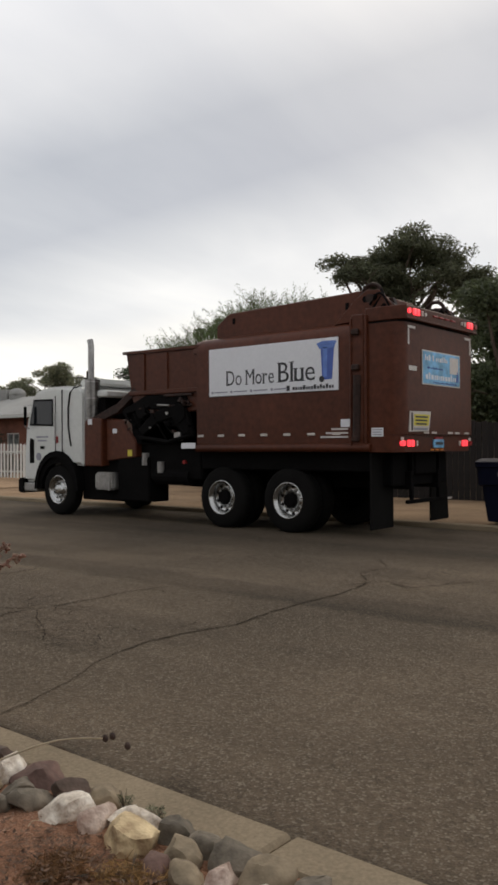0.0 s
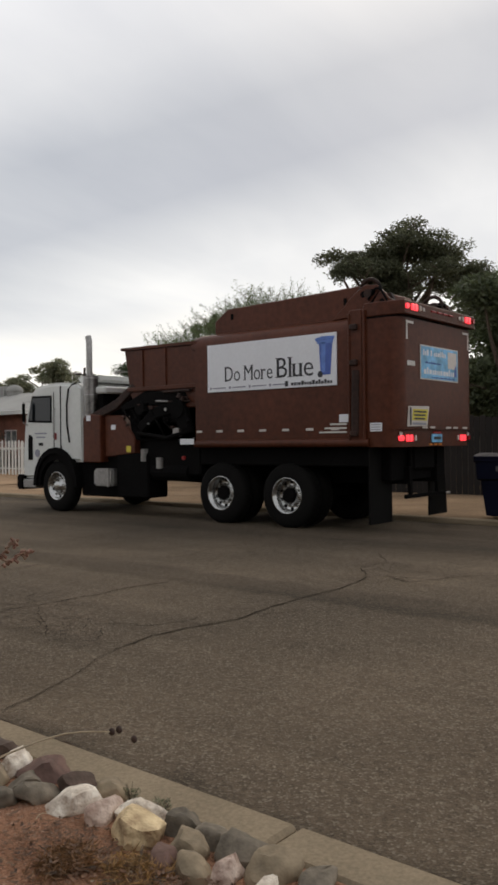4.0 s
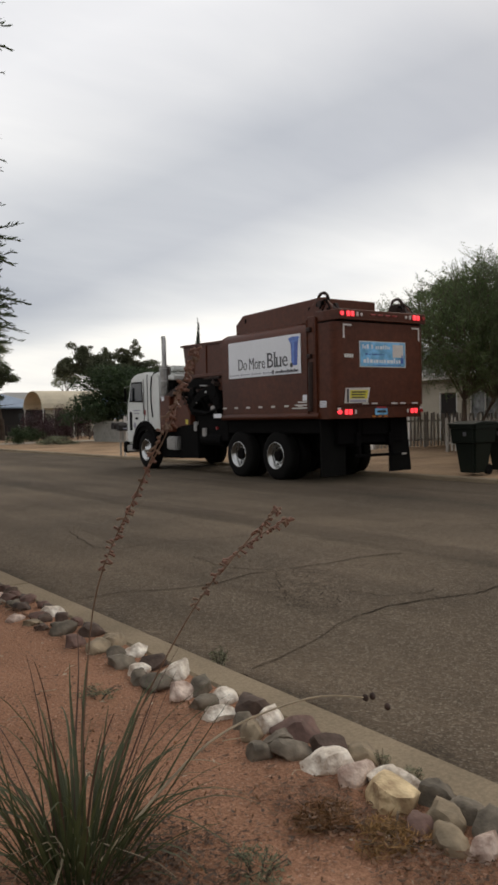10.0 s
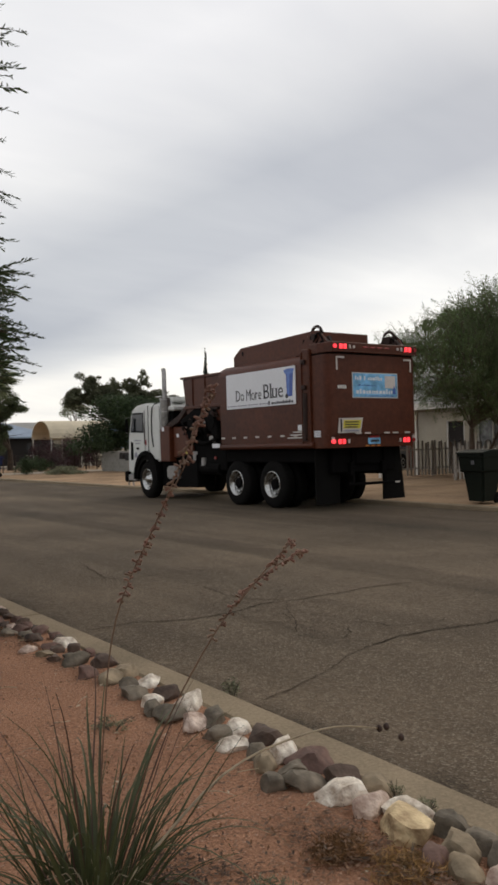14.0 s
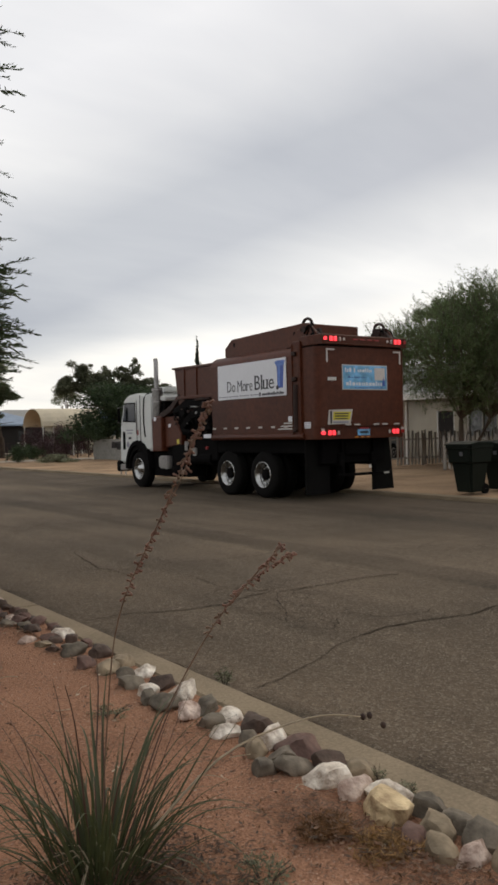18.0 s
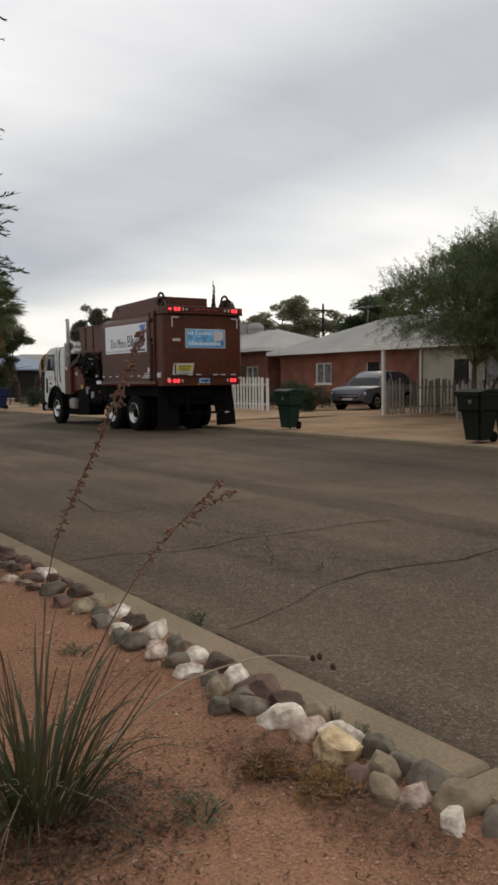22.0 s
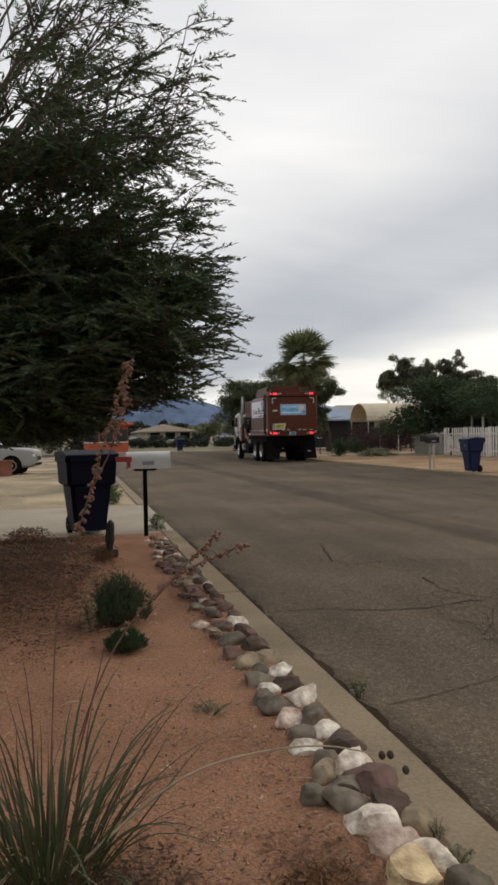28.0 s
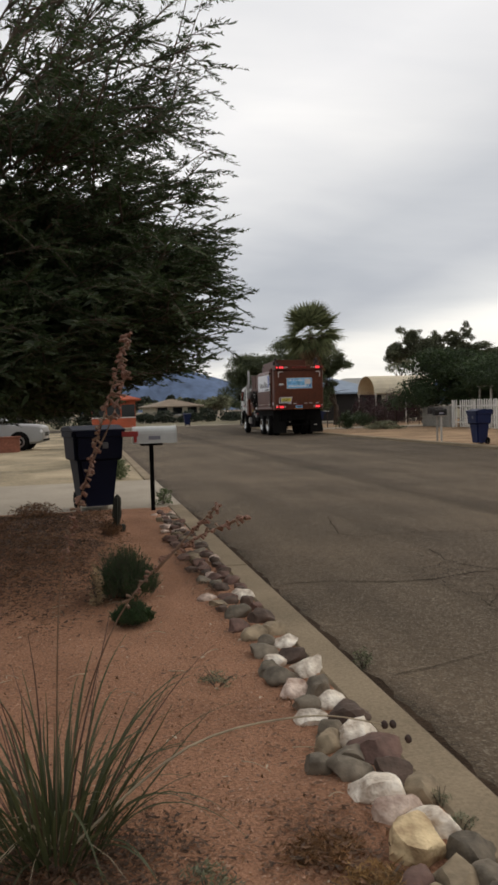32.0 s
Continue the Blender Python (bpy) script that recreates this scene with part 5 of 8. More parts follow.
stone(-0.30, 2.14, 0.14, 0.11, 0.08, 1)
stone(-0.44, 2.22, 0.10, 0.08, 0.07, 0)
for k in range(36):
    y = 5.92 + 0.155 * k
    for x in (-0.27, -0.39, -0.49):
        if 6.1 < y < 6.35 and x > -0.3 or random.random() < (0.12 if x > -0.45 else 0.5):
            continue
        stone(x + random.uniform(-0.03, 0.03), y + random.uniform(-0.05, 0.05), random.uniform(0.085, 0.135), random.uniform(0.08, 0.13), random.uniform(0.04, 0.07), random.choice([1, 2, 3, 2, 5, 1, 5, 5, 2, 6]))
for k in range(9):
    stone(-0.34 + random.uniform(-0.1, 0.08), 1.95 - 0.2 * k, random.uniform(0.13, 0.18), random.uniform(0.11, 0.16), 0.08, random.choice([1, 2, 3, 0]))

# ---- loose gravel, litter ----
LEAF_LITTER = leafy("brown_litter", (0.20, 0.105, 0.055), per=0.45)
def scatter_pebbles():
    rng = random.Random(5)
    verts, faces = [], []
    for _ in range(24000):
        y = 1.6 + 5.8 * rng.random() ** 1.5
        x = rng.uniform(-3.2, -0.42)
        r = rng.uniform(0.003, 0.007) * (1 if rng.random() < 0.97 else 1.4)
        z = 0.047 + 0.035 * noise.noise((x * 0.8, y * 0.8, 3.1)) + 0.0175 * noise.noise((x * 3.1, y * 3.1, 0.4))
        b = len(verts)
        a0 = rng.uniform(0, 6)
        for k in range(4):
            a = a0 + k * 1.57 + rng.uniform(-0.4, 0.4)
            verts.append((x + r * math.cos(a), y + r * math.sin(a), z + r * rng.uniform(-0.2, 0.2)))
        verts.append((x + r * 0.2, y, z + r * rng.uniform(0.3, 0.6)))
        faces += [(b, b + 1, b + 4), (b + 1, b + 2, b + 4), (b + 2, b + 3, b + 4), (b + 3, b, b + 4)]
    tagged(raw("gravel_stones", verts, faces, material("gravel_chips", (0.375, 0.226, 0.152), 0.95, spread=0.2, grain=20, bump=0.0, island=0.45)), "pink and tan crushed granite chips over the yard", "gravel", kind="stuff")
    verts, faces = [], []
    for n in range(9000):
        y, x = 1.8 + 6 * rng.random() ** 1.3, rng.uniform(-3.0, -0.48)
        # most leaves lie under the tree, also darkening its shaded gravel
        if n > 500:
            x, y = -0.9 - 3.4 * rng.random() ** 0.8, 6.6 + 5.3 * rng.random() ** 0.6
        if n <= 500 and rng.random() < 0.8:
            cx, cy, sp = rng.choice(((-0.70, 2.84, 0.15), (-0.62, 2.5, 0.14), (-1.25, 2.9, 0.22), (-1.1, 3.6, 0.25), (-0.56, 4.1, 0.2), (-1.6, 4.4, 0.3), (-0.6, 2.2, 0.2)))
            x, y = min(-0.47, cx + rng.gauss(0, sp)), cy + rng.gauss(0, sp)
        l, a, z = rng.uniform(0.004, 0.010) * (3.0 if n > 500 else 1.0), rng.uniform(0, 6.28), 0.062 + 0.035 * noise.noise((x * 0.8, y * 0.8, 3.1)) + 0.0175 * noise.noise((x * 3.1, y * 3.1, 0.4))
        c, s, w = math.cos(a) * l, math.sin(a) * l, rng.uniform(0.15, 0.4)
        b = len(verts)
        up = rng.uniform(0.0, 0.02)
        verts += [(x - c, y - s, z), (x - s * w, y + c * w, z + up), (x + c, y + s, z + up * 0.6), (x + s * w, y - c * w, z + 0.003)]
        faces.append((b, b + 1, b + 2, b + 3))
    tagged(raw("leaf_litter", verts, faces, LEAF_LITTER), "dry brown leaves and chips on the gravel", "leaf litter", kind="stuff")

    verts, faces = [], []
    for _ in range(220):
        y, x = 1.9 + 7.5 * rng.random() ** 1.4, rng.uniform(-3.2, -0.5)
        l, a, z = rng.uniform(0.006, 0.02), rng.uniform(0, 6.28), 0.06 + 0.035 * noise.noise((x * 0.8, y * 0.8, 3.1)) + 0.0175 * noise.noise((x * 3.1, y * 3.1, 0.4))
        c, s, w = math.cos(a) * l, math.sin(a) * l, rng.uniform(0.2, 0.5)
        b = len(verts)
        verts += [(x - c, y - s, z), (x - s * w, y + c * w, z + 0.006), (x + c, y + s, z + 0.005), (x + s * w, y - c * w, z + 0.002)]
        faces.append((b, b + 1, b + 2, b + 3))
    tagged(raw("pale_litter", verts, faces, leafy("pale_dry_litter", (0.50, 0.42, 0.31), per=0.3)), "small pale dry leaves scattered on the gravel", "leaf litter", kind="stuff")

    # fallen leaves whose dark tone also paints in the tree's shade
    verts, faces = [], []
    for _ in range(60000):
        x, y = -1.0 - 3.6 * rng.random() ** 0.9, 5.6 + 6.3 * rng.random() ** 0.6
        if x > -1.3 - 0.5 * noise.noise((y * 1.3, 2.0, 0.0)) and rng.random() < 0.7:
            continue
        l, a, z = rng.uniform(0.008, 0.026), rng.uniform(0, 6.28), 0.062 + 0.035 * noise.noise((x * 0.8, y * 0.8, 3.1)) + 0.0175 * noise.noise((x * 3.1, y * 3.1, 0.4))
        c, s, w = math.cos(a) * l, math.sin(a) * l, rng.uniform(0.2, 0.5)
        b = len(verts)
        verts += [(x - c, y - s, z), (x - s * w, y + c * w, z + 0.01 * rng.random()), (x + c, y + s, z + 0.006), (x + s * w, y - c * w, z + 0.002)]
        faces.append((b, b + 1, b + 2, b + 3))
    tagged(raw("shaded_tree_litter", verts, faces, leafy("shade_toned_fallen_leaf", (0.098, 0.054, 0.031), per=0.4)), "fallen leaves thick under the tree, coloured dark for its shade", "leaf litter", kind="stuff")


scatter_pebbles()


def fallen_twigs():
    rng = random.Random(16)
    bm = bmesh.new()
    for k in range(46):
        x, y = -2.4 + 1.9 * rng.random(), 2.3 + 5.2 * rng.random()
        a, l = rng.uniform(0, 6.28), rng.uniform(0.03, 0.085)
        bend = rng.uniform(-1.6, 1.6)
        pts = []
        for i in range(6):
            z = 0.062 + 0.035 * noise.noise((x * 0.8, y * 0.8, 3.1)) + 0.0175 * noise.noise((x * 3.1, y * 3.1, 0.4))
            pts.append((x, y, z + 0.008 * math.sin(3.14 * i / 5)))
            x, y, a = x + l * 0.35 * math.cos(a), y + l * 0.35 * math.sin(a), a + bend * 0.3
        tube(pts, 0.0022, 4, 0.0012, bm)
    tagged(part("fallen_twigs", bm, STRAW), "pale curled dry twigs lying on the gravel", "twigs", kind="stuff")


fallen_twigs()


def leaf_heap(label, cx, cy, sx, sy, count, mat, seed, high=0.03):
    """Curled dead leaves caught in a loose tangle, with stalks among them."""
    rng = random.Random(seed)
    verts, faces = [], []
    for _ in range(count):
        x, y = cx + rng.gauss(0, sx), cy + rng.gauss(0, sy)
        x = min(x, -0.45)
        near = math.exp(-((x - cx) / sx) ** 2 / 2 - ((y - cy) / sy) ** 2 / 2)
        z = 0.055 + 0.035 * noise.noise((x * 0.8, y * 0.8, 3.1)) + 0.0175 * noise.noise((x * 3.1, y * 3.1, 0.4)) + high * near * rng.random()
        a, l = rng.uniform(0, 6.28), rng.uniform(0.005, 0.017)
        w = l * rng.uniform(0.12, 0.38)
        c, s, curl = math.cos(a), math.sin(a), rng.uniform(0.0, 0.9)
        rows = []
        for u in (-1.0, -0.3, 0.4, 1.0):
            half = w * (1 - u * u) + 0.001
            up = curl * l * u * u * 0.6
            rows.append((len(verts), len(verts) + 1))
            verts += [(x + c * l * u - s * half, y + s * l * u + c * half, z + up + half * 0.4), (x + c * l * u + s * half, y + s * l * u - c * half, z + up)]
        for (p, q), (r, t) in zip(rows, rows[1:]):
            faces.append((p, q, t, r))
    tagged(raw("leaf_heap", verts, faces, mat), label, "leaf litter", kind="stuff")


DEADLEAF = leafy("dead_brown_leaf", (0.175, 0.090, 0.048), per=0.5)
DARKLEAF = leafy("dark_brown_leaf", (0.095, 0.052, 0.030), per=0.5)
leaf_heap("curled brown dead leaves heaped beside the white rocks", -0.66, 2.92, 0.10, 0.14, 520, DEADLEAF, 31, 0.05)
leaf_heap("brown dead leaves along the rocks", -0.60, 2.42, 0.09, 0.20, 800, DEADLEAF, 32, 0.035)
leaf_heap("brown dead leaves along the rocks", -0.62, 3.75, 0.08, 0.30, 160, DEADLEAF, 37, 0.02)
leaf_heap("dark brown leaves round the yucca's foot", -1.42, 2.92, 0.20, 0.17, 2600, DARKLEAF, 33, 0.03)
leaf_heap("brown dead leaves caught below the yucca", -1.50, 2.80, 0.32, 0.24, 700, DEADLEAF, 34, 0.03)
leaf_heap("thin drift of brown leaves on the gravel", -1.25, 3.75, 0.30, 0.30, 160, DEADLEAF, 35, 0.01)
leaf_heap("thin drift of brown leaves on the gravel", -1.05, 4.7, 0.35, 0.40, 160, DEADLEAF, 36, 0.01)
leaf_heap("brown leaves and soil washed among the smaller rocks", -0.42, 7.6, 0.12, 1.2, 2600, DEADLEAF, 38, 0.02)
leaf_heap("drift of brown leaves on the shaded gravel", -1.9, 6.2, 0.55, 0.7, 2600, DEADLEAF, 39, 0.01)


# ---- spiky desert plant with flower stalks ----
def blade(length, width, curl, seed, mat=None):
    rng = random.Random(seed)
    bm = bmesh.new()
    prev = None
    n = 10
    sway, phase = rng.uniform(0.006, 0.022), rng.uniform(0, 6.28)
    for i in range(n + 1):
        u = i / n
        ang = 0.10 + curl * u * u
        x, z = length * u * math.sin(ang), length * u * math.cos(ang)
        off = sway * math.sin(phase + 4.4 * u) * u
        w = width * (1 - u ** 2.2) * (0.6 + 0.4 * min(1, u * 5)) + 0.0008
        row = [bm.verts.new((x, off - w, z)), bm.verts.new((x + w * 0.6, off, z - w * 0.2)), bm.verts.new((x, off + w, z))]
        if prev:
            bm.faces.new((prev[0], prev[1], row[1], row[0]))
            bm.faces.new((prev[1], prev[2], row[2], row[1]))
        prev = row
    return mesh_of("leaf", bm, mat or YUCCA, True)


def yucca(m):
    rng = random.Random(21)
    y = thing("desert_yucca", "green spiky yucca clump with thin flower stalks in the gravel", "yucca plant", m)
    shapes = [blade(rng.uniform(0.42, 0.74), rng.uniform(0.0038, 0.0075), rng.choice((rng.uniform(0.0, 0.35), rng.uniform(0.3, 0.95))), k) for k in range(18)]
    drooping = [blade(rng.uniform(0.40, 0.6), 0.007, rng.uniform(1.2, 2.1), 40 + k) for k in range(4)]
    purple = [blade(rng.uniform(0.6, 0.78), 0.0026, rng.uniform(0.0, 0.2), 60 + k, YUCCADRY) for k in range(4)]
    for k in range(150):
        ob = new("leaf", shapes[k % 18] if k % 14 else drooping[k % 4])
        ob.parent = y
        r, a = 0.14 * math.sqrt(rng.random()), rng.uniform(0, 360)
        lean = rng.gauss(0, 1) * 13 + 25 * r / 0.14
        s = rng.uniform(0.45, 1.08)
        ob.matrix_local = pose(r * math.cos(radians(a)), r * math.sin(radians(a)), 0.0, 0, 0, a) @ pose(0, 0, 0, 0, lean, 0) @ Matrix.Scale(s, 4)
    for k in range(15):
        ob = new("young_stalk", purple[k % 4])
        ob.parent = y
        a = rng.uniform(0, 360)
        ob.matrix_local = pose(0.07 * math.cos(radians(a)), 0.07 * math.sin(radians(a)), 0.0, 0, 0, a) @ pose(0, 0, 0, 0, rng.uniform(0, 34), 0) @ Matrix.Scale(rng.uniform(0.85, 1.15), 4)
    dry = [mesh_of("dry_leaf", tube([(0, 0, 0), (0.10, 0, 0.14), (0.22 + 0.04 * k, 0.02 * k, 0.13 - 0.02 * k), (0.30 + 0.05 * k, 0.03 * k, 0.02)], 0.0032, 4, 0.001), STRAW) for k in range(3)]
    for k in range(11):
        ob = new("dry_leaf", dry[k % 3])
        ob.parent = y
        ob.matrix_local = pose(0, 0, 0.01, 0, 0, rng.uniform(0, 360)) @ Matrix.Scale(rng.uniform(0.5, 1.0), 4)
    return y


plant = yucca(pose(-1.47, 3.05, 0.04))


def flower_stalk(points, flowers, mat, seed, pods=False):
    """A thin stalk with coral flowers over its upper part."""
    rng = random.Random(seed)
    st = part("flower_stalk", tube(points, 0.0055 if mat is STRAW else 0.0026, 5, 0.002), mat, plant)
    n = len(points)
    for k in range(flowers):
        u = 1 - 0.46 * (k / max(1, flowers - 1)) ** 1.5
        i = min(n - 2, int(u * (n - 1)))
        p = points[i].lerp(points[i + 1], u * (n - 1) - i)
        d = Vector((rng.uniform(-1, 1), rng.uniform(-1, 1), rng.uniform(-0.5, 0.6))).normalized()
        l = rng.uniform(0.006, 0.014)
        bm = tube([p, p + d * l * 0.6, p + d * l * 1.6 + Vector((0, 0, -0.004))], 0.0022, 5, 0.0046)
        part("flower", bm, CORAL if rng.random() < 0.75 else STEM, st)
    if pods:
        for d in ((0.0, 0.0, 0.0), (0.022, -0.012, 0.004), (0.055, -0.05, -0.03)):
            bm = bmesh.new()
            bmesh.ops.create_icosphere(bm, subdivisions=2, radius=0.011)
            for v in bm.verts:
                v.co = Vector((v.co.x, v.co.y, v.co.z * 1.25)) * (1 + 0.2 * noise.noise(v.co * 90)) + points[-1] + Vector(d)
            part("seed_pod", bm, POD, st, smooth=True)
    return st


# points are in the plant's own space
def chain(*points):
    """A smooth run through points."""
    out = []
    for i in range(len(points) - 1):
        a, b, c, d = (Vector(points[max(0, min(len(points) - 1, k))]) for k in (i - 1, i, i + 1, i + 2))
        for k in range(5):
            u = k / 5
            out.append(0.5 * ((2 * b) + (c - a) * u + (2 * a - 5 * b + 4 * c - d) * u * u + (3 * b - a - 3 * c + d) * u**3))
    return out + [Vector(points[-1])]


flower_stalk(chain((0.0, 0.0, 0.05), (0.02, -0.03, 0.5), (0.05, -0.08, 0.88), (0.14, -0.21, 1.20), (0.25, -0.33, 1.55)), 120, STEM, 1)
flower_stalk(chain((0.14, -0.21, 1.20), (0.20, -0.24, 1.32), (0.25, -0.26, 1.46)), 34, STEM, 7)
flower_stalk(chain((0.03, -0.02, 0.05), (0.08, -0.18, 0.45), (0.20, -0.32, 0.80), (0.36, -0.35, 0.98), (0.55, -0.35, 1.06)), 64, STEM, 2)
flower_stalk(chain((0.30, -0.34, 0.92), (0.39, -0.37, 1.02), (0.47, -0.40, 1.10)), 24, STEM, 8)
flower_stalk(chain((0.05, -0.05, 0.06), (0.40, -0.1, 0.34), (0.75, -0.16, 0.42), (0.99, -0.19, 0.38)), 0, STRAW, 6, pods=True)


# ---- shrubs and small plants ----
def leaf_cloud(rng, count, spots, size, thin=0.45, droop=0.0):
    """Small pointed leaves scattered in blobs: spots of (centre, radii). Returns verts and faces."""
    verts, faces = [], []
    weights = [r[0] * r[1] * r[2] for _, r in spots]
    for c, r in rng.choices(spots, weights, k=count):
        while True:
            d = Vector((rng.uniform(-1, 1), rng.uniform(-1, 1), rng.uniform(-1, 1)))
            if 0.05 < d.length < 1:
                break
        d *= (0.35 + 0.65 * rng.random()) / max(d.length, 0.35) * (1.0 if rng.random() < 0.75 else rng.uniform(1.0, 1.3))
        p = Vector((c[0] + d.x * r[0], c[1] + d.y * r[1], c[2] + d.z * r[2]))
        way = Vector((rng.gauss(0, 1), rng.gauss(0, 1), rng.gauss(0, 0.7) - droop)).normalized()
        side = way.cross(Vector((rng.gauss(0, 1), rng.gauss(0, 1), rng.gauss(0, 1)))).normalized()
        l = size * rng.uniform(0.6, 1.3)
        b = len(verts)
        verts += [p - way * l, p + side * l * thin, p + way * l, p - side * l * thin]
        faces.append((b, b + 1, b + 2, b + 3))
    return verts, faces


def shrub(name, label, x, y, z, w, h, leaf, count, size, seed, thin=0.3, category="shrub"):
    rng = random.Random(seed)
    s = thing(name, label, category, pose(x, y, z))
    for k in range(9):
        a = rng.uniform(0, 6.28)
        bm = tube([(0, 0, -0.03), (0.2 * w * math.cos(a), 0.2 * w * math.sin(a), h * 0.45), (0.38 * w * math.cos(a), 0.38 * w * math.sin(a), h * rng.uniform(0.6, 0.85))], 0.008 * w + 0.0012, 5, 0.001)
        part("stem", bm, TWIG, s)
    spots = []
    for k in range(28):
        a, r = rng.uniform(0, 6.28), 0.33 * w * math.sqrt(rng.random())
        zz = h * rng.uniform(0.12, 0.78) * (1 - 0.5 * (r / (0.36 * w)) ** 3)
        spots.append(((r * math.cos(a), r * math.sin(a), zz), (w * rng.uniform(0.13, 0.21), w * rng.uniform(0.13, 0.21), h * rng.uniform(0.13, 0.22))))
    raw("foliage", *leaf_cloud(rng, count, spots, size, thin), leaf, s)
    return s


def needle_bush(name, label, x, y, w, h, sprigs, seed):
    """Upright sprigs set with short needles, as on a rosemary bush."""
    rng = random.Random(seed)
    s = thing(name, label, "shrub", pose(x, y, 0.04))
    stems, verts, faces = bmesh.new(), [], []
    for k in range(sprigs):
        a, r = rng.uniform(0, 6.28), math.sqrt(rng.random())
        lift = h * (1 - 0.75 * r * r) * rng.uniform(0.25, 0.78)
        foot = Vector((0.40 * w * r * math.cos(a), 0.40 * w * r * math.sin(a), lift))
        way = Vector((0.55 * r * math.cos(a) + rng.gauss(0, 0.25), 0.55 * r * math.sin(a) + rng.gauss(0, 0.25), 1.0)).normalized()
        l = h * rng.uniform(0.16, 0.34)
        tube([foot, foot + way * l], 0.0014, 3, 0.0006, stems)
        for j in range(15):
            p = foot + way * l * (j + rng.random()) / 14
            d = (way * 0.9 + Vector((rng.gauss(0, 1), rng.gauss(0, 1), rng.gauss(0, 0.5))) * 0.55).normalized()
            q = rng.uniform(0.012, 0.024)
            side = d.cross(Vector((rng.gauss(0, 1), rng.gauss(0, 1), rng.gauss(0, 1)))).normalized() * 0.0022
            b = len(verts)
            verts += [tuple(p - side), tuple(p + side), tuple(p + d * q)]
            faces.append((b, b + 1, b + 2))
    for k in range(8):
        a = 0.785 * k
        tube([(0, 0, -0.03), (0.12 * w * math.cos(a), 0.12 * w * math.sin(a), h * 0.25), (0.32 * w * math.cos(a), 0.32 * w * math.sin(a), h * 0.55)], 0.006, 5, 0.002, stems)
    part("stem", stems, TWIG, s)
    raw("foliage", verts, faces, LEAF_NEEDLE, s)
    # core leaves take a darker green that paints in the bush's inner shade
    raw("inner_foliage", *leaf_cloud(rng, sprigs * 5, [((0, 0, h * 0.33), (0.36 * w, 0.36 * w, h * 0.30))], 0.012, 0.3), LEAF_INNERSHADE, s)
    return s


LEAF_INNERSHADE = leafy("shaded_inner_leaf", (0.036, 0.055, 0.026))
needle_bush("round_shrub", "dense dark green rounded shrub in the gravel", -1.09, 6.5, 0.50, 0.39, 1300, 31)
needle_bush("low_shrub", "small dark green cushion plant", -1.08, 5.78, 0.30, 0.15, 620, 32)
shrub("kerb_weed", "small green weed growing at the kerb", 0.06, 4.62, 0.0, 0.13, 0.13, LEAF_OLIVE, 240, 0.014, 33, 0.2)
shrub("dry_weed", "sparse greyish weed on the gravel", -1.05, 2.72, 0.04, 0.24, 0.10, LEAF_OLIVE, 420, 0.012, 34, 0.2)
shrub("dry_weed", "tuft of dry brown weeds beside the rocks", -0.68, 2.84, 0.04, 0.34, 0.06, leafy("brown_weed", (0.24, 0.125, 0.055), per=0.6), 1500, 0.022, 35, 0.09)
shrub("dry_weed", "straw-brown weeds trailing before the yellow rock", -0.60, 2.62, 0.04, 0.34, 0.06, leafy("straw_weed", (0.34, 0.20, 0.08), per=0.6), 1200, 0.022, 86, 0.09)
shrub("dry_weed", "sparse weed on the gravel", -0.74, 4.48, 0.04, 0.26, 0.06, LEAF_OLIVE, 320, 0.011, 36, 0.2)
shrub("kerb_weed", "dark grey-green weed between the rocks and the kerb", -0.215, 2.9, 0.03, 0.13, 0.07, LEAF_OLIVE, 260, 0.010, 84, 0.15)
shrub("kerb_weed", "dry grass tuft between the rocks and the kerb", -0.215, 3.06, 0.03, 0.1, 0.08, LEAF_OLIVE, 160, 0.012, 85, 0.1)
shrub("dry_weed", "pale dried seed stalks beside the shrub", -1.30, 6.3, 0.04, 0.14, 0.36, leafy("dried_weed", (0.36, 0.26, 0.15), per=0.4), 500, 0.018, 37, 0.25)
shrub("driveway_weed", "green weeds along the driveway edge", -0.75, 17.6, 0.03, 0.7, 0.55, LEAF_VERDE, 1500, 0.035, 38, 0.25)
shrub("driveway_weed", "green weeds beside the mailbox", -0.25, 12.5, 0.03, 0.35, 0.3, LEAF_VERDE, 500, 0.025, 39, 0.25)


def cactus(x, y, h):
    c = thing("small_cactus", "small dark withered columnar cactus near the driveway", "cactus", pose(x, y, 0.03))
    for k, (dx, dy, hh, r, lean) in enumerate(((0, 0, h, 0.038, 0.05), (0.06, 0.04, h * 0.26, 0.028, 0.12), (-0.05, 0.04, h * 0.32, 0.028, -0.08))):
        bm = bmesh.new()
        prev = None
        for i in range(13):
            u = i / 12
            rr = r * (0.75 + 0.4 * math.sin(u * 2.7) + 0.22 * noise.noise((u * 4, k * 3.1, 0.5))) * (1 if i < 12 else 0.2)
            ring = [bm.verts.new((dx + lean * hh * u + rr * (1 + 0.16 * (j % 2) + 0.15 * noise.noise((j, i * 0.7, k))) * math.cos(j * 0.3142), dy + rr * (1 + 0.16 * (j % 2)) * math.sin(j * 0.3142), -0.02 + hh * u)) for j in range(20)]
            if prev:
                for j in range(20):
                    bm.faces.new((prev[j], prev[(j + 1) % 20], ring[(j + 1) % 20], ring[j]))
            prev = ring
        bm.faces.new(prev)
        part("column", bm, CACTUS, c)


cactus(-1.03, 9.85, 0.46)
shrub("dry_weed", "withered brown plant at the foot of the cactus", -1.1, 9.7, 0.04, 0.3, 0.2, LEAF_LITTER, 900, 0.02, 81, 0.2)
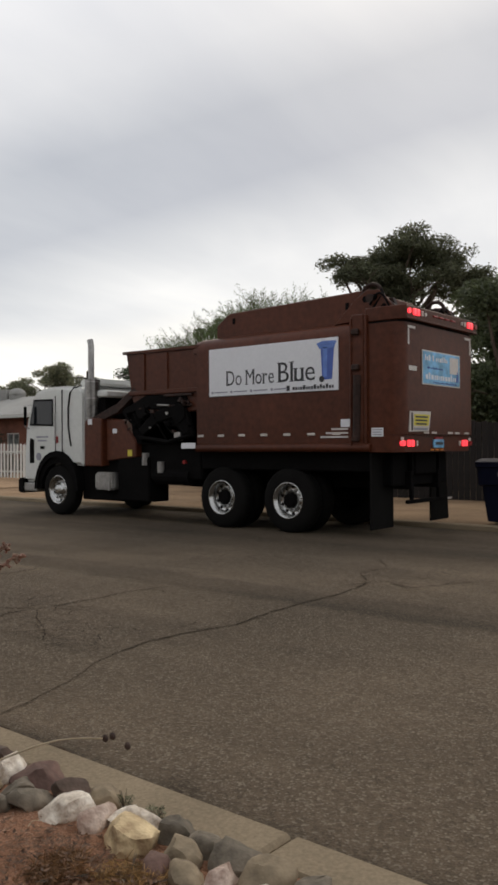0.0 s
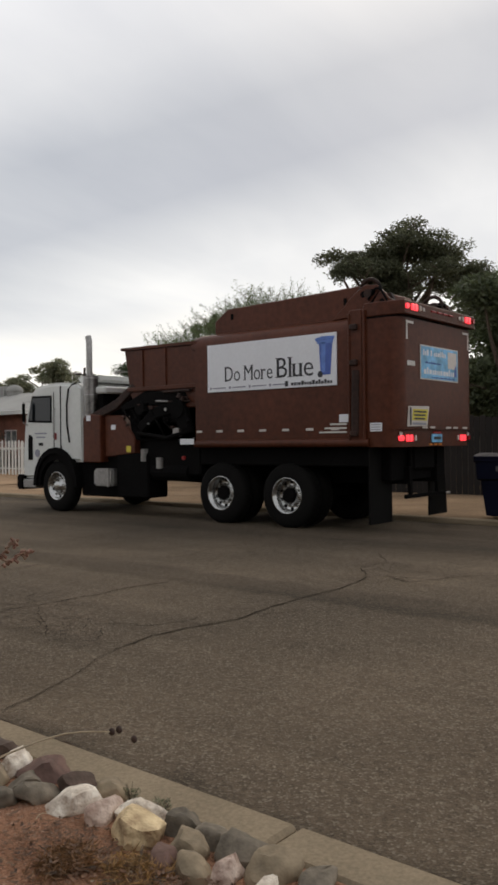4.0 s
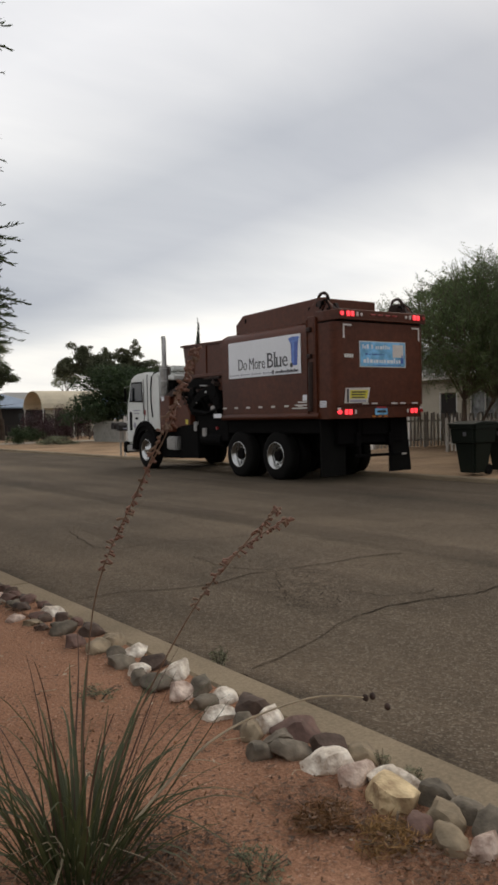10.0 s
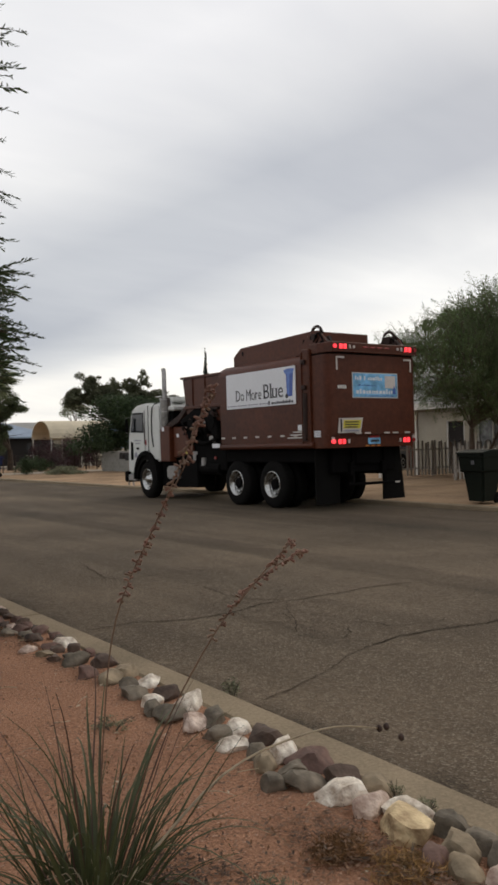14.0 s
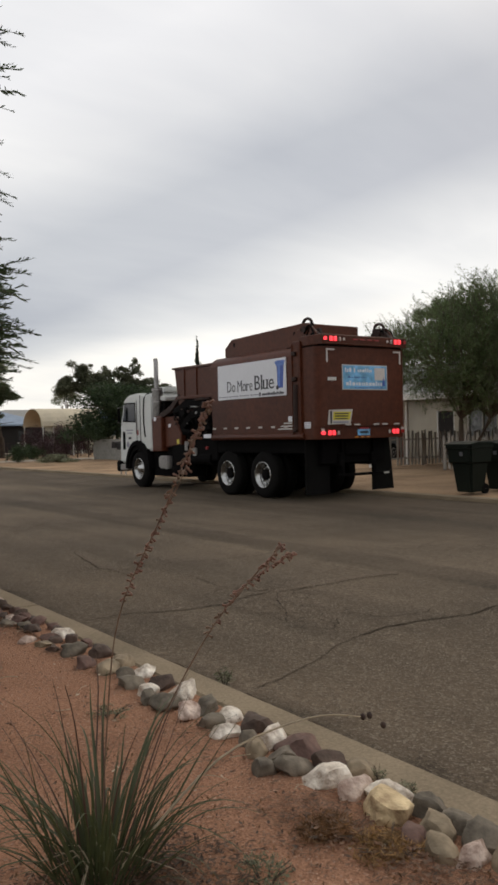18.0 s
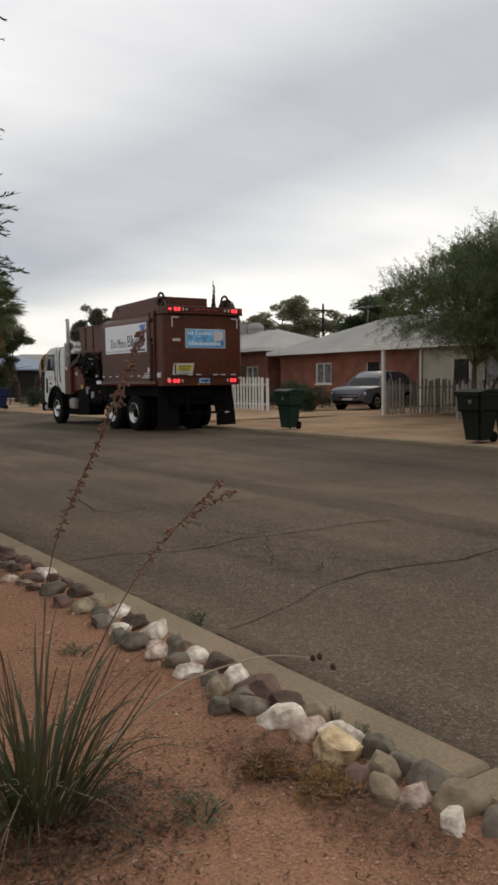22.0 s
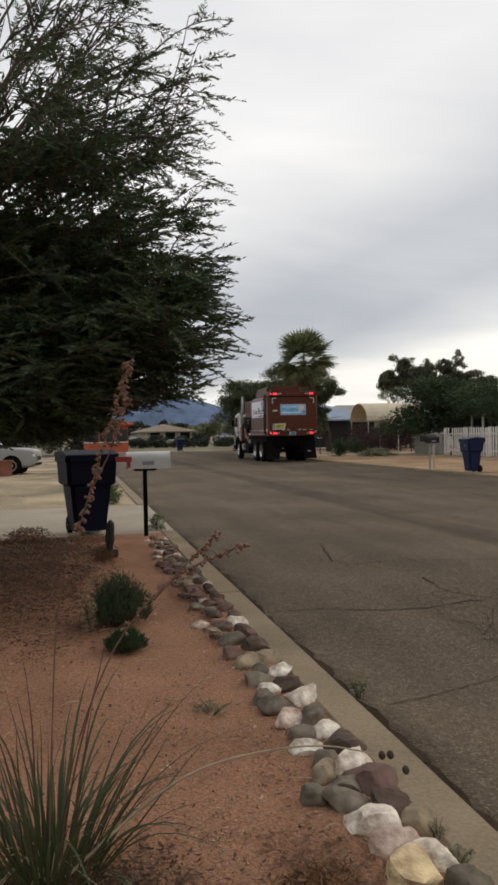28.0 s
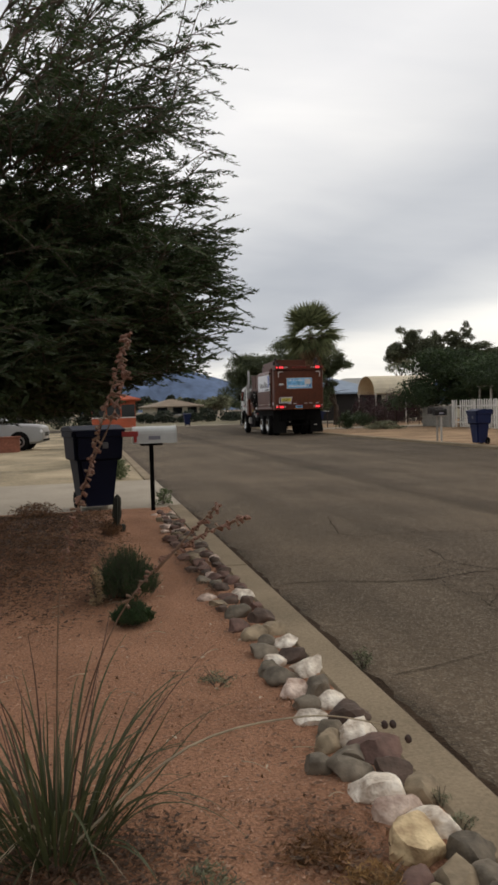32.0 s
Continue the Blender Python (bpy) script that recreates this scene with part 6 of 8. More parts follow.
shrub("dry_weed", "dead brown weed by the driveway", -2.0, 11.6, 0.04, 0.9, 0.22, LEAF_LITTER, 1500, 0.025, 82, 0.2)
shrub("dry_weed", "dead brown weed under the tree", -2.6, 10.6, 0.04, 0.9, 0.2, LEAF_LITTER, 1500, 0.025, 83, 0.2)


# ---- mailboxes, bins ----
def mailbox(x, y, z, turn, post_mat, post_h, flag=True, length=0.58, label="white metal mailbox on a dark post", shell_mat=None):
    paint = shell_mat or WHITE
    b = thing("mailbox", label, "mailbox", pose(x, y, z, 0, 0, turn))
    part("post", box(-0.028, -0.028, -0.15, 0.028, 0.028, post_h, 0.004), post_mat, b)
    prof = [(-0.11, 0.0), (-0.11, 0.13)] + [(-0.11 * math.cos(math.pi * k / 8), 0.13 + 0.10 * math.sin(math.pi * k / 8)) for k in range(1, 8)] + [(0.11, 0.13), (0.11, 0.0)]
    shell = part("box", prism(prof, -length * 0.5, length * 0.5, "y"), paint, b)
    shell.location = (0, -0.04, post_h)
    d = part("door", prism([(a * 1.05, c * 1.03) for a, c in prof], -length * 0.5 - 0.014, -length * 0.5 - 0.001, "y"), paint, b)
    d.location = (0, -0.04, post_h)
    part("bracket", box(-0.09, -0.15, post_h - 0.03, 0.09, 0.15, post_h - 0.001, 0.005), post_mat, b)
    part("plate", box(0.111, -0.12, post_h + 0.05, 0.116, 0.04, post_h + 0.10), GREYINK, b)
    part("plate", box(-0.116, -0.12, post_h + 0.05, -0.111, 0.04, post_h + 0.10), GREYINK, b)
    if flag:
        part("flag_arm", box(-0.122, 0.20, post_h + 0.02, -0.112, 0.24, post_h + 0.16), REDPAINT, b)
        part("flag", box(-0.124, 0.18, post_h + 0.10, -0.114, 0.40, post_h + 0.17, 0.003), REDPAINT, b)
    return b


mailbox(-0.45, 11.83, 0.03, 90, BLACK, 0.93)
mailbox(11.0, 9.05, 0.07, -90, BLACK, 0.95, False, 0.52, "white metal mailbox on a thin black post")
mailbox(10.75, 27.0, 0.07, -90, GREYWOOD, 0.9, False, 0.42, "dark old mailbox on a wooden post", BROWNWOOD)
mailbox(10.8, 27.45, 0.07, -90, GREYWOOD, 0.95, False, 0.5, "dark old mailbox on a second wooden post", BROWNWOOD)
mailbox(11.0, 50.0, 0.07, -90, BLACK, 0.95, False, 0.52, "white mailbox far along the verge")

bin_thing(pose(-1.23, 12.42, 0.035, 0, 0, 12) @ Matrix.Scale(1.08, 4), BINDARK, BINDARK, "navy wheelie bin standing on the driveway edge", "wheelie bins")
bin_thing(pose(10.72, 24.15, 0.075, 0, 0, -84) @ Matrix.Diagonal((0.86, 0.78, 1, 1)), BINBLUE, BINBLUE, "blue recycling bin at the opposite kerb", "wheelie bins")
bin_thing(pose(11.1, 18.43, 0.075, 0, 0, -84) @ Matrix.Diagonal((0.9, 0.82, 1, 1)), BINGREEN, BINGREEN, "dark green bin at the opposite kerb", "wheelie bins")
bin_thing(pose(12.2, 11.95, 0.075, 0, 0, -85), BINBLACK, BINBLACK, "second dark bin behind the first on the verge", "wheelie bins")
bin_thing(pose(10.95, 6.15, 0.075, 0, 0, -88), BINDARK, BINDARK, "dark blue bin at the kerb behind the truck", "wheelie bins")
bin_thing(pose(10.95, 43.3, 0.075, 0, 0, -90), BINBLUE, BINBLUE, "blue bin far along the kerb", "wheelie bins")
bin_thing(pose(10.95, 56.5, 0.075, 0, 0, -90), BINBLUE, BINBLUE, "blue bin near the far corner", "wheelie bins")
bin_thing(pose(7.6, 72.8, 0.06, 0, 0, 180), BINBLUE, BINBLUE, "blue bin on the far pavement", "wheelie bins")

# ---- trees ----
def branch_curve(rng, a, b, sag=0.0, wob=0.12, n=6):
    a, b = Vector(a), Vector(b)
    d = (b - a).length
    off = Vector((rng.gauss(0, 1), rng.gauss(0, 1), rng.gauss(0, 0.6))) * wob * d
    return [a.lerp(b, k / n) + off * math.sin(math.pi * k / n) * 0.6 + Vector((0, 0, sag * d)) * math.sin(math.pi * k / n) for k in range(n + 1)]


def tree(name, label, x, y, trunk_h, trunk_r, spots, leaf, count, size, seed, thin=0.4, limbs=12, clumps=0, category="tree", bark=None, lean=(0, 0), droop=0.0, sub=3, lump=(0.36, 0.60)):
    """spots: blobs of the crown as (centre, radii), relative to the foot; clumps breaks each blob into smaller ones."""
    rng = random.Random(seed)
    t = thing(name, label, category, pose(x, y, 0.0))
    fork = Vector((lean[0], lean[1], trunk_h))
    bm = tube([(0, 0, -0.15), (lean[0] * 0.3 + 0.02, lean[1] * 0.3, trunk_h * 0.5), fork], trunk_r * 1.15, 10, trunk_r * 0.8)
    part("trunk", bm, bark or BARK, t)
    bm = bmesh.new()
    small = []
    for c, r in spots:
        k = clumps or 1
        for _ in range(k):
            d = Vector((rng.gauss(0, 1), rng.gauss(0, 1), rng.gauss(0, 1))).normalized() * rng.uniform(0.2, 0.9)
            f = rng.uniform(*lump) if clumps else 1
            small.append(((c[0] + d.x * r[0] * (1 if clumps else 0), c[1] + d.y * r[1] * (1 if clumps else 0), c[2] + d.z * r[2] * (1 if clumps else 0)), (r[0] * f, r[1] * f, r[2] * f * 0.8)))
    for k in range(limbs):
        c, r = small[(k * 7) % len(small)]
        pts = branch_curve(rng, fork, c, 0.04)
        tube(pts, trunk_r * 0.42, 6, trunk_r * 0.10, bm)
        for _ in range(sub):
            i = rng.randint(2, 5)
            e = pts[i] + Vector((rng.gauss(0, 1) * r[0], rng.gauss(0, 1) * r[1], abs(rng.gauss(0, 1)) * r[2])) * 1.1
            tube(branch_curve(rng, pts[i], e, 0, 0.1, 4), trunk_r * 0.14, 5, trunk_r * 0.04, bm)
    part("branchwork", bm, bark or BARK, t)
    raw("crown", *leaf_cloud(rng, count, small, size, thin, droop), leaf, t)
    return t


def feathery_tree(x, y):
    """The large overhanging tree beside the driveway: sprays of fine leaflets on long level branches."""
    rng = random.Random(77)
    t = thing("feathery_tree", "large dark feathery-leaved tree overhanging the yard", "tree", pose(x, y, 0))
    fork = Vector((0.15, 0.0, 1.5))
    part("trunk", tube([(0, 0, -0.2), (0.05, 0.02, 0.8), fork], 0.24, 12, 0.19), BARK, t)
    limbs, twigs = bmesh.new(), bmesh.new()
    verts, faces = [], []

    def lowest(px):
        """How low the foliage hangs, by the distance out from the trunk."""
        return 1.26 if px < 1.6 else 1.26 + 0.2 * (px - 1.6) if px < 2.0 else 1.34 + 0.7 * (px - 2.0) if px < 2.35 else 1.585 + 0.16 * (px - 2.35)

    def spray(p, way, length):
        way = way.normalized()
        if p.z + way.z * length < lowest(p.x) or math.hypot(p.x, p.y) > widest(p.z) + 0.35:
            return
        side = way.cross(Vector((0, 0, 1))).normalized()
        tip = p + way * length + Vector((0, 0, rng.uniform(-0.08, 0.03) * length))
        tube([p, (p + tip) * 0.5 + Vector((0, 0, 0.03 * length)), tip], 0.005, 3, 0.0015, twigs)
        n = int(length / (0.0155 if p.z < 3.2 else 0.019 if p.z < 4.2 else 0.025))
        for k in range(2, n):
            q = p.lerp(tip, k / n) + Vector((0, 0, 0.12 * length * (k / n) * (1 - k / n)))
            for s in (-1, 1):
                if rng.random() < 0.12:
                    continue
                d = (way * rng.uniform(0.5, 1.0) + side * s * rng.uniform(0.5, 1.0) + Vector((0, 0, rng.uniform(-0.5, 0.45)))).normalized()
                l = rng.uniform(0.05, 0.09) * (1.15 - 0.5 * k / n)
                w = d.cross(Vector((rng.gauss(0, 1), rng.gauss(0, 1), rng.gauss(0, 1)))).normalized() * l * 0.13
                b = len(verts)
                verts.extend((q, q + d * l * 0.45 + w, q + d * l, q + d * l * 0.45 - w))
                faces.append((b, b + 1, b + 2, b + 3))

    def bough(start, end, radius, lean):
        end.z = max(end.z, lowest(end.x) + 0.12)
        over = math.hypot(end.x, end.y) / (widest(end.z) + 0.05)
        if over > 1:
            end.x, end.y = end.x / over, end.y / over
        pts = branch_curve(rng, start, end, 0.05, 0.07, 8)
        tube(pts, radius if end.z < 3.3 else radius * 0.6, 5, 0.004, limbs)
        out = end - start
        out.z *= 0.7
        out.normalize()

        def turned(yaw, rise):
            return Vector((out.x * math.cos(yaw) - out.y * math.sin(yaw), out.x * math.sin(yaw) + out.y * math.cos(yaw), rise + 0.75 * max(0.0, out.z)))

        airy, high = end.z > 3.3, end.z > 4.4
        for k in range(5 if high else 7 if airy else 8):
            u = 1 - 0.5 * rng.random()
            i = min(int(u * 8), 7)
            spray(pts[i].lerp(pts[i + 1], u * 8 - i), turned(rng.gauss(0, 0.6), rng.gauss(0.05, 0.2)), rng.uniform(0.3, 0.55))
        spray(pts[-2], pts[-1] - pts[-3], 0.55)
        for k in range(5 if airy else 7):
            u = 1 - 0.75 * (k + rng.random()) / 7
            i = min(int(u * 8), 7)
            a = pts[i].lerp(pts[i + 1], u * 8 - i)
            yaw = (1 if k % 2 else -1) * rng.uniform(0.35, 1.15)
            d = turned(yaw, rng.gauss(0.06, 0.22)).normalized()
            b = a + d * rng.uniform(0.6, 1.25) + Vector((0, 0, lean))
            over = math.hypot(b.x, b.y) / (widest(b.z) + 0.3)
            if over > 1:
                b.x, b.y = b.x / over, b.y / over
            if b.z < lowest(b.x):
                b.z = lowest(b.x) + 0.05
            q = branch_curve(rng, a, b, 0.04, 0.08, 4)
            tube(q, 0.011, 4, 0.003, limbs)
            for n in range(4 if high else 6 if airy else 8):
                v = rng.uniform(0.1, 1.0)
                g = min(int(v * 4), 3)
                w = rng.gauss(0, 0.7)
                e = Vector((d.x * math.cos(w) - d.y * math.sin(w), d.x * math.sin(w) + d.y * math.cos(w), rng.gauss(0.0, 0.25)))
                spray(q[g].lerp(q[g + 1], v * 4 - g), e, rng.uniform(0.26, 0.5))

    # how far the crown reaches towards the street, by height
    outline = [(1.3, 2.0), (1.7, 2.9), (2.2, 3.4), (2.7, 3.3), (3.2, 3.15), (3.9, 3.25), (4.6, 3.4), (5.3, 3.3), (6.2, 2.6), (7.2, 1.6), (8.2, 0.9)]

    def widest(z):
        for (za, ra), (zb, rb) in zip(outline, outline[1:]):
            if z <= zb:
                return ra + (rb - ra) * max(0.0, z - za) / (zb - za)
        return 0.8

    for made in range(98):
        z = 1.5 + 4.6 * ((made * 0.618) % 1) ** 2.2
        if z > 4.0 and made % 2:
            continue
        a = rng.uniform(-1.9, 1.9) if made % 6 else rng.uniform(0, 6.28)
        if made % 3 == 0:
            a = rng.uniform(-0.75, 0.35)
        reach = widest(z) * (rng.uniform(0.72, 0.97) if rng.random() < 0.75 else rng.uniform(0.94, 0.98))
        end = Vector((reach * math.cos(a), reach * 0.95 * math.sin(a), z))
        start = fork + Vector((0, 0, max(0.0, (end.z - 1.6) * (rng.uniform(0.35, 0.75) if z < 2.8 else rng.uniform(0.2, 0.55))))) + Vector((end.x, end.y, 0)) * 0.1
        tube([fork, (fork + start) * 0.5, start], 0.05, 5, 0.022, limbs)
        bough(start, end, 0.035, rng.uniform(-0.12, 0.1))
    for end in (Vector((3.0, 0.0, 5.9)), Vector((2.2, -0.3, 6.3)), Vector((2.3, 0.5, 5.3)), Vector((2.0, 0.2, 6.0)), Vector((2.5, -0.2, 5.0))):
        bough(Vector((1.2, -0.3, end.z - 1.7)), end, 0.03, 0.1)
    for k in range(9):
        a, z = rng.uniform(-0.35, 0.65), rng.uniform(2.1, 3.6)
        reach = widest(z) * rng.uniform(0.78, 0.92)
        bough(fork + Vector((0.5, 0, (z - 1.5) * 0.6)), Vector((reach * math.cos(a), reach * math.sin(a), z)), 0.03, -0.05)
    # rising boughs on the street side
    for k in range(26):
        z = 2.9 + 3.5 * (k + rng.random()) / 26
        a = rng.uniform(-0.9, 0.9)
        reach = widest(z) * rng.uniform(0.80, 1.0)
        end = Vector((reach * math.cos(a), reach * math.sin(a), z))
        bough(fork + Vector((end.x * 0.35, end.y * 0.35, (z - 1.5) * rng.uniform(0.35, 0.6))), end, 0.03, 0.06)
    # level boughs low over the kerb
    for k in range(16):
        a, z = rng.uniform(-0.45, 0.55), rng.uniform(2.0, 3.0)
        reach = rng.uniform(2.9, 3.35)
        bough(fork + Vector((0.8, 0, (z - 1.5) * 0.75)), Vector((reach * math.cos(a), reach * math.sin(a), z)), 0.03, -0.05)
    # low skirt over the yard
    for k in range(34):
        end = Vector((rng.uniform(0.2, 2.2), rng.uniform(-2.4, 1.8), rng.uniform(1.45, 2.0)))
        bough(fork + Vector((0.2, 0.0, 0.4)), end, 0.03, -0.08)
    # the thick inner foliage, in level layers
    inner = []
    for k in range(90):
        z = 1.62 + 2.3 * rng.random() ** 1.2
        a, u = rng.uniform(0, 6.28), 0.72 * math.sqrt(rng.random())
        r = widest(z) * u
        inner.append(((r * math.cos(a), r * math.sin(a), z), (rng.uniform(0.45, 0.8), rng.uniform(0.45, 0.8), rng.uniform(0.12, 0.26))))
    for k in range(80):
        inner.append(((rng.uniform(-0.4, 2.1), rng.uniform(-1.7, 1.5), rng.uniform(1.5, 2.6)), (0.6, 0.6, 0.2)))
    iv, jf = leaf_cloud(rng, 190000, inner, 0.062, 0.26)
    raw("inner_foliage", iv, jf, LEAF_FEATHER, t)
    part("branchwork", limbs, BARK, t)
    part("twigwork", twigs, TWIG, t)
    raw("foliage", [tuple(v) for v in verts], faces, LEAF_FEATHER, t)
    return t


feathery_tree(-3.55, 8.9)

# across the street
tree("shade_tree", "dark leafy tree before the cream house wall", 21.6, 15.6, 1.2, 0.18, [((0, 0.3, 3.6), (1.3, 1.3, 1.3)), ((0, 0, 2.2), (1.3, 1.4, 1.2))], LEAF_DARK, 26000, 0.075, 38, 0.45, 8, 12)
tree("shade_tree", "dark bushy tree at the corner of the house", 23.2, 13.4, 1.4, 0.2, [((0, 0.4, 4.3), (1.6, 2.0, 1.4)), ((0, 0.4, 2.6), (1.6, 2.0, 1.6))], LEAF_DARK, 26000, 0.08, 39, 0.45, 8, 12)
tree("shade_tree", "leafy tree overhanging the brown fence", 18.6, 8.6, 1.6, 0.22, [((0, 0, 4.6), (1.9, 2.4, 1.6)), ((0.2, 0.6, 3.0), (1.8, 2.2, 1.6)), ((0.2, -0.5, 2.0), (1.7, 2.4, 1.3))], LEAF_MESQUITE, 46000, 0.075, 40, 0.45, 14, 22, lump=(0.2, 0.42))
tree("oak_tree", "tall dark oak with an open crown behind the houses", 34.5, 21.3, 5.5, 0.35, [((-1.2, 2.0, 10.3), (1.6, 1.6, 1.2)), ((0.3, -0.5, 11.3), (2.0, 2.0, 1.3)), ((1.2, -2.0, 10.6), (1.9, 1.9, 1.5)), ((-0.2, 0.5, 10.2), (2.0, 2.0, 1.3)), ((0.0, 0.2, 9.2), (2.4, 2.4, 1.3)), ((1.9, -3.0, 9.3), (1.8, 1.8, 1.4)), ((0, 0, 7.6), (2.2, 2.2, 1.3))], LEAF_OAK, 86000, 0.07, 41, 0.5, 26, 34, sub=4, lump=(0.20, 0.44))
tree("shade_tree", "dense dark tree behind the brown fence", 27.0, 9.4, 2.5, 0.3, [((0, 0, 6.2), (3.4, 3.2, 2.4)), ((0.2, 3.0, 5.6), (2.4, 2.4, 1.9)), ((1.5, -3.0, 6.4), (2.8, 3.4, 2.6)), ((-0.6, 1.0, 3.6), (2.8, 3.4, 2.0))], LEAF_OAK, 42000, 0.11, 42, 0.5, 12, 12)
tree("shade_tree", "second dark tree behind the brown fence", 23.0, 5.0, 2.2, 0.3, [((0, 0, 5.4), (3.0, 3.6, 2.4)), ((0, 2.6, 3.6), (2.6, 3.0, 2.2)), ((0, 0, 2.8), (3.0, 3.6, 2.0))], LEAF_OAK, 36000, 0.11, 43, 0.5, 10, 12)
def airy_tree(label, x, y, trunk_h, blobs, leaf, wisps, seed):
    """An open desert tree: forked stems, thin rising limbs and wisps of very small leaves."""
    rng = random.Random(seed)
    t = thing("palo_verde", label, "tree", pose(x, y, 0))
    wood, twigs = bmesh.new(), bmesh.new()
    forks = []
    for dx, dy in ((0.0, 0.0), (0.22, -0.30)):
        top = Vector((dx * 2.2, dy * 2.2, trunk_h))
        tube([(dx * 0.3, dy * 0.3, -0.15), (dx, dy, trunk_h * 0.5), top], 0.10, 8, 0.065, wood)
        forks.append(top)
    part("trunk", wood, BARK, t)
    limbs, verts, faces = bmesh.new(), [], []
    weights = [r[0] * r[1] * r[2] for _, r in blobs]
    for k in range(wisps):
        c, r = rng.choices(blobs, weights)[0]
        d = Vector((rng.gauss(0, 1), rng.gauss(0, 1), rng.gauss(0, 1))).normalized() * rng.uniform(0.25, 1.0) ** 0.6
        p = Vector((c[0] + d.x * r[0], c[1] + d.y * r[1], c[2] + d.z * r[2]))
        if k % 60 == 0:
            tube(branch_curve(rng, rng.choice(forks), p, 0.08, 0.16), 0.024, 5, 0.005, limbs)
        low = p.z < c[2] - 0.2 * r[2]
        way = Vector((d.x * 0.7 + rng.gauss(0, 0.3), d.y * 0.7 + rng.gauss(0, 0.3), rng.uniform(-0.5, 0.4) if low else rng.uniform(0.3, 1.3))).normalized()
        l = rng.uniform(0.4, 1.0)
        tip = p + way * l
        tube([p, p.lerp(tip, 0.5) + Vector((0, 0, 0.03)), tip], 0.007, 3, 0.002, twigs)
        for j in range(64):
            u = (j + rng.random()) / 64
            q = p.lerp(tip, u) + Vector((rng.gauss(0, 1), rng.gauss(0, 1), rng.gauss(0, 1))) * 0.085 * (1.15 - 0.8 * u)
            v = (way * 0.5 + Vector((rng.gauss(0, 1), rng.gauss(0, 1), rng.gauss(0, 1)))).normalized() * rng.uniform(0.018, 0.040)
            side = v.cross(Vector((rng.gauss(0, 1), rng.gauss(0, 1), rng.gauss(0, 1)))).normalized() * 0.0085
            b = len(verts)
            verts += [tuple(q - v), tuple(q + side), tuple(q + v), tuple(q - side)]
            faces.append((b, b + 1, b + 2, b + 3))
    part("branchwork", limbs, BARK, t)
    part("twigwork", twigs, TWIG, t)
    raw("crown", verts, faces, leaf, t)
    return t


airy_tree("airy pale green tree in the yard opposite", 16.2, 16.4, 1.7, [((0, -0.3, 3.5), (2.0, 2.0, 1.2)), ((0.7, -1.2, 4.2), (1.7, 1.7, 1.2)), ((-0.6, 1.0, 3.4), (1.5, 1.5, 1.0)), ((0.4, -0.4, 4.6), (1.3, 1.3, 0.8)), ((0.7, -0.9, 2.6), (1.7, 1.7, 0.7)), ((0.9, -2.4, 4.0), (1.4, 1.4, 1.2))], LEAF_VERDE, 3300, 44)
tree("palo_verde", "tall feathery tree beyond the fence", 31.3, 30.2, 3.0, 0.16, [((0, 0, 7.5), (1.5, 1.5, 1.5)), ((0.6, -1.0, 7.0), (1.4, 1.4, 1.2)), ((-0.4, 2.6, 5.7), (0.9, 0.9, 0.9))], LEAF_VERDE, 22000, 0.07, 45, 0.22, 14, 14, sub=3, lump=(0.2, 0.4))
tree("olive_tree", "olive grey tree showing over the roofs", 45.0, 61.0, 3.5, 0.3, [((-0.5, 0.5, 7.9), (2.6, 2.6, 1.7)), ((-3.4, 3, 6.7), (2.2, 2.2, 1.3)), ((1.2, -0.6, 6.4), (2.4, 2.4, 1.5)), ((-1, 1, 5.5), (3.0, 3.0, 1.8))], LEAF_OLIVE, 34000, 0.11, 46, 0.4, 18, 20, lump=(0.2, 0.4))
tree("olive_tree", "dark green tree behind the brick house", 41.6, 46.6, 2.5, 0.3, [((0, 0, 6.5), (3.6, 3.6, 1.6)), ((-1.2, 2.6, 5.2), (2.4, 2.4, 1.5)), ((0, 0, 4.3), (3.4, 3.4, 1.6))], LEAF_GREEN, 34000, 0.11, 47, 0.42, 16, 22, lump=(0.2, 0.42))
tree("dense_tree", "dense dark green tree behind the roofs", 43.5, 36.0, 3.0, 0.35, [((0, 0, 6.1), (3.6, 3.6, 2.6)), ((2.0, -3.2, 6.3), (3.4, 3.4, 2.4)), ((0, -1, 4.6), (3.4, 3.4, 2.0))], LEAF_GREEN, 36000, 0.13, 48, 0.45, 8, 11)
tree("oleander_tree", "dark green bushy tree behind the picket fence", 19.8, 44.0, 1.0, 0.16, [((0, 0, 2.7), (2.8, 2.8, 1.7)), ((0.4, -2.6, 2.3), (2.2, 2.4, 1.5)), ((-0.4, 0.6, 3.7), (2.3, 2.0, 1.1)), ((1.2, -0.6, 3.3), (2.0, 2.0, 1.2)), ((-1.8, 1.6, 2.0), (1.8, 1.8, 1.4)), ((0.4, -4.2, 3.0), (1.8, 1.9, 1.0)), ((0.9, -5.6, 3.1), (1.4, 1.4, 0.8))], LEAF_GREEN, 60000, 0.085, 49, 0.4, 10, 14)
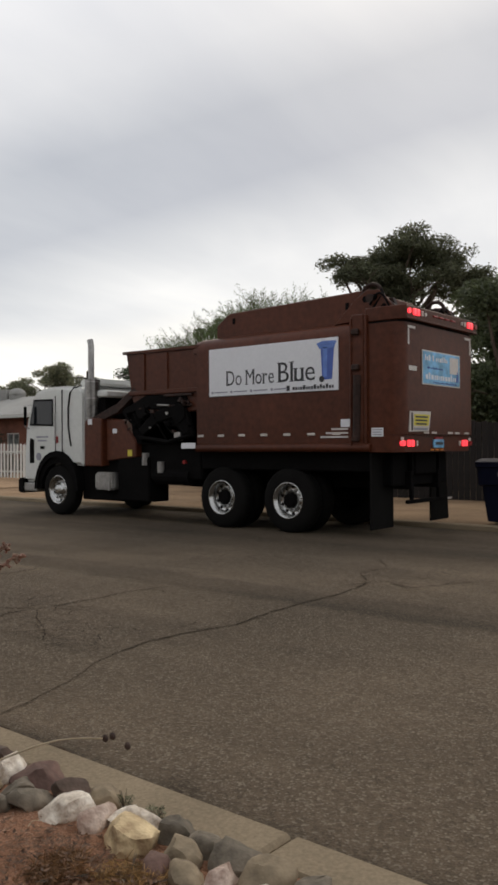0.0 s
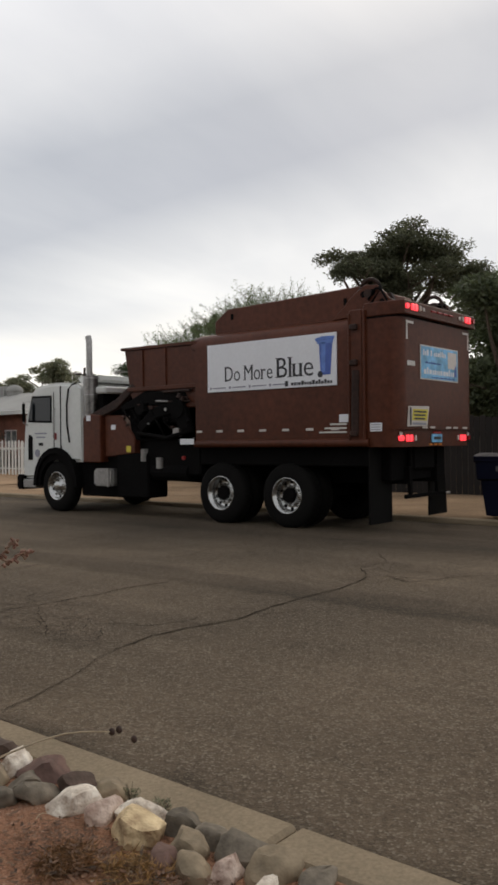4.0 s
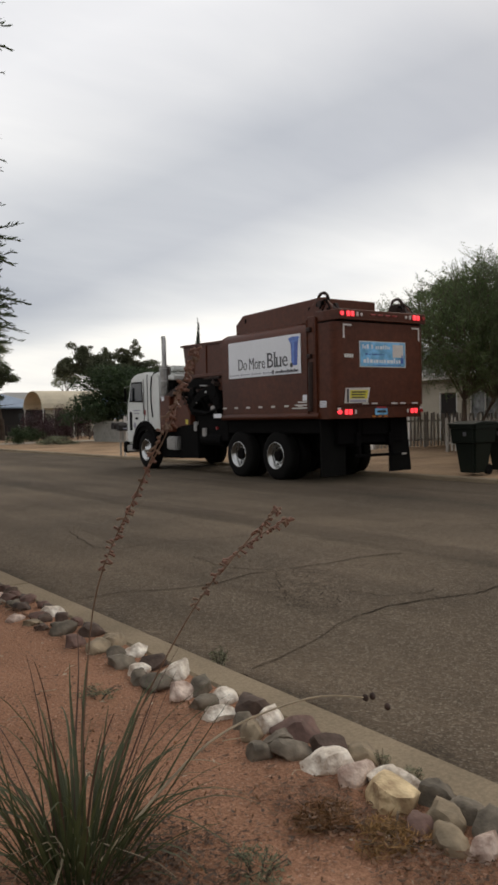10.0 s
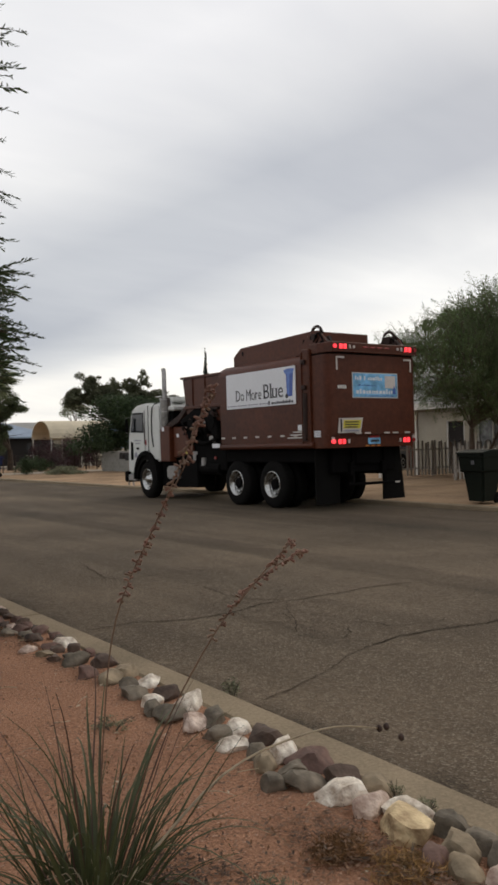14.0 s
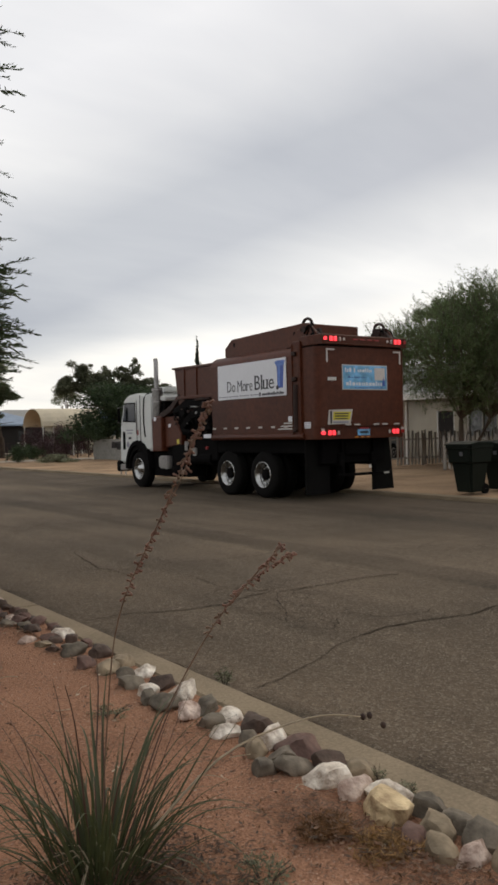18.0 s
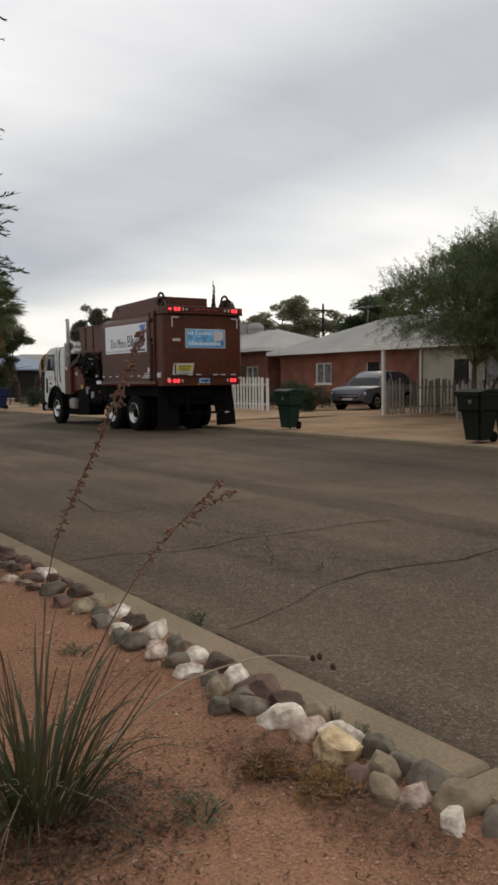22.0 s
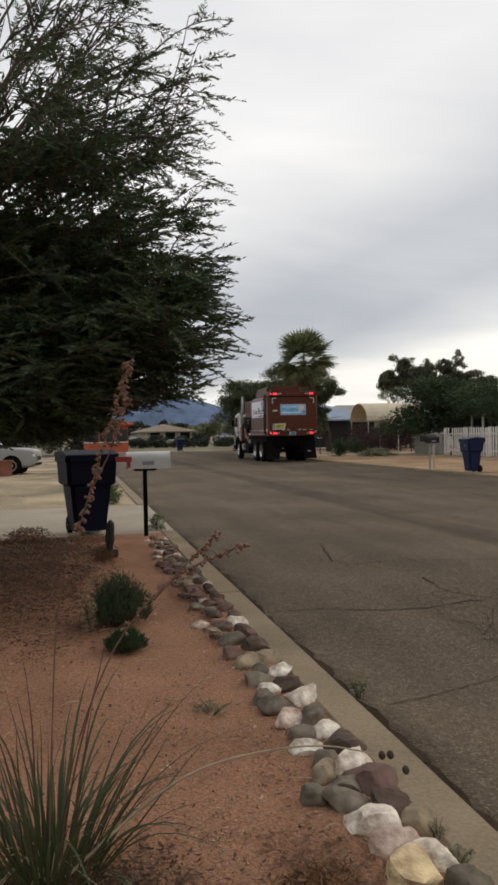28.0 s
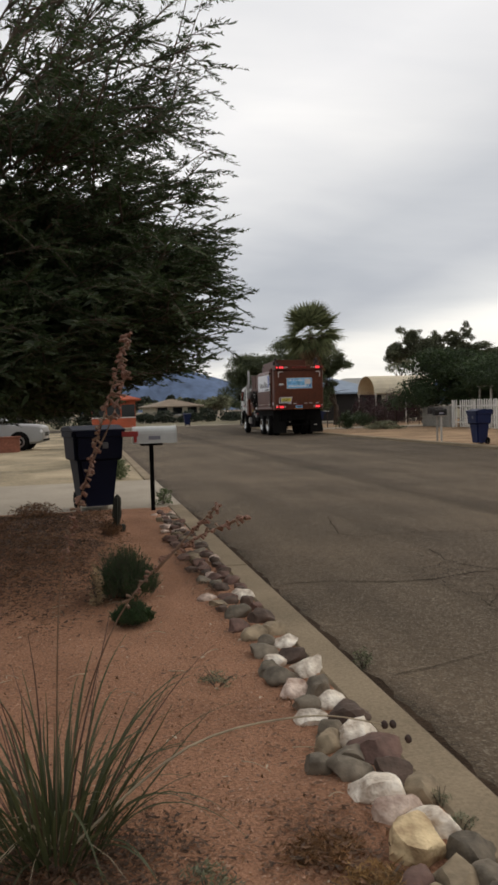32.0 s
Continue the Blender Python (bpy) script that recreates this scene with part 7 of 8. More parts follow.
tree("spindly_tree", "thin tree with clumped leaves at its tips", 19.6, 45.6, 2.4, 0.08, [((-2.4, 1.5, 4.4), (1.0, 1.0, 0.9)), ((-1.8, 0.9, 5.3), (0.9, 0.9, 0.8)), ((-1.4, 0.6, 4.6), (1.1, 1.1, 0.8)), ((-0.6, 0.2, 5.0), (0.8, 0.8, 0.9)), ((0.2, -0.6, 5.2), (0.6, 0.6, 0.8)), ((0.9, -0.9, 5.4), (0.55, 0.55, 0.7)), ((0.4, -0.6, 4.6), (0.9, 0.9, 0.7)), ((-0.3, 0.4, 4.1), (2.0, 1.4, 0.7)), ((1.6, -0.4, 4.4), (1.5, 1.3, 0.7)), ((2.6, -1.0, 4.0), (1.3, 1.2, 0.7))], LEAF_OAK, 42000, 0.07, 50, 0.45, 36, 18, sub=3, lump=(0.2, 0.42))
tree("spindly_tree", "pale airy tree behind the carport", 23.6, 62.5, 3.0, 0.1, [((0, 0, 4.9), (1.2, 1.2, 1.3))], LEAF_OLIVE, 2400, 0.09, 51, 0.4, 8, 6)
tree("mesquite", "broad dark mesquite beside the palm", 12.2, 58.0, 1.3, 0.25, [((0.4, 0, 4.7), (2.9, 2.6, 1.7)), ((-1.8, 0, 3.9), (2.4, 2.4, 1.6)), ((2.4, -1.0, 4.8), (2.2, 2.2, 1.4)), ((-1.6, 0, 2.0), (2.5, 2.4, 1.6)), ((1.6, 0, 2.4), (2.6, 2.4, 1.8))], LEAF_MESQUITE, 60000, 0.09, 52, 0.3, 16, 24, lump=(0.2, 0.42))
tree("mesquite", "dark mesquite on the far side of the palm", 16.4, 57.0, 1.5, 0.2, [((-0.5, 0, 4.1), (1.8, 1.9, 1.4)), ((-1.6, 0.3, 2.4), (1.6, 1.8, 1.5))], LEAF_MESQUITE, 30000, 0.085, 53, 0.3, 12, 20, lump=(0.2, 0.42))
for k in range(30):
    random.seed(900 + k)
    xx, yy = random.uniform(-60, 90), random.uniform(150, 260)
    if k < 16:
        xx = random.uniform(2, 34)
    hh = random.uniform(1.6, 2.8)
    tree("distant_tree", "hazy dark tree beyond the side street", xx, yy, 1.2, 0.2, [((0, 0, hh * 1.3), (random.uniform(2, 4), 2.5, hh))], LEAF_DARK if k % 2 else LEAF_OLIVE, 1300, 0.36, 60 + k, 0.5, 6, 5)


def palm(x, y, h):
    rng = random.Random(8)
    p = thing("fan_palm", "fan palm with a skirt of dry brown fronds", "palm tree", pose(x, y, 0))
    part("trunk", tube([(0, 0, -0.2), (0.05, 0, h * 0.4), (0.1, 0.05, h * 0.75), (0.1, 0.05, h)], 0.24, 10, 0.18), BARK, p)

    def frond(length, spread):
        verts, faces = [], []
        verts += [(0, 0, -0.012), (length * 0.5, 0, -0.012 + 0.05), (length * 0.5, 0.02, 0.05), (0, 0.02, 0.0)]
        faces.append((0, 1, 2, 3))
        for k in range(13):
            a = (k - 6) / 6 * spread
            base = Vector((length * 0.45, 0, 0.05))
            d = Vector((math.cos(a), math.sin(a), 0.05 - 0.35 * abs(a) * 0.4))
            tip = base + d * length * 0.62
            tip.z -= 0.10 * length
            w = Vector((-d.y, d.x, 0)) * 0.034 * length
            b = len(verts)
            mid = base.lerp(tip, 0.5) + Vector((0, 0, 0.03))
            verts += [tuple(base), tuple(mid + w), tuple(tip), tuple(mid - w)]
            faces.append((b, b + 1, b + 2, b + 3))
        me = bpy.data.meshes.new("frond")
        me.from_pydata(verts, [], faces)
        return me

    green, dry = frond(2.15, 1.15), frond(1.4, 1.0)
    green.materials.append(LEAF_PALM)
    dry.materials.append(PALMDRY)
    for k in range(74):
        ob = new("frond", green)
        ob.parent = p
        ob.matrix_local = pose(0.1, 0.05, h, 0, 0, k * 137.5) @ pose(0, 0, 0, rng.uniform(-25, 25), rng.uniform(-85, 48), 0) @ Matrix.Scale(rng.uniform(0.75, 1.1), 4)
    for k in range(40):
        ob = new("dry_frond", dry)
        ob.parent = p
        ob.matrix_local = pose(0.1, 0.05, h - 0.15 - 1.5 * rng.random(), 0, 0, k * 137.5) @ pose(0, 0, 0, rng.uniform(-25, 25), rng.uniform(52, 84), 0)
    return p


palm(13.3, 52.5, 6.15)


def cypress(x, y, h):
    rng = random.Random(4)
    c = thing("cypress", "thin dark pointed cypress behind the roof", "cypress tree", pose(x, y, 0))
    part("trunk", tube([(0, 0, -0.2), (0, 0, h * 0.5)], 0.12, 8, 0.05), BARK, c)
    spots = []
    for k in range(26):
        u = k / 25
        r = 0.56 * (1 - u) ** 0.8 * (0.5 + min(1, u * 4) * 0.5) + 0.05
        spots.append(((0.05 * rng.gauss(0, 1) + 0.12 * u, 0.05 * rng.gauss(0, 1), 0.5 + (h - 0.5) * u), (r, r, h / 24)))
    raw("crown", *leaf_cloud(rng, 20000, spots, 0.08, 0.45), LEAF_DARK, c)


cypress(36.7, 63.8, 9.9)
shrub("garden_shrub", "rounded green shrub by the picket fence", 20.6, 30.6, 0.05, 2.2, 1.7, LEAF_GREEN, 4200, 0.05, 71, 0.4)
shrub("garden_shrub", "dark rounded shrub before the house", 23.4, 41.0, 0.05, 3.9, 2.95, LEAF_DARK, 8000, 0.06, 72, 0.4)
shrub("garden_shrub", "low grey-green plants under the bushy tree", 15.0, 43.5, 0.05, 2.6, 0.6, LEAF_OLIVE, 2600, 0.05, 73, 0.4)
shrub("garden_shrub", "clipped green bush by the far kerb", 13.4, 45.5, 0.05, 1.5, 1.3, LEAF_GREEN, 2600, 0.05, 74, 0.4)
shrub("garden_shrub", "low green bush beside the picket fence", 19.2, 28.0, 0.05, 1.5, 1.2, LEAF_GREEN, 2400, 0.05, 75, 0.4)
shrub("garden_shrub", "dark shrubs before the far house", 17.6, 52.0, 0.05, 2.6, 1.6, leafy("purple_leaf", (0.06, 0.03, 0.035)), 3000, 0.06, 76, 0.4)
MAROON = leafy("maroon_leaf", (0.060, 0.026, 0.030))
for k in range(3):
    shrub("garden_shrub", "tall dark maroon shrub before the carport", 18.2 + 2.0 * k, 55.2 + 0.3 * (k % 2), 0.05, 2.7, 2.55 + 0.2 * (k % 2), MAROON, 4600, 0.06, 77 + 10 * k, 0.4)
shrub("garden_shrub", "dark bush on the far corner", 11.6, 66.0 - 5.5, 0.05, 1.6, 1.9, LEAF_DARK, 2600, 0.06, 78, 0.4)
shrub("garden_shrub", "dark shrubs behind the canvas carport", 23.5, 63.5, 0.05, 7.0, 2.3, LEAF_DARK, 4200, 0.09, 79, 0.4)
shrub("garden_shrub", "clipped green hedge by the concrete drive", 16.2, 50.6, 0.05, 1.8, 1.2, LEAF_GREEN, 3000, 0.05, 80, 0.4)
for k in range(6):
    shrub("garden_shrub", "low dark hedge behind the picket fence", 19.8 + 0.3 * (k % 2), 28.4 + 2.5 * k, 0.05, 2.7, 1.3, LEAF_DARK, 2200, 0.05, 90 + k, 0.4)

for k in range(9):
    shrub("far_hedge_bush", "dark bush in the hedge beyond the side street", -24.0 + 2.9 * k, 76.0 + 0.7 * (k % 3), 0.0, 4.2, 2.3 + 0.4 * (k % 2), LEAF_DARK, 1800, 0.12, 300 + k, 0.45)
for k in range(5):
    shrub("far_hedge_bush", "dark bush beyond the side street", 5.2 + 2.6 * k, 96.0 + 1.5 * (k % 2), 0.0, 4.0, 1.6 + 0.3 * (k % 2), LEAF_DARK, 1500, 0.14, 320 + k, 0.45)

# ---- fences ----
def picket_mesh(w, h, d, mat, pointed=0.06):
    return mesh_of("picket", prism([(-w / 2, 0), (w / 2, 0), (w / 2, h - pointed), (0, h), (-w / 2, h - pointed)], -d / 2, d / 2, "y"), mat)


def fence(name, label, x0, y0, x1, y1, z, h, mat, w, gap, seed, ragged=0.0, pointed=0.06, piece="picket", lean=0.0, post_h=None, white_post=False):
    rng = random.Random(seed)
    f = thing(name, label, "fence")
    n = int(math.hypot(x1 - x0, y1 - y0) / (w + gap))
    length = math.hypot(x1 - x0, y1 - y0)
    turn = math.degrees(math.atan2(y1 - y0, x1 - x0))
    f.matrix_world = pose(x0, y0, z, 0, 0, turn)
    me = picket_mesh(w, h, 0.018, mat, pointed)
    me.name = piece
    for k in range(n):
        if ragged and rng.random() < ragged * 0.3:
            continue
        ob = new(piece, me)
        ob.parent = f
        ob.matrix_local = pose((k + 0.5) * (w + gap) + rng.uniform(-1, 1) * gap * 0.1, -0.03, 0.05, 0, rng.gauss(0, 1) * lean, 0) @ Matrix.Diagonal((1, 1, 1 + rng.uniform(-ragged, ragged) * 0.5, 1))
    for zz in (0.28, h * 0.78):
        part("rail", box(0, -0.012, zz, length, 0.03, zz + 0.06, 0.004), mat, f)
    for k in range(int(length / 2.4) + 2):
        xx = min(2.4 * k, length)
        part("post", box(xx - 0.05, 0.0, -0.2, xx + 0.05, 0.1, post_h or h - 0.02, 0.008), mat, f)
    return f


fence("picket_fence", "white wooden picket fence along the yard opposite", 18.2, 41.9, 18.2, 29.5, 0.05, 1.45, WHITEPAINT, 0.115, 0.125, 1, 0.03, 0.05, lean=0.6)
fence("picket_fence", "weathered pale picket fence with uneven boards", 18.4, 22.3, 25.2, 21.7, 0.05, 1.25, GREYWOOD, 0.085, 0.085, 2, 0.12, 0.03, lean=1.2)
fence("picket_fence", "weathered pale picket fence beside the bins", 18.4, 19.0, 18.4, 14.5, 0.05, 1.15, GREYWOOD, 0.085, 0.085, 4, 0.12, 0.03, lean=1.2)
fence("board_fence", "tall dark brown board fence behind the verge", 15.8, 12.6, 15.8, -9.0, 0.05, 1.85, BROWNWOOD, 0.135, 0.012, 3, 0.04, 0.0, "board")
gate_post = thing("gate_post", "white painted post at the carport corner", "post", pose(18.4, 22.45, 0.05))
part("post", box(-0.06, -0.06, -0.2, 0.06, 0.06, 2.42, 0.01), WHITEPAINT, gate_post)
arbor = thing("garden_arbor", "white arbor posts overgrown by a dark green vine", "arbor", pose(19.0, 39.65, 0.05))
for y in (-0.6, 0.6):
    part("post", box(-0.05, y - 0.05, -0.2, 0.05, y + 0.05, 2.1, 0.01), GREYWOOD, arbor)
part("beam", box(-0.05, -0.8, 2.1, 0.05, 0.8, 2.2, 0.01), GREYWOOD, arbor)
raw("vine", *leaf_cloud(random.Random(58), 9000, [((0.1, 0.0, 2.45), (0.9, 1.2, 0.55)), ((0.2, -1.1, 2.5), (0.9, 0.9, 0.6)), ((0.1, 1.1, 2.3), (0.8, 0.8, 0.6)), ((0.2, -1.7, 2.1), (0.7, 0.6, 0.5))], 0.055, 0.4), LEAF_GREEN, arbor)

blockwall = tagged(new("wall_blocks"), "grey concrete block garden wall ending the picket fence", "wall", kind="structure")
blk = mesh_of("block", box(-0.09, -0.192, 0.004, 0.09, 0.192, 0.192, 0.006), BLOCK)
for r in range(6):
    for k in range(9):
        ob = new("block", blk)
        ob.parent = blockwall
        ob.location = (18.2, 42.2 + 0.4 * k + (0.2 if r % 2 else 0), 0.05 + 0.2 * r)
part("mortar_core", box(18.13, 42.1, 0.0, 18.27, 45.7, 1.22), BLOCK, blockwall)

# verge kerb paths and driveways opposite
sheet("driveway_right", 10.62, 25.0 - 1.4, 24.6, 26.6, 0.09, SAND, "sandy driveway of the brick house", "driveway", 10, 3)
sheet("driveway_far", 10.62, 45.9, 20, 49.2, 0.09, CONCRETE, "pale concrete drive near the palm", "driveway", 6, 3)


# ---- houses ----
def hip_roof(x0, y0, x1, y1, z, top, over, thick=0.14):
    """Ridge along the longer side."""
    bm = bmesh.new()
    a, b, c, d = x0 - over, y0 - over, x1 + over, y1 + over
    run = min(c - a, d - b) / 2
    ridge = [((a + c) / 2, b + run), ((a + c) / 2, d - run)] if d - b > c - a else [(a + run, (b + d) / 2), (c - run, (b + d) / 2)]
    lo = [bm.verts.new((x, y, z - thick)) for x, y in ((a, b), (c, b), (c, d), (a, d))]
    up = [bm.verts.new((x, y, z)) for x, y in ((a, b), (c, b), (c, d), (a, d))]
    r = [bm.verts.new((x, y, top)) for x, y in ridge]
    for k in range(4):
        bm.faces.new((lo[k], lo[(k + 1) % 4], up[(k + 1) % 4], up[k]))
    bm.faces.new(lo[::-1])
    if d - b > c - a:
        bm.faces.new((up[0], up[1], r[0]))
        bm.faces.new((up[1], up[2], r[1], r[0]))
        bm.faces.new((up[2], up[3], r[1]))
        bm.faces.new((up[3], up[0], r[0], r[1]))
    else:
        bm.faces.new((up[0], up[1], r[1], r[0]))
        bm.faces.new((up[1], up[2], r[1]))
        bm.faces.new((up[2], up[3], r[0], r[1]))
        bm.faces.new((up[3], up[0], r[0]))
    return bm


def wall_with_holes(axis_x, y0, y1, z0, z1, holes, thick=0.2):
    """A wall at x = axis_x facing -x, with rectangular holes (ya, yb, za, zb)."""
    bm = bmesh.new()
    ys = sorted({y0, y1, *[h[0] for h in holes], *[h[1] for h in holes]})
    zs = sorted({z0, z1, *[h[2] for h in holes], *[h[3] for h in holes]})
    for a, b in zip(ys, ys[1:]):
        for c, d in zip(zs, zs[1:]):
            if any(h[0] <= a and b <= h[1] and h[2] <= c and d <= h[3] for h in holes):
                continue
            bm_box(bm, axis_x, a, c, axis_x + thick, b, d)
    bmesh.ops.remove_doubles(bm, verts=bm.verts[:], dist=0.001)
    return bm


def window(parent, x, ya, yb, za, zb, frame_mat=None):
    w = part("window", box(x + 0.10, ya, za, x + 0.12, yb, zb), CURTAIN, parent, "curtained window pane in a pale frame")
    fm = frame_mat or FASCIA
    for a, b, c, d in ((ya, ya + 0.06, za, zb), (yb - 0.06, yb, za, zb), (ya + 0.06, yb - 0.06, za, za + 0.06), (ya + 0.06, yb - 0.06, zb - 0.06, zb), ((ya + yb) / 2 - 0.025, (ya + yb) / 2 + 0.025, za + 0.06, zb - 0.06)):
        part("window_frame", box(x + 0.02, a, c, x + 0.09, b, d, 0.004), fm, w)
    part("window_sill", box(x - 0.05, ya - 0.05, za - 0.07, x + 0.1, yb + 0.05, za - 0.001, 0.006), fm, w)
    return w


def house(label, x0, y0, x1, y1, eave, top, over, wall_mat, roof_mat, windows=(), doors=(), front_splits=()):
    h = thing("house", label, "house")
    holes = [*windows, *doors]
    segs = front_splits or [(y0, y1, wall_mat)]
    for a, b, mat in segs:
        part("front_wall", wall_with_holes(x0, a, b, 0.0, eave - 0.15, [q for q in holes if a <= q[0] and q[1] <= b]), mat, h)
    part("back_wall", box(x1 - 0.2, y0, 0, x1, y1, eave - 0.15), wall_mat, h)
    part("side_wall", box(x0 + 0.201, y0, 0, x1 - 0.201, y0 + 0.2, eave - 0.15), segs[0][2], h)
    part("side_wall", box(x0 + 0.201, y1 - 0.2, 0, x1 - 0.201, y1, eave - 0.15), wall_mat, h)
    part("floor", box(x0 + 0.2, y0 + 0.2, 0.02, x1 - 0.2, y1 - 0.2, 0.1), CONCRETE, h)
    roof = part("roof", hip_roof(x0, y0, x1, y1, eave, top, over), roof_mat, h, "low-pitched pale roof")
    e = over + 0.02
    part("fascia", box(x0 - e - 0.02, y0 - e, eave - 0.2, x0 - e, y1 + e, eave + 0.01), FASCIA, roof)
    part("fascia", box(x0 - e, y0 - e - 0.02, eave - 0.2, x1 + e, y0 - e, eave + 0.01), FASCIA, roof)
    part("fascia", box(x0 - e, y1 + e, eave - 0.2, x1 + e, y1 + e + 0.02, eave + 0.01), FASCIA, roof)
    for q in windows:
        window(h, x0, *q)
    for ya, yb, za, zb in doors:
        d = part("door", box(x0 + 0.08, ya + 0.05, za, x0 + 0.12, yb - 0.05, zb - 0.05, 0.004), BROWNWOOD, h)
        part("door_frame", box(x0 + 0.02, ya, za, x0 + 0.07, ya + 0.05, zb), FASCIA, h)
        part("door_frame", box(x0 + 0.02, yb - 0.05, za, x0 + 0.07, yb, zb), FASCIA, h)
        part("handle", tube([(x0 + 0.05, ya + 0.14, za + 1.0), (x0 + 0.08, ya + 0.14, za + 1.0)], 0.03, 8), STEEL, d)
    return h


house("brick and cream house with a low pale grey roof", 25.5, 13.0, 34.0, 38.4, 2.95, 4.75, 0.55, BRICK, ROOFGREY,
                    windows=[(33.9, 35.2, 1.15, 2.25), (22.3, 23.9, 1.0, 2.25), (17.0, 18.6, 1.0, 2.2), (14.4, 15.6, 1.0, 2.2)], doors=[(30.2, 31.2, 0.1, 2.2), (24.6, 25.6, 0.1, 2.2)],
                    front_splits=[(13.0, 27.6, STUCCO), (27.6, 38.4, BRICK)])
house("red brick house with a pale roof and rooftop cooler", 25.3, 39.4, 31.5, 48.3, 3.25, 4.55, 0.5, BRICK, ROOFWHITE,
                   windows=[(40.4, 41.6, 1.1, 2.2), (45.2, 46.6, 1.1, 2.2)], doors=[(42.9, 43.9, 0.1, 2.2)])


def carport(x0, y0, x1, y1, z):
    c = thing("porch_roof", "flat porch roof on white posts before the house", "porch")
    part("roof_slab", box(x0, y0, z, x1, y1, z + 0.14, 0.01), ROOFWHITE, c)
    part("fascia", box(x0 - 0.03, y0 - 0.02, z - 0.06, x0 - 0.001, y1 + 0.02, z + 0.16, 0.004), FASCIA, c)
    part("post", box(x0 + 2.75, y1 - 0.25, -0.1, x0 + 2.86, y1 - 0.14, z - 0.001, 0.006), WHITEPAINT, c)
    return c


carport(18.3, 17.2, 25.45, 23.4, 2.5)


def cooler(x, y, z):
    c = thing("rooftop_cooler", "pale metal evaporative cooler with a round vent on the roof", "cooler")
    c.matrix_world = pose(x, y, z)
    part("cabinet", box(-0.45, -0.45, 0.1, 0.45, 0.45, 0.85, 0.03), ROOFWHITE, c)
    for s in (-0.35, 0.35):
        part("leg", box(s - 0.04, -0.4, -0.5, s + 0.04, 0.4, 0.1), STEEL, c)
    for k in range(5):
        part("louvre", box(-0.47, -0.36, 0.2 + 0.12 * k, -0.451, 0.36, 0.26 + 0.12 * k), STEEL, c)
    part("vent_drum", tube([(0, -1.0, 0.0), (0, -1.0, 0.5)], 0.5, 20), ROOFGREY, c)
    bm = bmesh.new()
    bmesh.ops.create_uvsphere(bm, u_segments=20, v_segments=10, radius=0.54)
    for v in bm.verts:
        v.co = Vector((v.co.x, v.co.y - 1.0, 0.5 + max(v.co.z, -0.05) * 0.8))
    part("vent_dome", bm, ROOFGREY, c, smooth=True)


cooler(28.4, 46.0, 4.2)


def antenna(x, y, z):
    a = thing("roof_antenna", "thin metal television antenna on the roof", "antenna", pose(x, y, z))
    part("mast", tube([(0, 0, -0.4), (0, 0, 1.1)], 0.02, 6), STEEL, a)
    part("boom", tube([(-0.6, 0.9, 1.05), (0.5, -0.8, 1.15)], 0.02, 6), STEEL, a)
    for k in range(6):
        u = k / 5
        cx, cy = -0.6 + 1.1 * u, 0.9 - 1.7 * u
        part("element", tube([(cx - 0.5, cy - 0.35, 1.05 + 0.1 * u), (cx + 0.5, cy + 0.35, 1.05 + 0.1 * u)], 0.012, 5), STEEL, a)


antenna(30.0, 36.0, 4.4)


def utility_pole(x, y, h):
    p = thing("utility_pole", "brown wooden utility pole behind the houses", "utility pole", pose(x, y, 0))
    part("pole", tube([(0, 0, -0.5), (0, 0, h)], 0.15, 10, 0.10), BROWNWOOD, p)
    part("crossarm", box(-1.1, -0.06, h - 0.7, 1.1, 0.06, h - 0.58, 0.01), BROWNWOOD, p)
    for s in (-1, -0.4, 0.4, 1):
        part("insulator", tube([(s, 0, h - 0.58), (s, 0, h - 0.44)], 0.05, 8), STEEL, p)


utility_pole(45.5, 59.0, 8.2)


# ---- vehicles ----
def loft(sections):
    """Closed rings of points joined end to end, capped at both ends."""
    bm = bmesh.new()
    rings = [[bm.verts.new(p) for p in ring] for ring in sections]
    for a, b in zip(rings, rings[1:]):
        for k in range(len(a)):
            bm.faces.new((a[k], a[(k + 1) % len(a)], b[(k + 1) % len(a)], b[k]))
    bm.faces.new(rings[0][::-1])
    bm.faces.new(rings[-1])
    bmesh.ops.recalc_face_normals(bm, faces=bm.faces[:])
    return bm


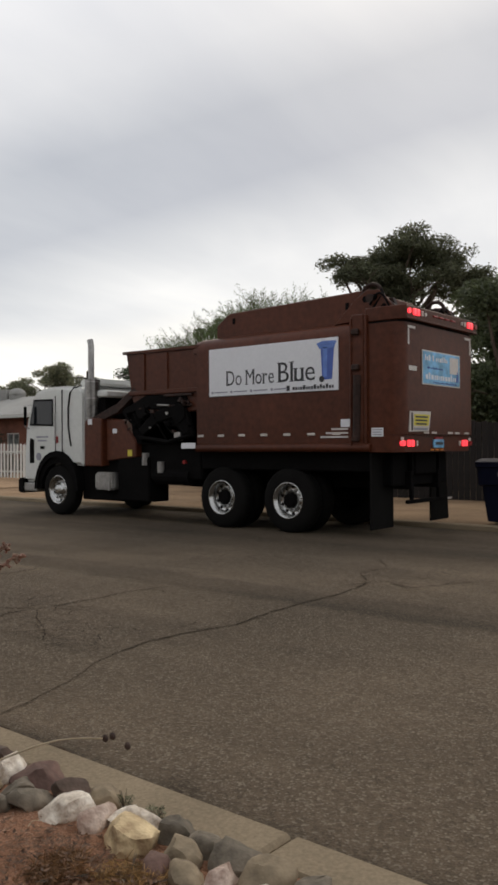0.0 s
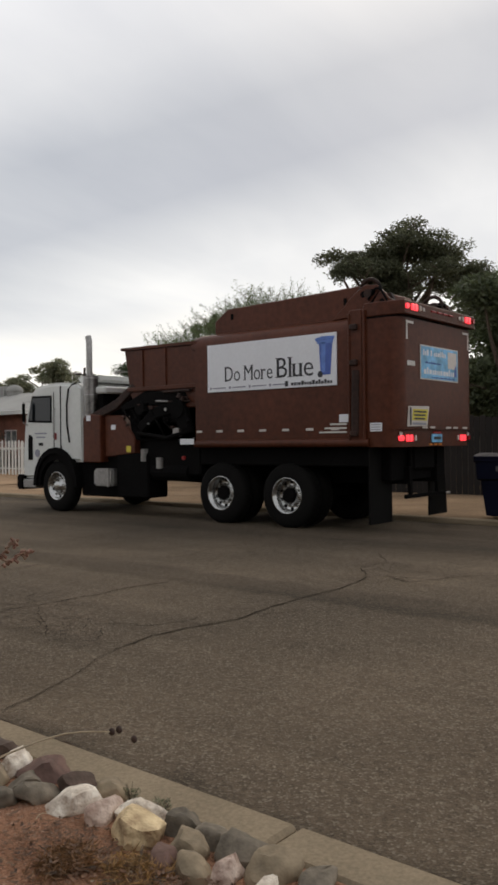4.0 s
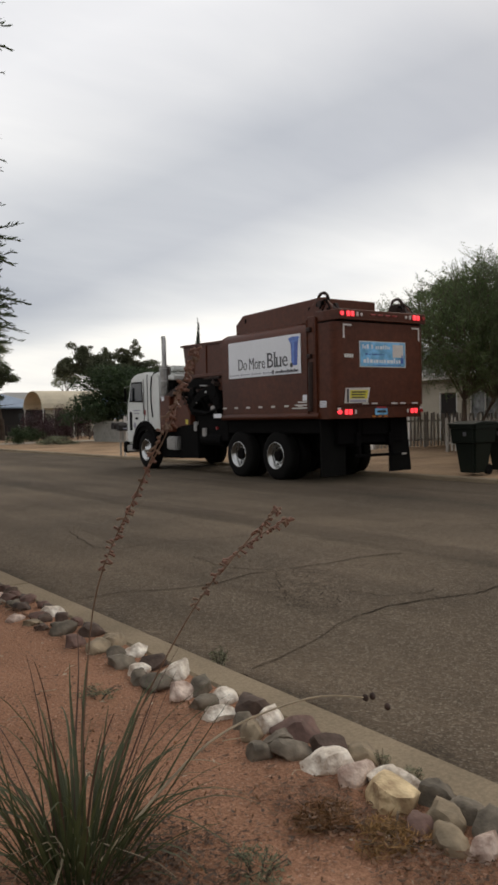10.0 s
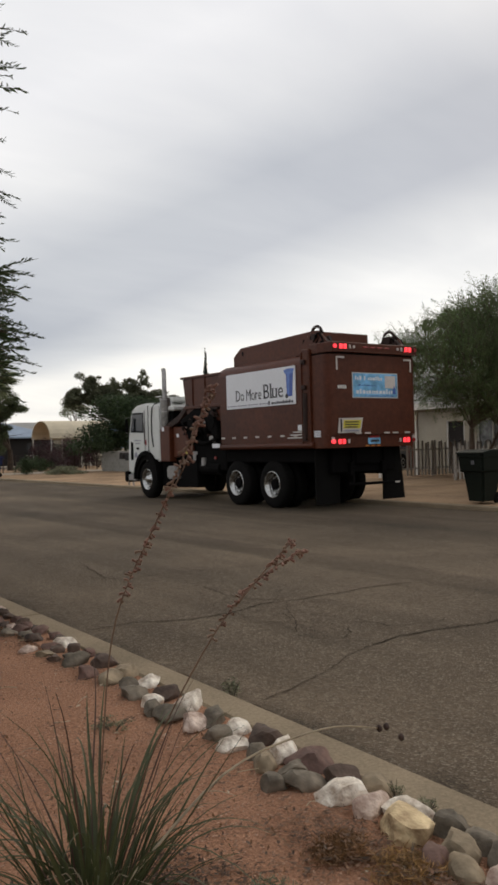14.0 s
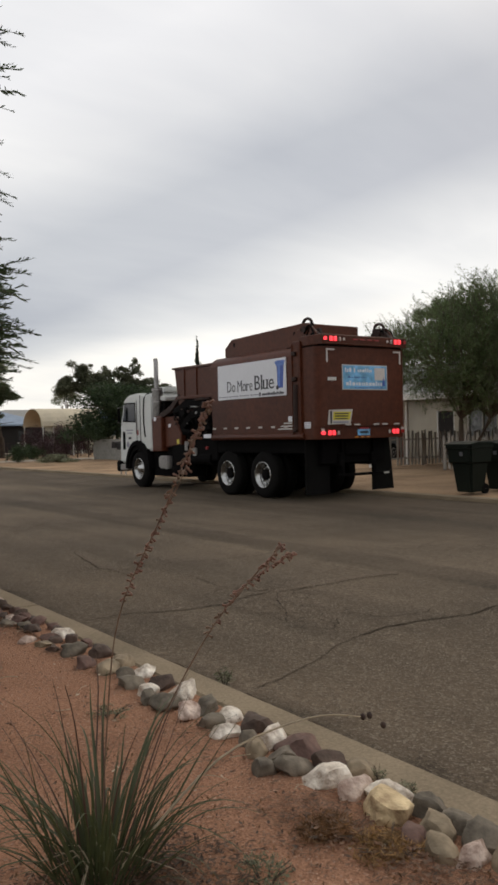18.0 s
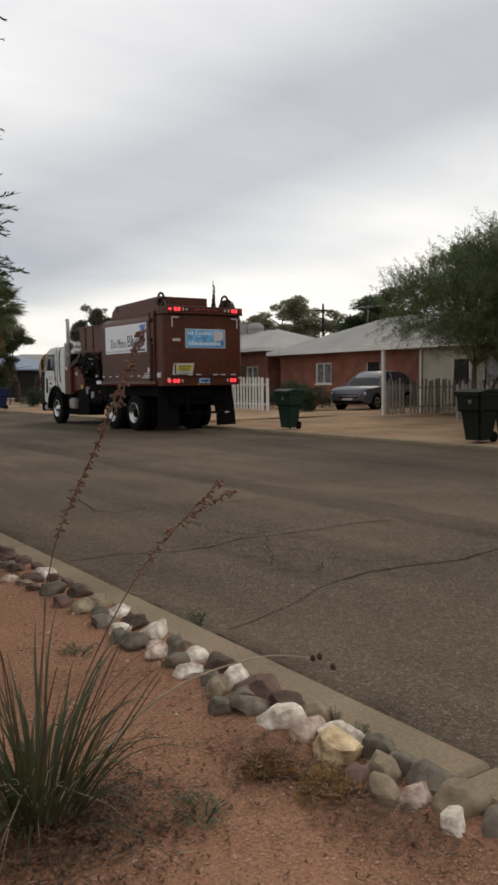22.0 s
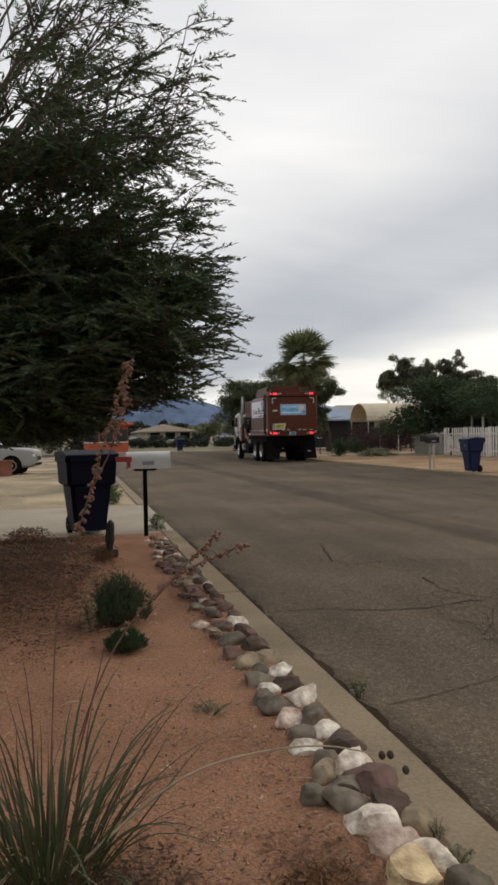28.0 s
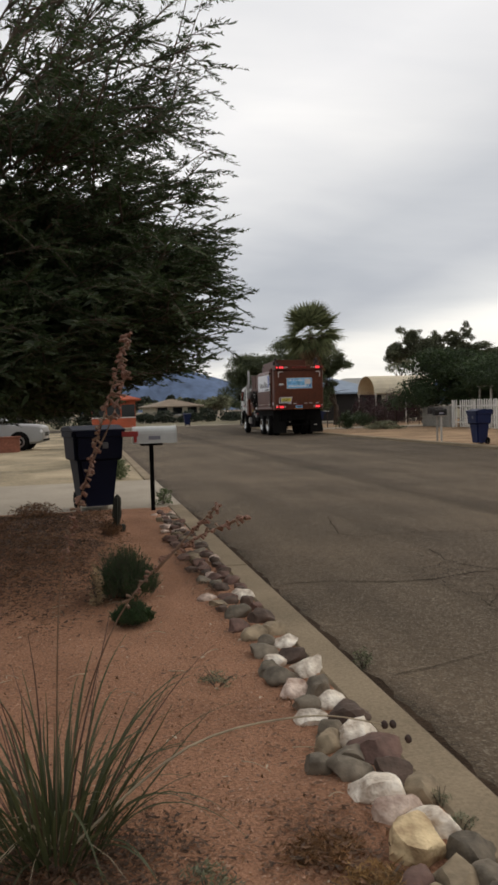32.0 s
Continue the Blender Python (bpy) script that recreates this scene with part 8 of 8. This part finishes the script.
def car(label, m, paint, length=4.6, width=1.85, height=1.66):
    """The nose looks to -y; sections are (along, low, belt, half width)."""
    c = thing("car", label, "car", m)
    L, W, H = length / 2, width / 2, height
    rows = [(-1.0, 0.44, 0.76, 0.76), (-0.985, 0.34, 0.88, 0.86), (-0.92, 0.27, 0.96, 0.95), (-0.72, 0.25, 1.01, 0.99), (-0.42, 0.24, 1.04, 1.0), (0.0, 0.24, 1.04, 1.0), (0.45, 0.24, 1.05, 1.0), (0.78, 0.26, 1.06, 0.98), (0.93, 0.30, 1.04, 0.93), (0.985, 0.40, 0.98, 0.86), (1.0, 0.48, 0.86, 0.78)]
    shell = []
    for y, lo, hi, w in rows:
        mid = lo + (hi - lo) * 0.45
        half = [(0.90, lo), (1.0, lo + 0.08), (1.005, mid), (0.97, hi - 0.06), (0.88, hi)]
        shell.append([(s * W * w, y * L, z) for s, z in half] + [(-s * W * w, y * L, z) for s, z in half[::-1]])
    part("body", loft(shell), paint, c, smooth="auto")
    top = [(-0.46, 0.03), (-0.30, 0.55), (-0.14, 0.90), (0.05, 0.99), (0.30, 1.0), (0.55, 0.95), (0.74, 0.78), (0.93, 0.03)]
    glass, roof = [], []
    for y, u in top:
        z = 1.0 + (H - 1.0) * u
        w = W * (0.88 - 0.20 * u)
        glass.append([(W * 0.88, y * L, 0.98), (w, y * L, z - 0.02), (w * 0.7, y * L, z), (-w * 0.7, y * L, z), (-w, y * L, z - 0.02), (-W * 0.88, y * L, 0.98)])
        if u > 0.5:
            roof.append([(w + 0.012, y * L, z - 0.05), (w * 0.75, y * L, z + 0.018), (-w * 0.75, y * L, z + 0.018), (-w - 0.012, y * L, z - 0.05), (-w * 0.7, y * L, z - 0.03), (w * 0.7, y * L, z - 0.03)])
    part("cabin", loft(glass), GLASS, c, "dark glazed cabin", smooth="auto")
    part("roof", loft(roof), paint, c, smooth="auto")
    for s in (-1, 1):
        for ya, yb, u in ((-0.45, -0.24, 0.68), (0.10, 0.10, 0.97), (0.88, 0.72, 0.78)):
            part("pillar", tube([(s * W * 0.885, ya * L, 0.99), (s * (W * (0.88 - 0.20 * u) + 0.008), yb * L, 1.0 + (H - 1.0) * u - 0.03)], 0.045, 6), paint, c)
        part("door_seam", box(min(s * W * 1.0, s * (W * 1.008)), 0.09 * L, 0.34, max(s * W * 1.0, s * (W * 1.008)), 0.10 * L, 0.98), BLACK, c)
        part("headlight", box(min(s * W * 0.55, s * W * 0.90), -L * 0.985, 0.66, max(s * W * 0.55, s * W * 0.90), -L * 0.88, 0.80, 0.03), SIGNWHITE, c)
        part("tail_light", box(min(s * W * 0.62, s * W * 0.90), L * 0.93, 0.74, max(s * W * 0.62, s * W * 0.90), L * 0.992, 0.94, 0.03), REDLENS, c)
        part("mirror", box(min(s * W, s * (W + 0.16)), -L * 0.42, 1.0, max(s * W, s * (W + 0.16)), -L * 0.36, 1.13, 0.03), paint, c)
        for y in (-0.61 * L, 0.60 * L):
            part("wheel_arch", lathe([(s * W * 0.90, 0.39), (s * (W * 1.009), 0.39)], "x", 24), BLACK, c).location = (0, y, 0.36)
            w = part("wheel", lathe([(s * W - 0.2 * s, 0.28), (s * W - 0.2 * s, 0.33), (s * W, 0.34), (s * W + 0.018 * s, 0.31), (s * W + 0.02 * s, 0.22)], "x", 24), RUBBER, c)
            w.location = (0, y, 0.34)
            part("rim", lathe([(s * W, 0.225), (s * W + 0.026 * s, 0.21), (s * W + 0.012 * s, 0.08), (s * W + 0.028 * s, 0.05)], "x", 18), STEEL, w)
    part("grille", box(-0.5, -L - 0.006, 0.52, 0.5, -L + 0.08, 0.70, 0.02), BLACK, c)
    part("grille_bar", box(-0.52, -L - 0.012, 0.60, 0.52, -L + 0.02, 0.64, 0.006), ALUMINIUM, c)
    part("plate", box(-0.24, -L - 0.016, 0.44, 0.24, -L + 0.02, 0.53), TAPE, c)
    part("bumper", box(-W * 0.8, -L - 0.012, 0.34, W * 0.8, -L + 0.12, 0.44, 0.03), BLACK, c)
    return c


def bird_bath(x, y):
    b = thing("bird_bath", "small pale stone bird bath before the brick house", "bird bath", pose(x, y, 0.06))
    part("pedestal", lathe([(0.0, 0.20), (0.06, 0.20), (0.10, 0.11), (0.35, 0.075), (0.62, 0.10), (0.68, 0.16)], "z", 16), CONCRETE, b, smooth="auto")
    part("bowl", lathe([(0.68, 0.14), (0.74, 0.32), (0.80, 0.36), (0.80, 0.33), (0.745, 0.28), (0.735, 0.02)], "z", 20), CONCRETE, b, smooth="auto")


bird_bath(23.4, 31.3)
car("silver sport utility car parked in the driveway", pose(22.8, 27.7, 0.06, 0, 0, -72), CARSILVER)
car("silver saloon car parked in the yard beyond the driveway", pose(-5.15, 34.2, 0.03, 0, 0, 84), CARWHITE, 4.7, 1.8, 1.52)
low_wall = thing("garden_wall", "low red-brown brick wall before the parked car", "garden wall")
part("wall", box(-11.0, 32.4, -0.05, -3.75, 32.6, 0.55, 0.01), BRICK, low_wall)
part("coping", box(-11.05, 32.36, 0.55, -3.7, 32.64, 0.62, 0.012), BRICK, low_wall)
car("dark car parked far along the street", pose(11.9, 63.5 - 4.5, 0.08, 0, 0, 0), material("dark_car_paint", (0.03, 0.03, 0.035), 0.3, 0.3, spread=0.1, bump=0.0), 4.5, 1.8, 1.5)


# ---- far end of the street ----
def canopy(x, y, w, l, z):
    c = thing("canopy_carport", "pale arched canvas carport on white posts", "carport", pose(x, y, 0, 0, 0, 90))
    outer = [(w / 2 * math.cos(a), z - 1.25 + 1.3 * math.sin(a)) for a in (math.pi * k / 12 for k in range(13))]
    inner = [(p * 0.97, q - 0.05) for p, q in outer[::-1]]
    part("canvas", prism(outer + inner, -l / 2, l / 2, "y"), CANVAS, c, "arched pale canvas")
    for sx in (-1, 1):
        for sy in (-1, 0, 1):
            part("post", tube([(sx * (w / 2 - 0.05), sy * (l / 2 - 0.1), -0.1), (sx * (w / 2 - 0.05), sy * (l / 2 - 0.1), z - 1.2)], 0.05, 8), WHITEPAINT, c)


canopy(21.7, 58.8, 3.8, 4.8, 3.5)


def far_house(label, x, y, w, d, h, top, wall_mat, roof_mat, turn=0):
    f = thing("far_house", label, "house", pose(x, y, 0, 0, 0, turn))
    part("wall", box(-w / 2, -d / 2, -0.1, w / 2, d / 2, h), wall_mat, f)
    part("roof", hip_roof(-w / 2, -d / 2, w / 2, d / 2, h + 0.1, top, 0.5), roof_mat, f)
    for k in range(3):
        xx = -w / 2 + w * (k + 0.5) / 3
        wd = part("window", box(xx - 0.6, -d / 2 - 0.012, 1.0, xx + 0.6, -d / 2 + 0.02, 2.1), GLASS, f)
        part("window_frame", box(xx - 0.68, -d / 2 - 0.02, 0.9, xx + 0.68, -d / 2 - 0.013, 0.99), FASCIA, wd)
    return f


far_house("low house with a pale blue-grey roof past the carport", 21.0, 76.0 + 4, 12, 8, 2.6, 4.3, BROWNWOOD, material("blue_grey_roof", (0.24, 0.30, 0.38), 0.8, spread=0.1, grain=10, bump=0.1), 0)
far_house("small orange-red house beyond the side street", 1.3, 78.0, 3.9, 5, 2.5, 3.3, TERRACOTTA, TERRACOTTA, 0)
far_house("cream house beyond the corner", 30.0, 92.0, 12, 9, 2.7, 4.6, STUCCO, ROOFGREY, 0)
far_house("white house set back on the near side", -16.0, 26.5, 9, 9, 2.8, 4.4, STUCCO, ROOFGREY, 90)


def wire_fence(x0, x1, y):
    f = thing("wire_fence", "rusty low wire fence before the dark shrubs", "fence")
    for k in range(9):
        x = x0 + (x1 - x0) * k / 8
        part("post", tube([(x, y, -0.1), (x, y, 1.15)], 0.03, 6), GREASY, f)
    for z in (0.3, 0.6, 0.9, 1.12):
        part("wire", tube([(x0, y, z), (x1, y, z)], 0.008, 4), GREASY, f)


wire_fence(13.8, 20.0, 50.6)
far_house("low brown house with a grey roof at the far corner", 9.4, 104.0, 5.6, 7, 1.9, 2.9, STUCCO, material("tan_brown_roof", (0.23, 0.175, 0.125), 0.9, spread=0.15, grain=12, bump=0.2), 8)


# ---- motion ----
def motions():
    rows, spin, t = [], [], 0.0
    times = sorted({round(0.1 * k, 1) for k in range(321) if 4.9 <= 0.1 * k <= 11.6 or 17.9 <= 0.1 * k <= 28.6} | {0.0, 14.0, 15.0, 30.0, 32.0})
    for t in times:
        x, y, h = truck_at(t)
        rows.append((t, pose(x, y, 0, 0, 0, h)))
        spin.append((t, -math.degrees((y - 9.38) / WHEEL_R)))
    walk(truck, rows)
    for w in TRUCK_WHEELS:
        x, y, z = w.location
        walk(w, [(t, pose(x, y, z, a, 0, 0)) for t, a in spin])
    # lifted from the verge, tipped twice over the hopper, and set down again
    side = [(0.0, 10.95, 11.55, 0.8, 0, 0), (0.6, 10.8, 11.5, 2.4, -20, 0), (0.9, 10.45, 11.2, 3.3, -70, 0), (1.0, 10.3, 11.2, 3.42, -92, 8), (1.25, 9.85, 11.3, 3.82, -138, 20), (1.6, 9.65, 11.35, 4.0, -150, 26), (2.0, 9.65, 11.35, 4.02, -152, 26),
            (2.5, 9.65, 11.35, 3.96, -148, 26), (2.75, 9.75, 11.3, 3.8, -110, 32), (2.9, 9.85, 11.45, 3.62, -75, 40), (3.0, 10.08, 11.42, 3.42, -66, 42), (3.15, 10.4, 11.5, 3.2, -50, 25), (3.3, 10.7, 11.5, 2.6, -30, 5), (3.6, 10.95, 11.55, 1.8, -12, 0),
            (4.2, 11.0, 11.6, 0.5, 0, 0), (4.8, 11.03, 11.84, 0.09, 0, 0), (32.0, 11.03, 11.84, 0.09, 0, 0)]
    walk(tipped, [(t, pose(x, y, z, r, 0, 0) @ pose(0, 0, 0, 0, a, 0) @ pose(0, 0, 0, 0, 0, -90)) for t, x, y, z, a, r in side])


motions()
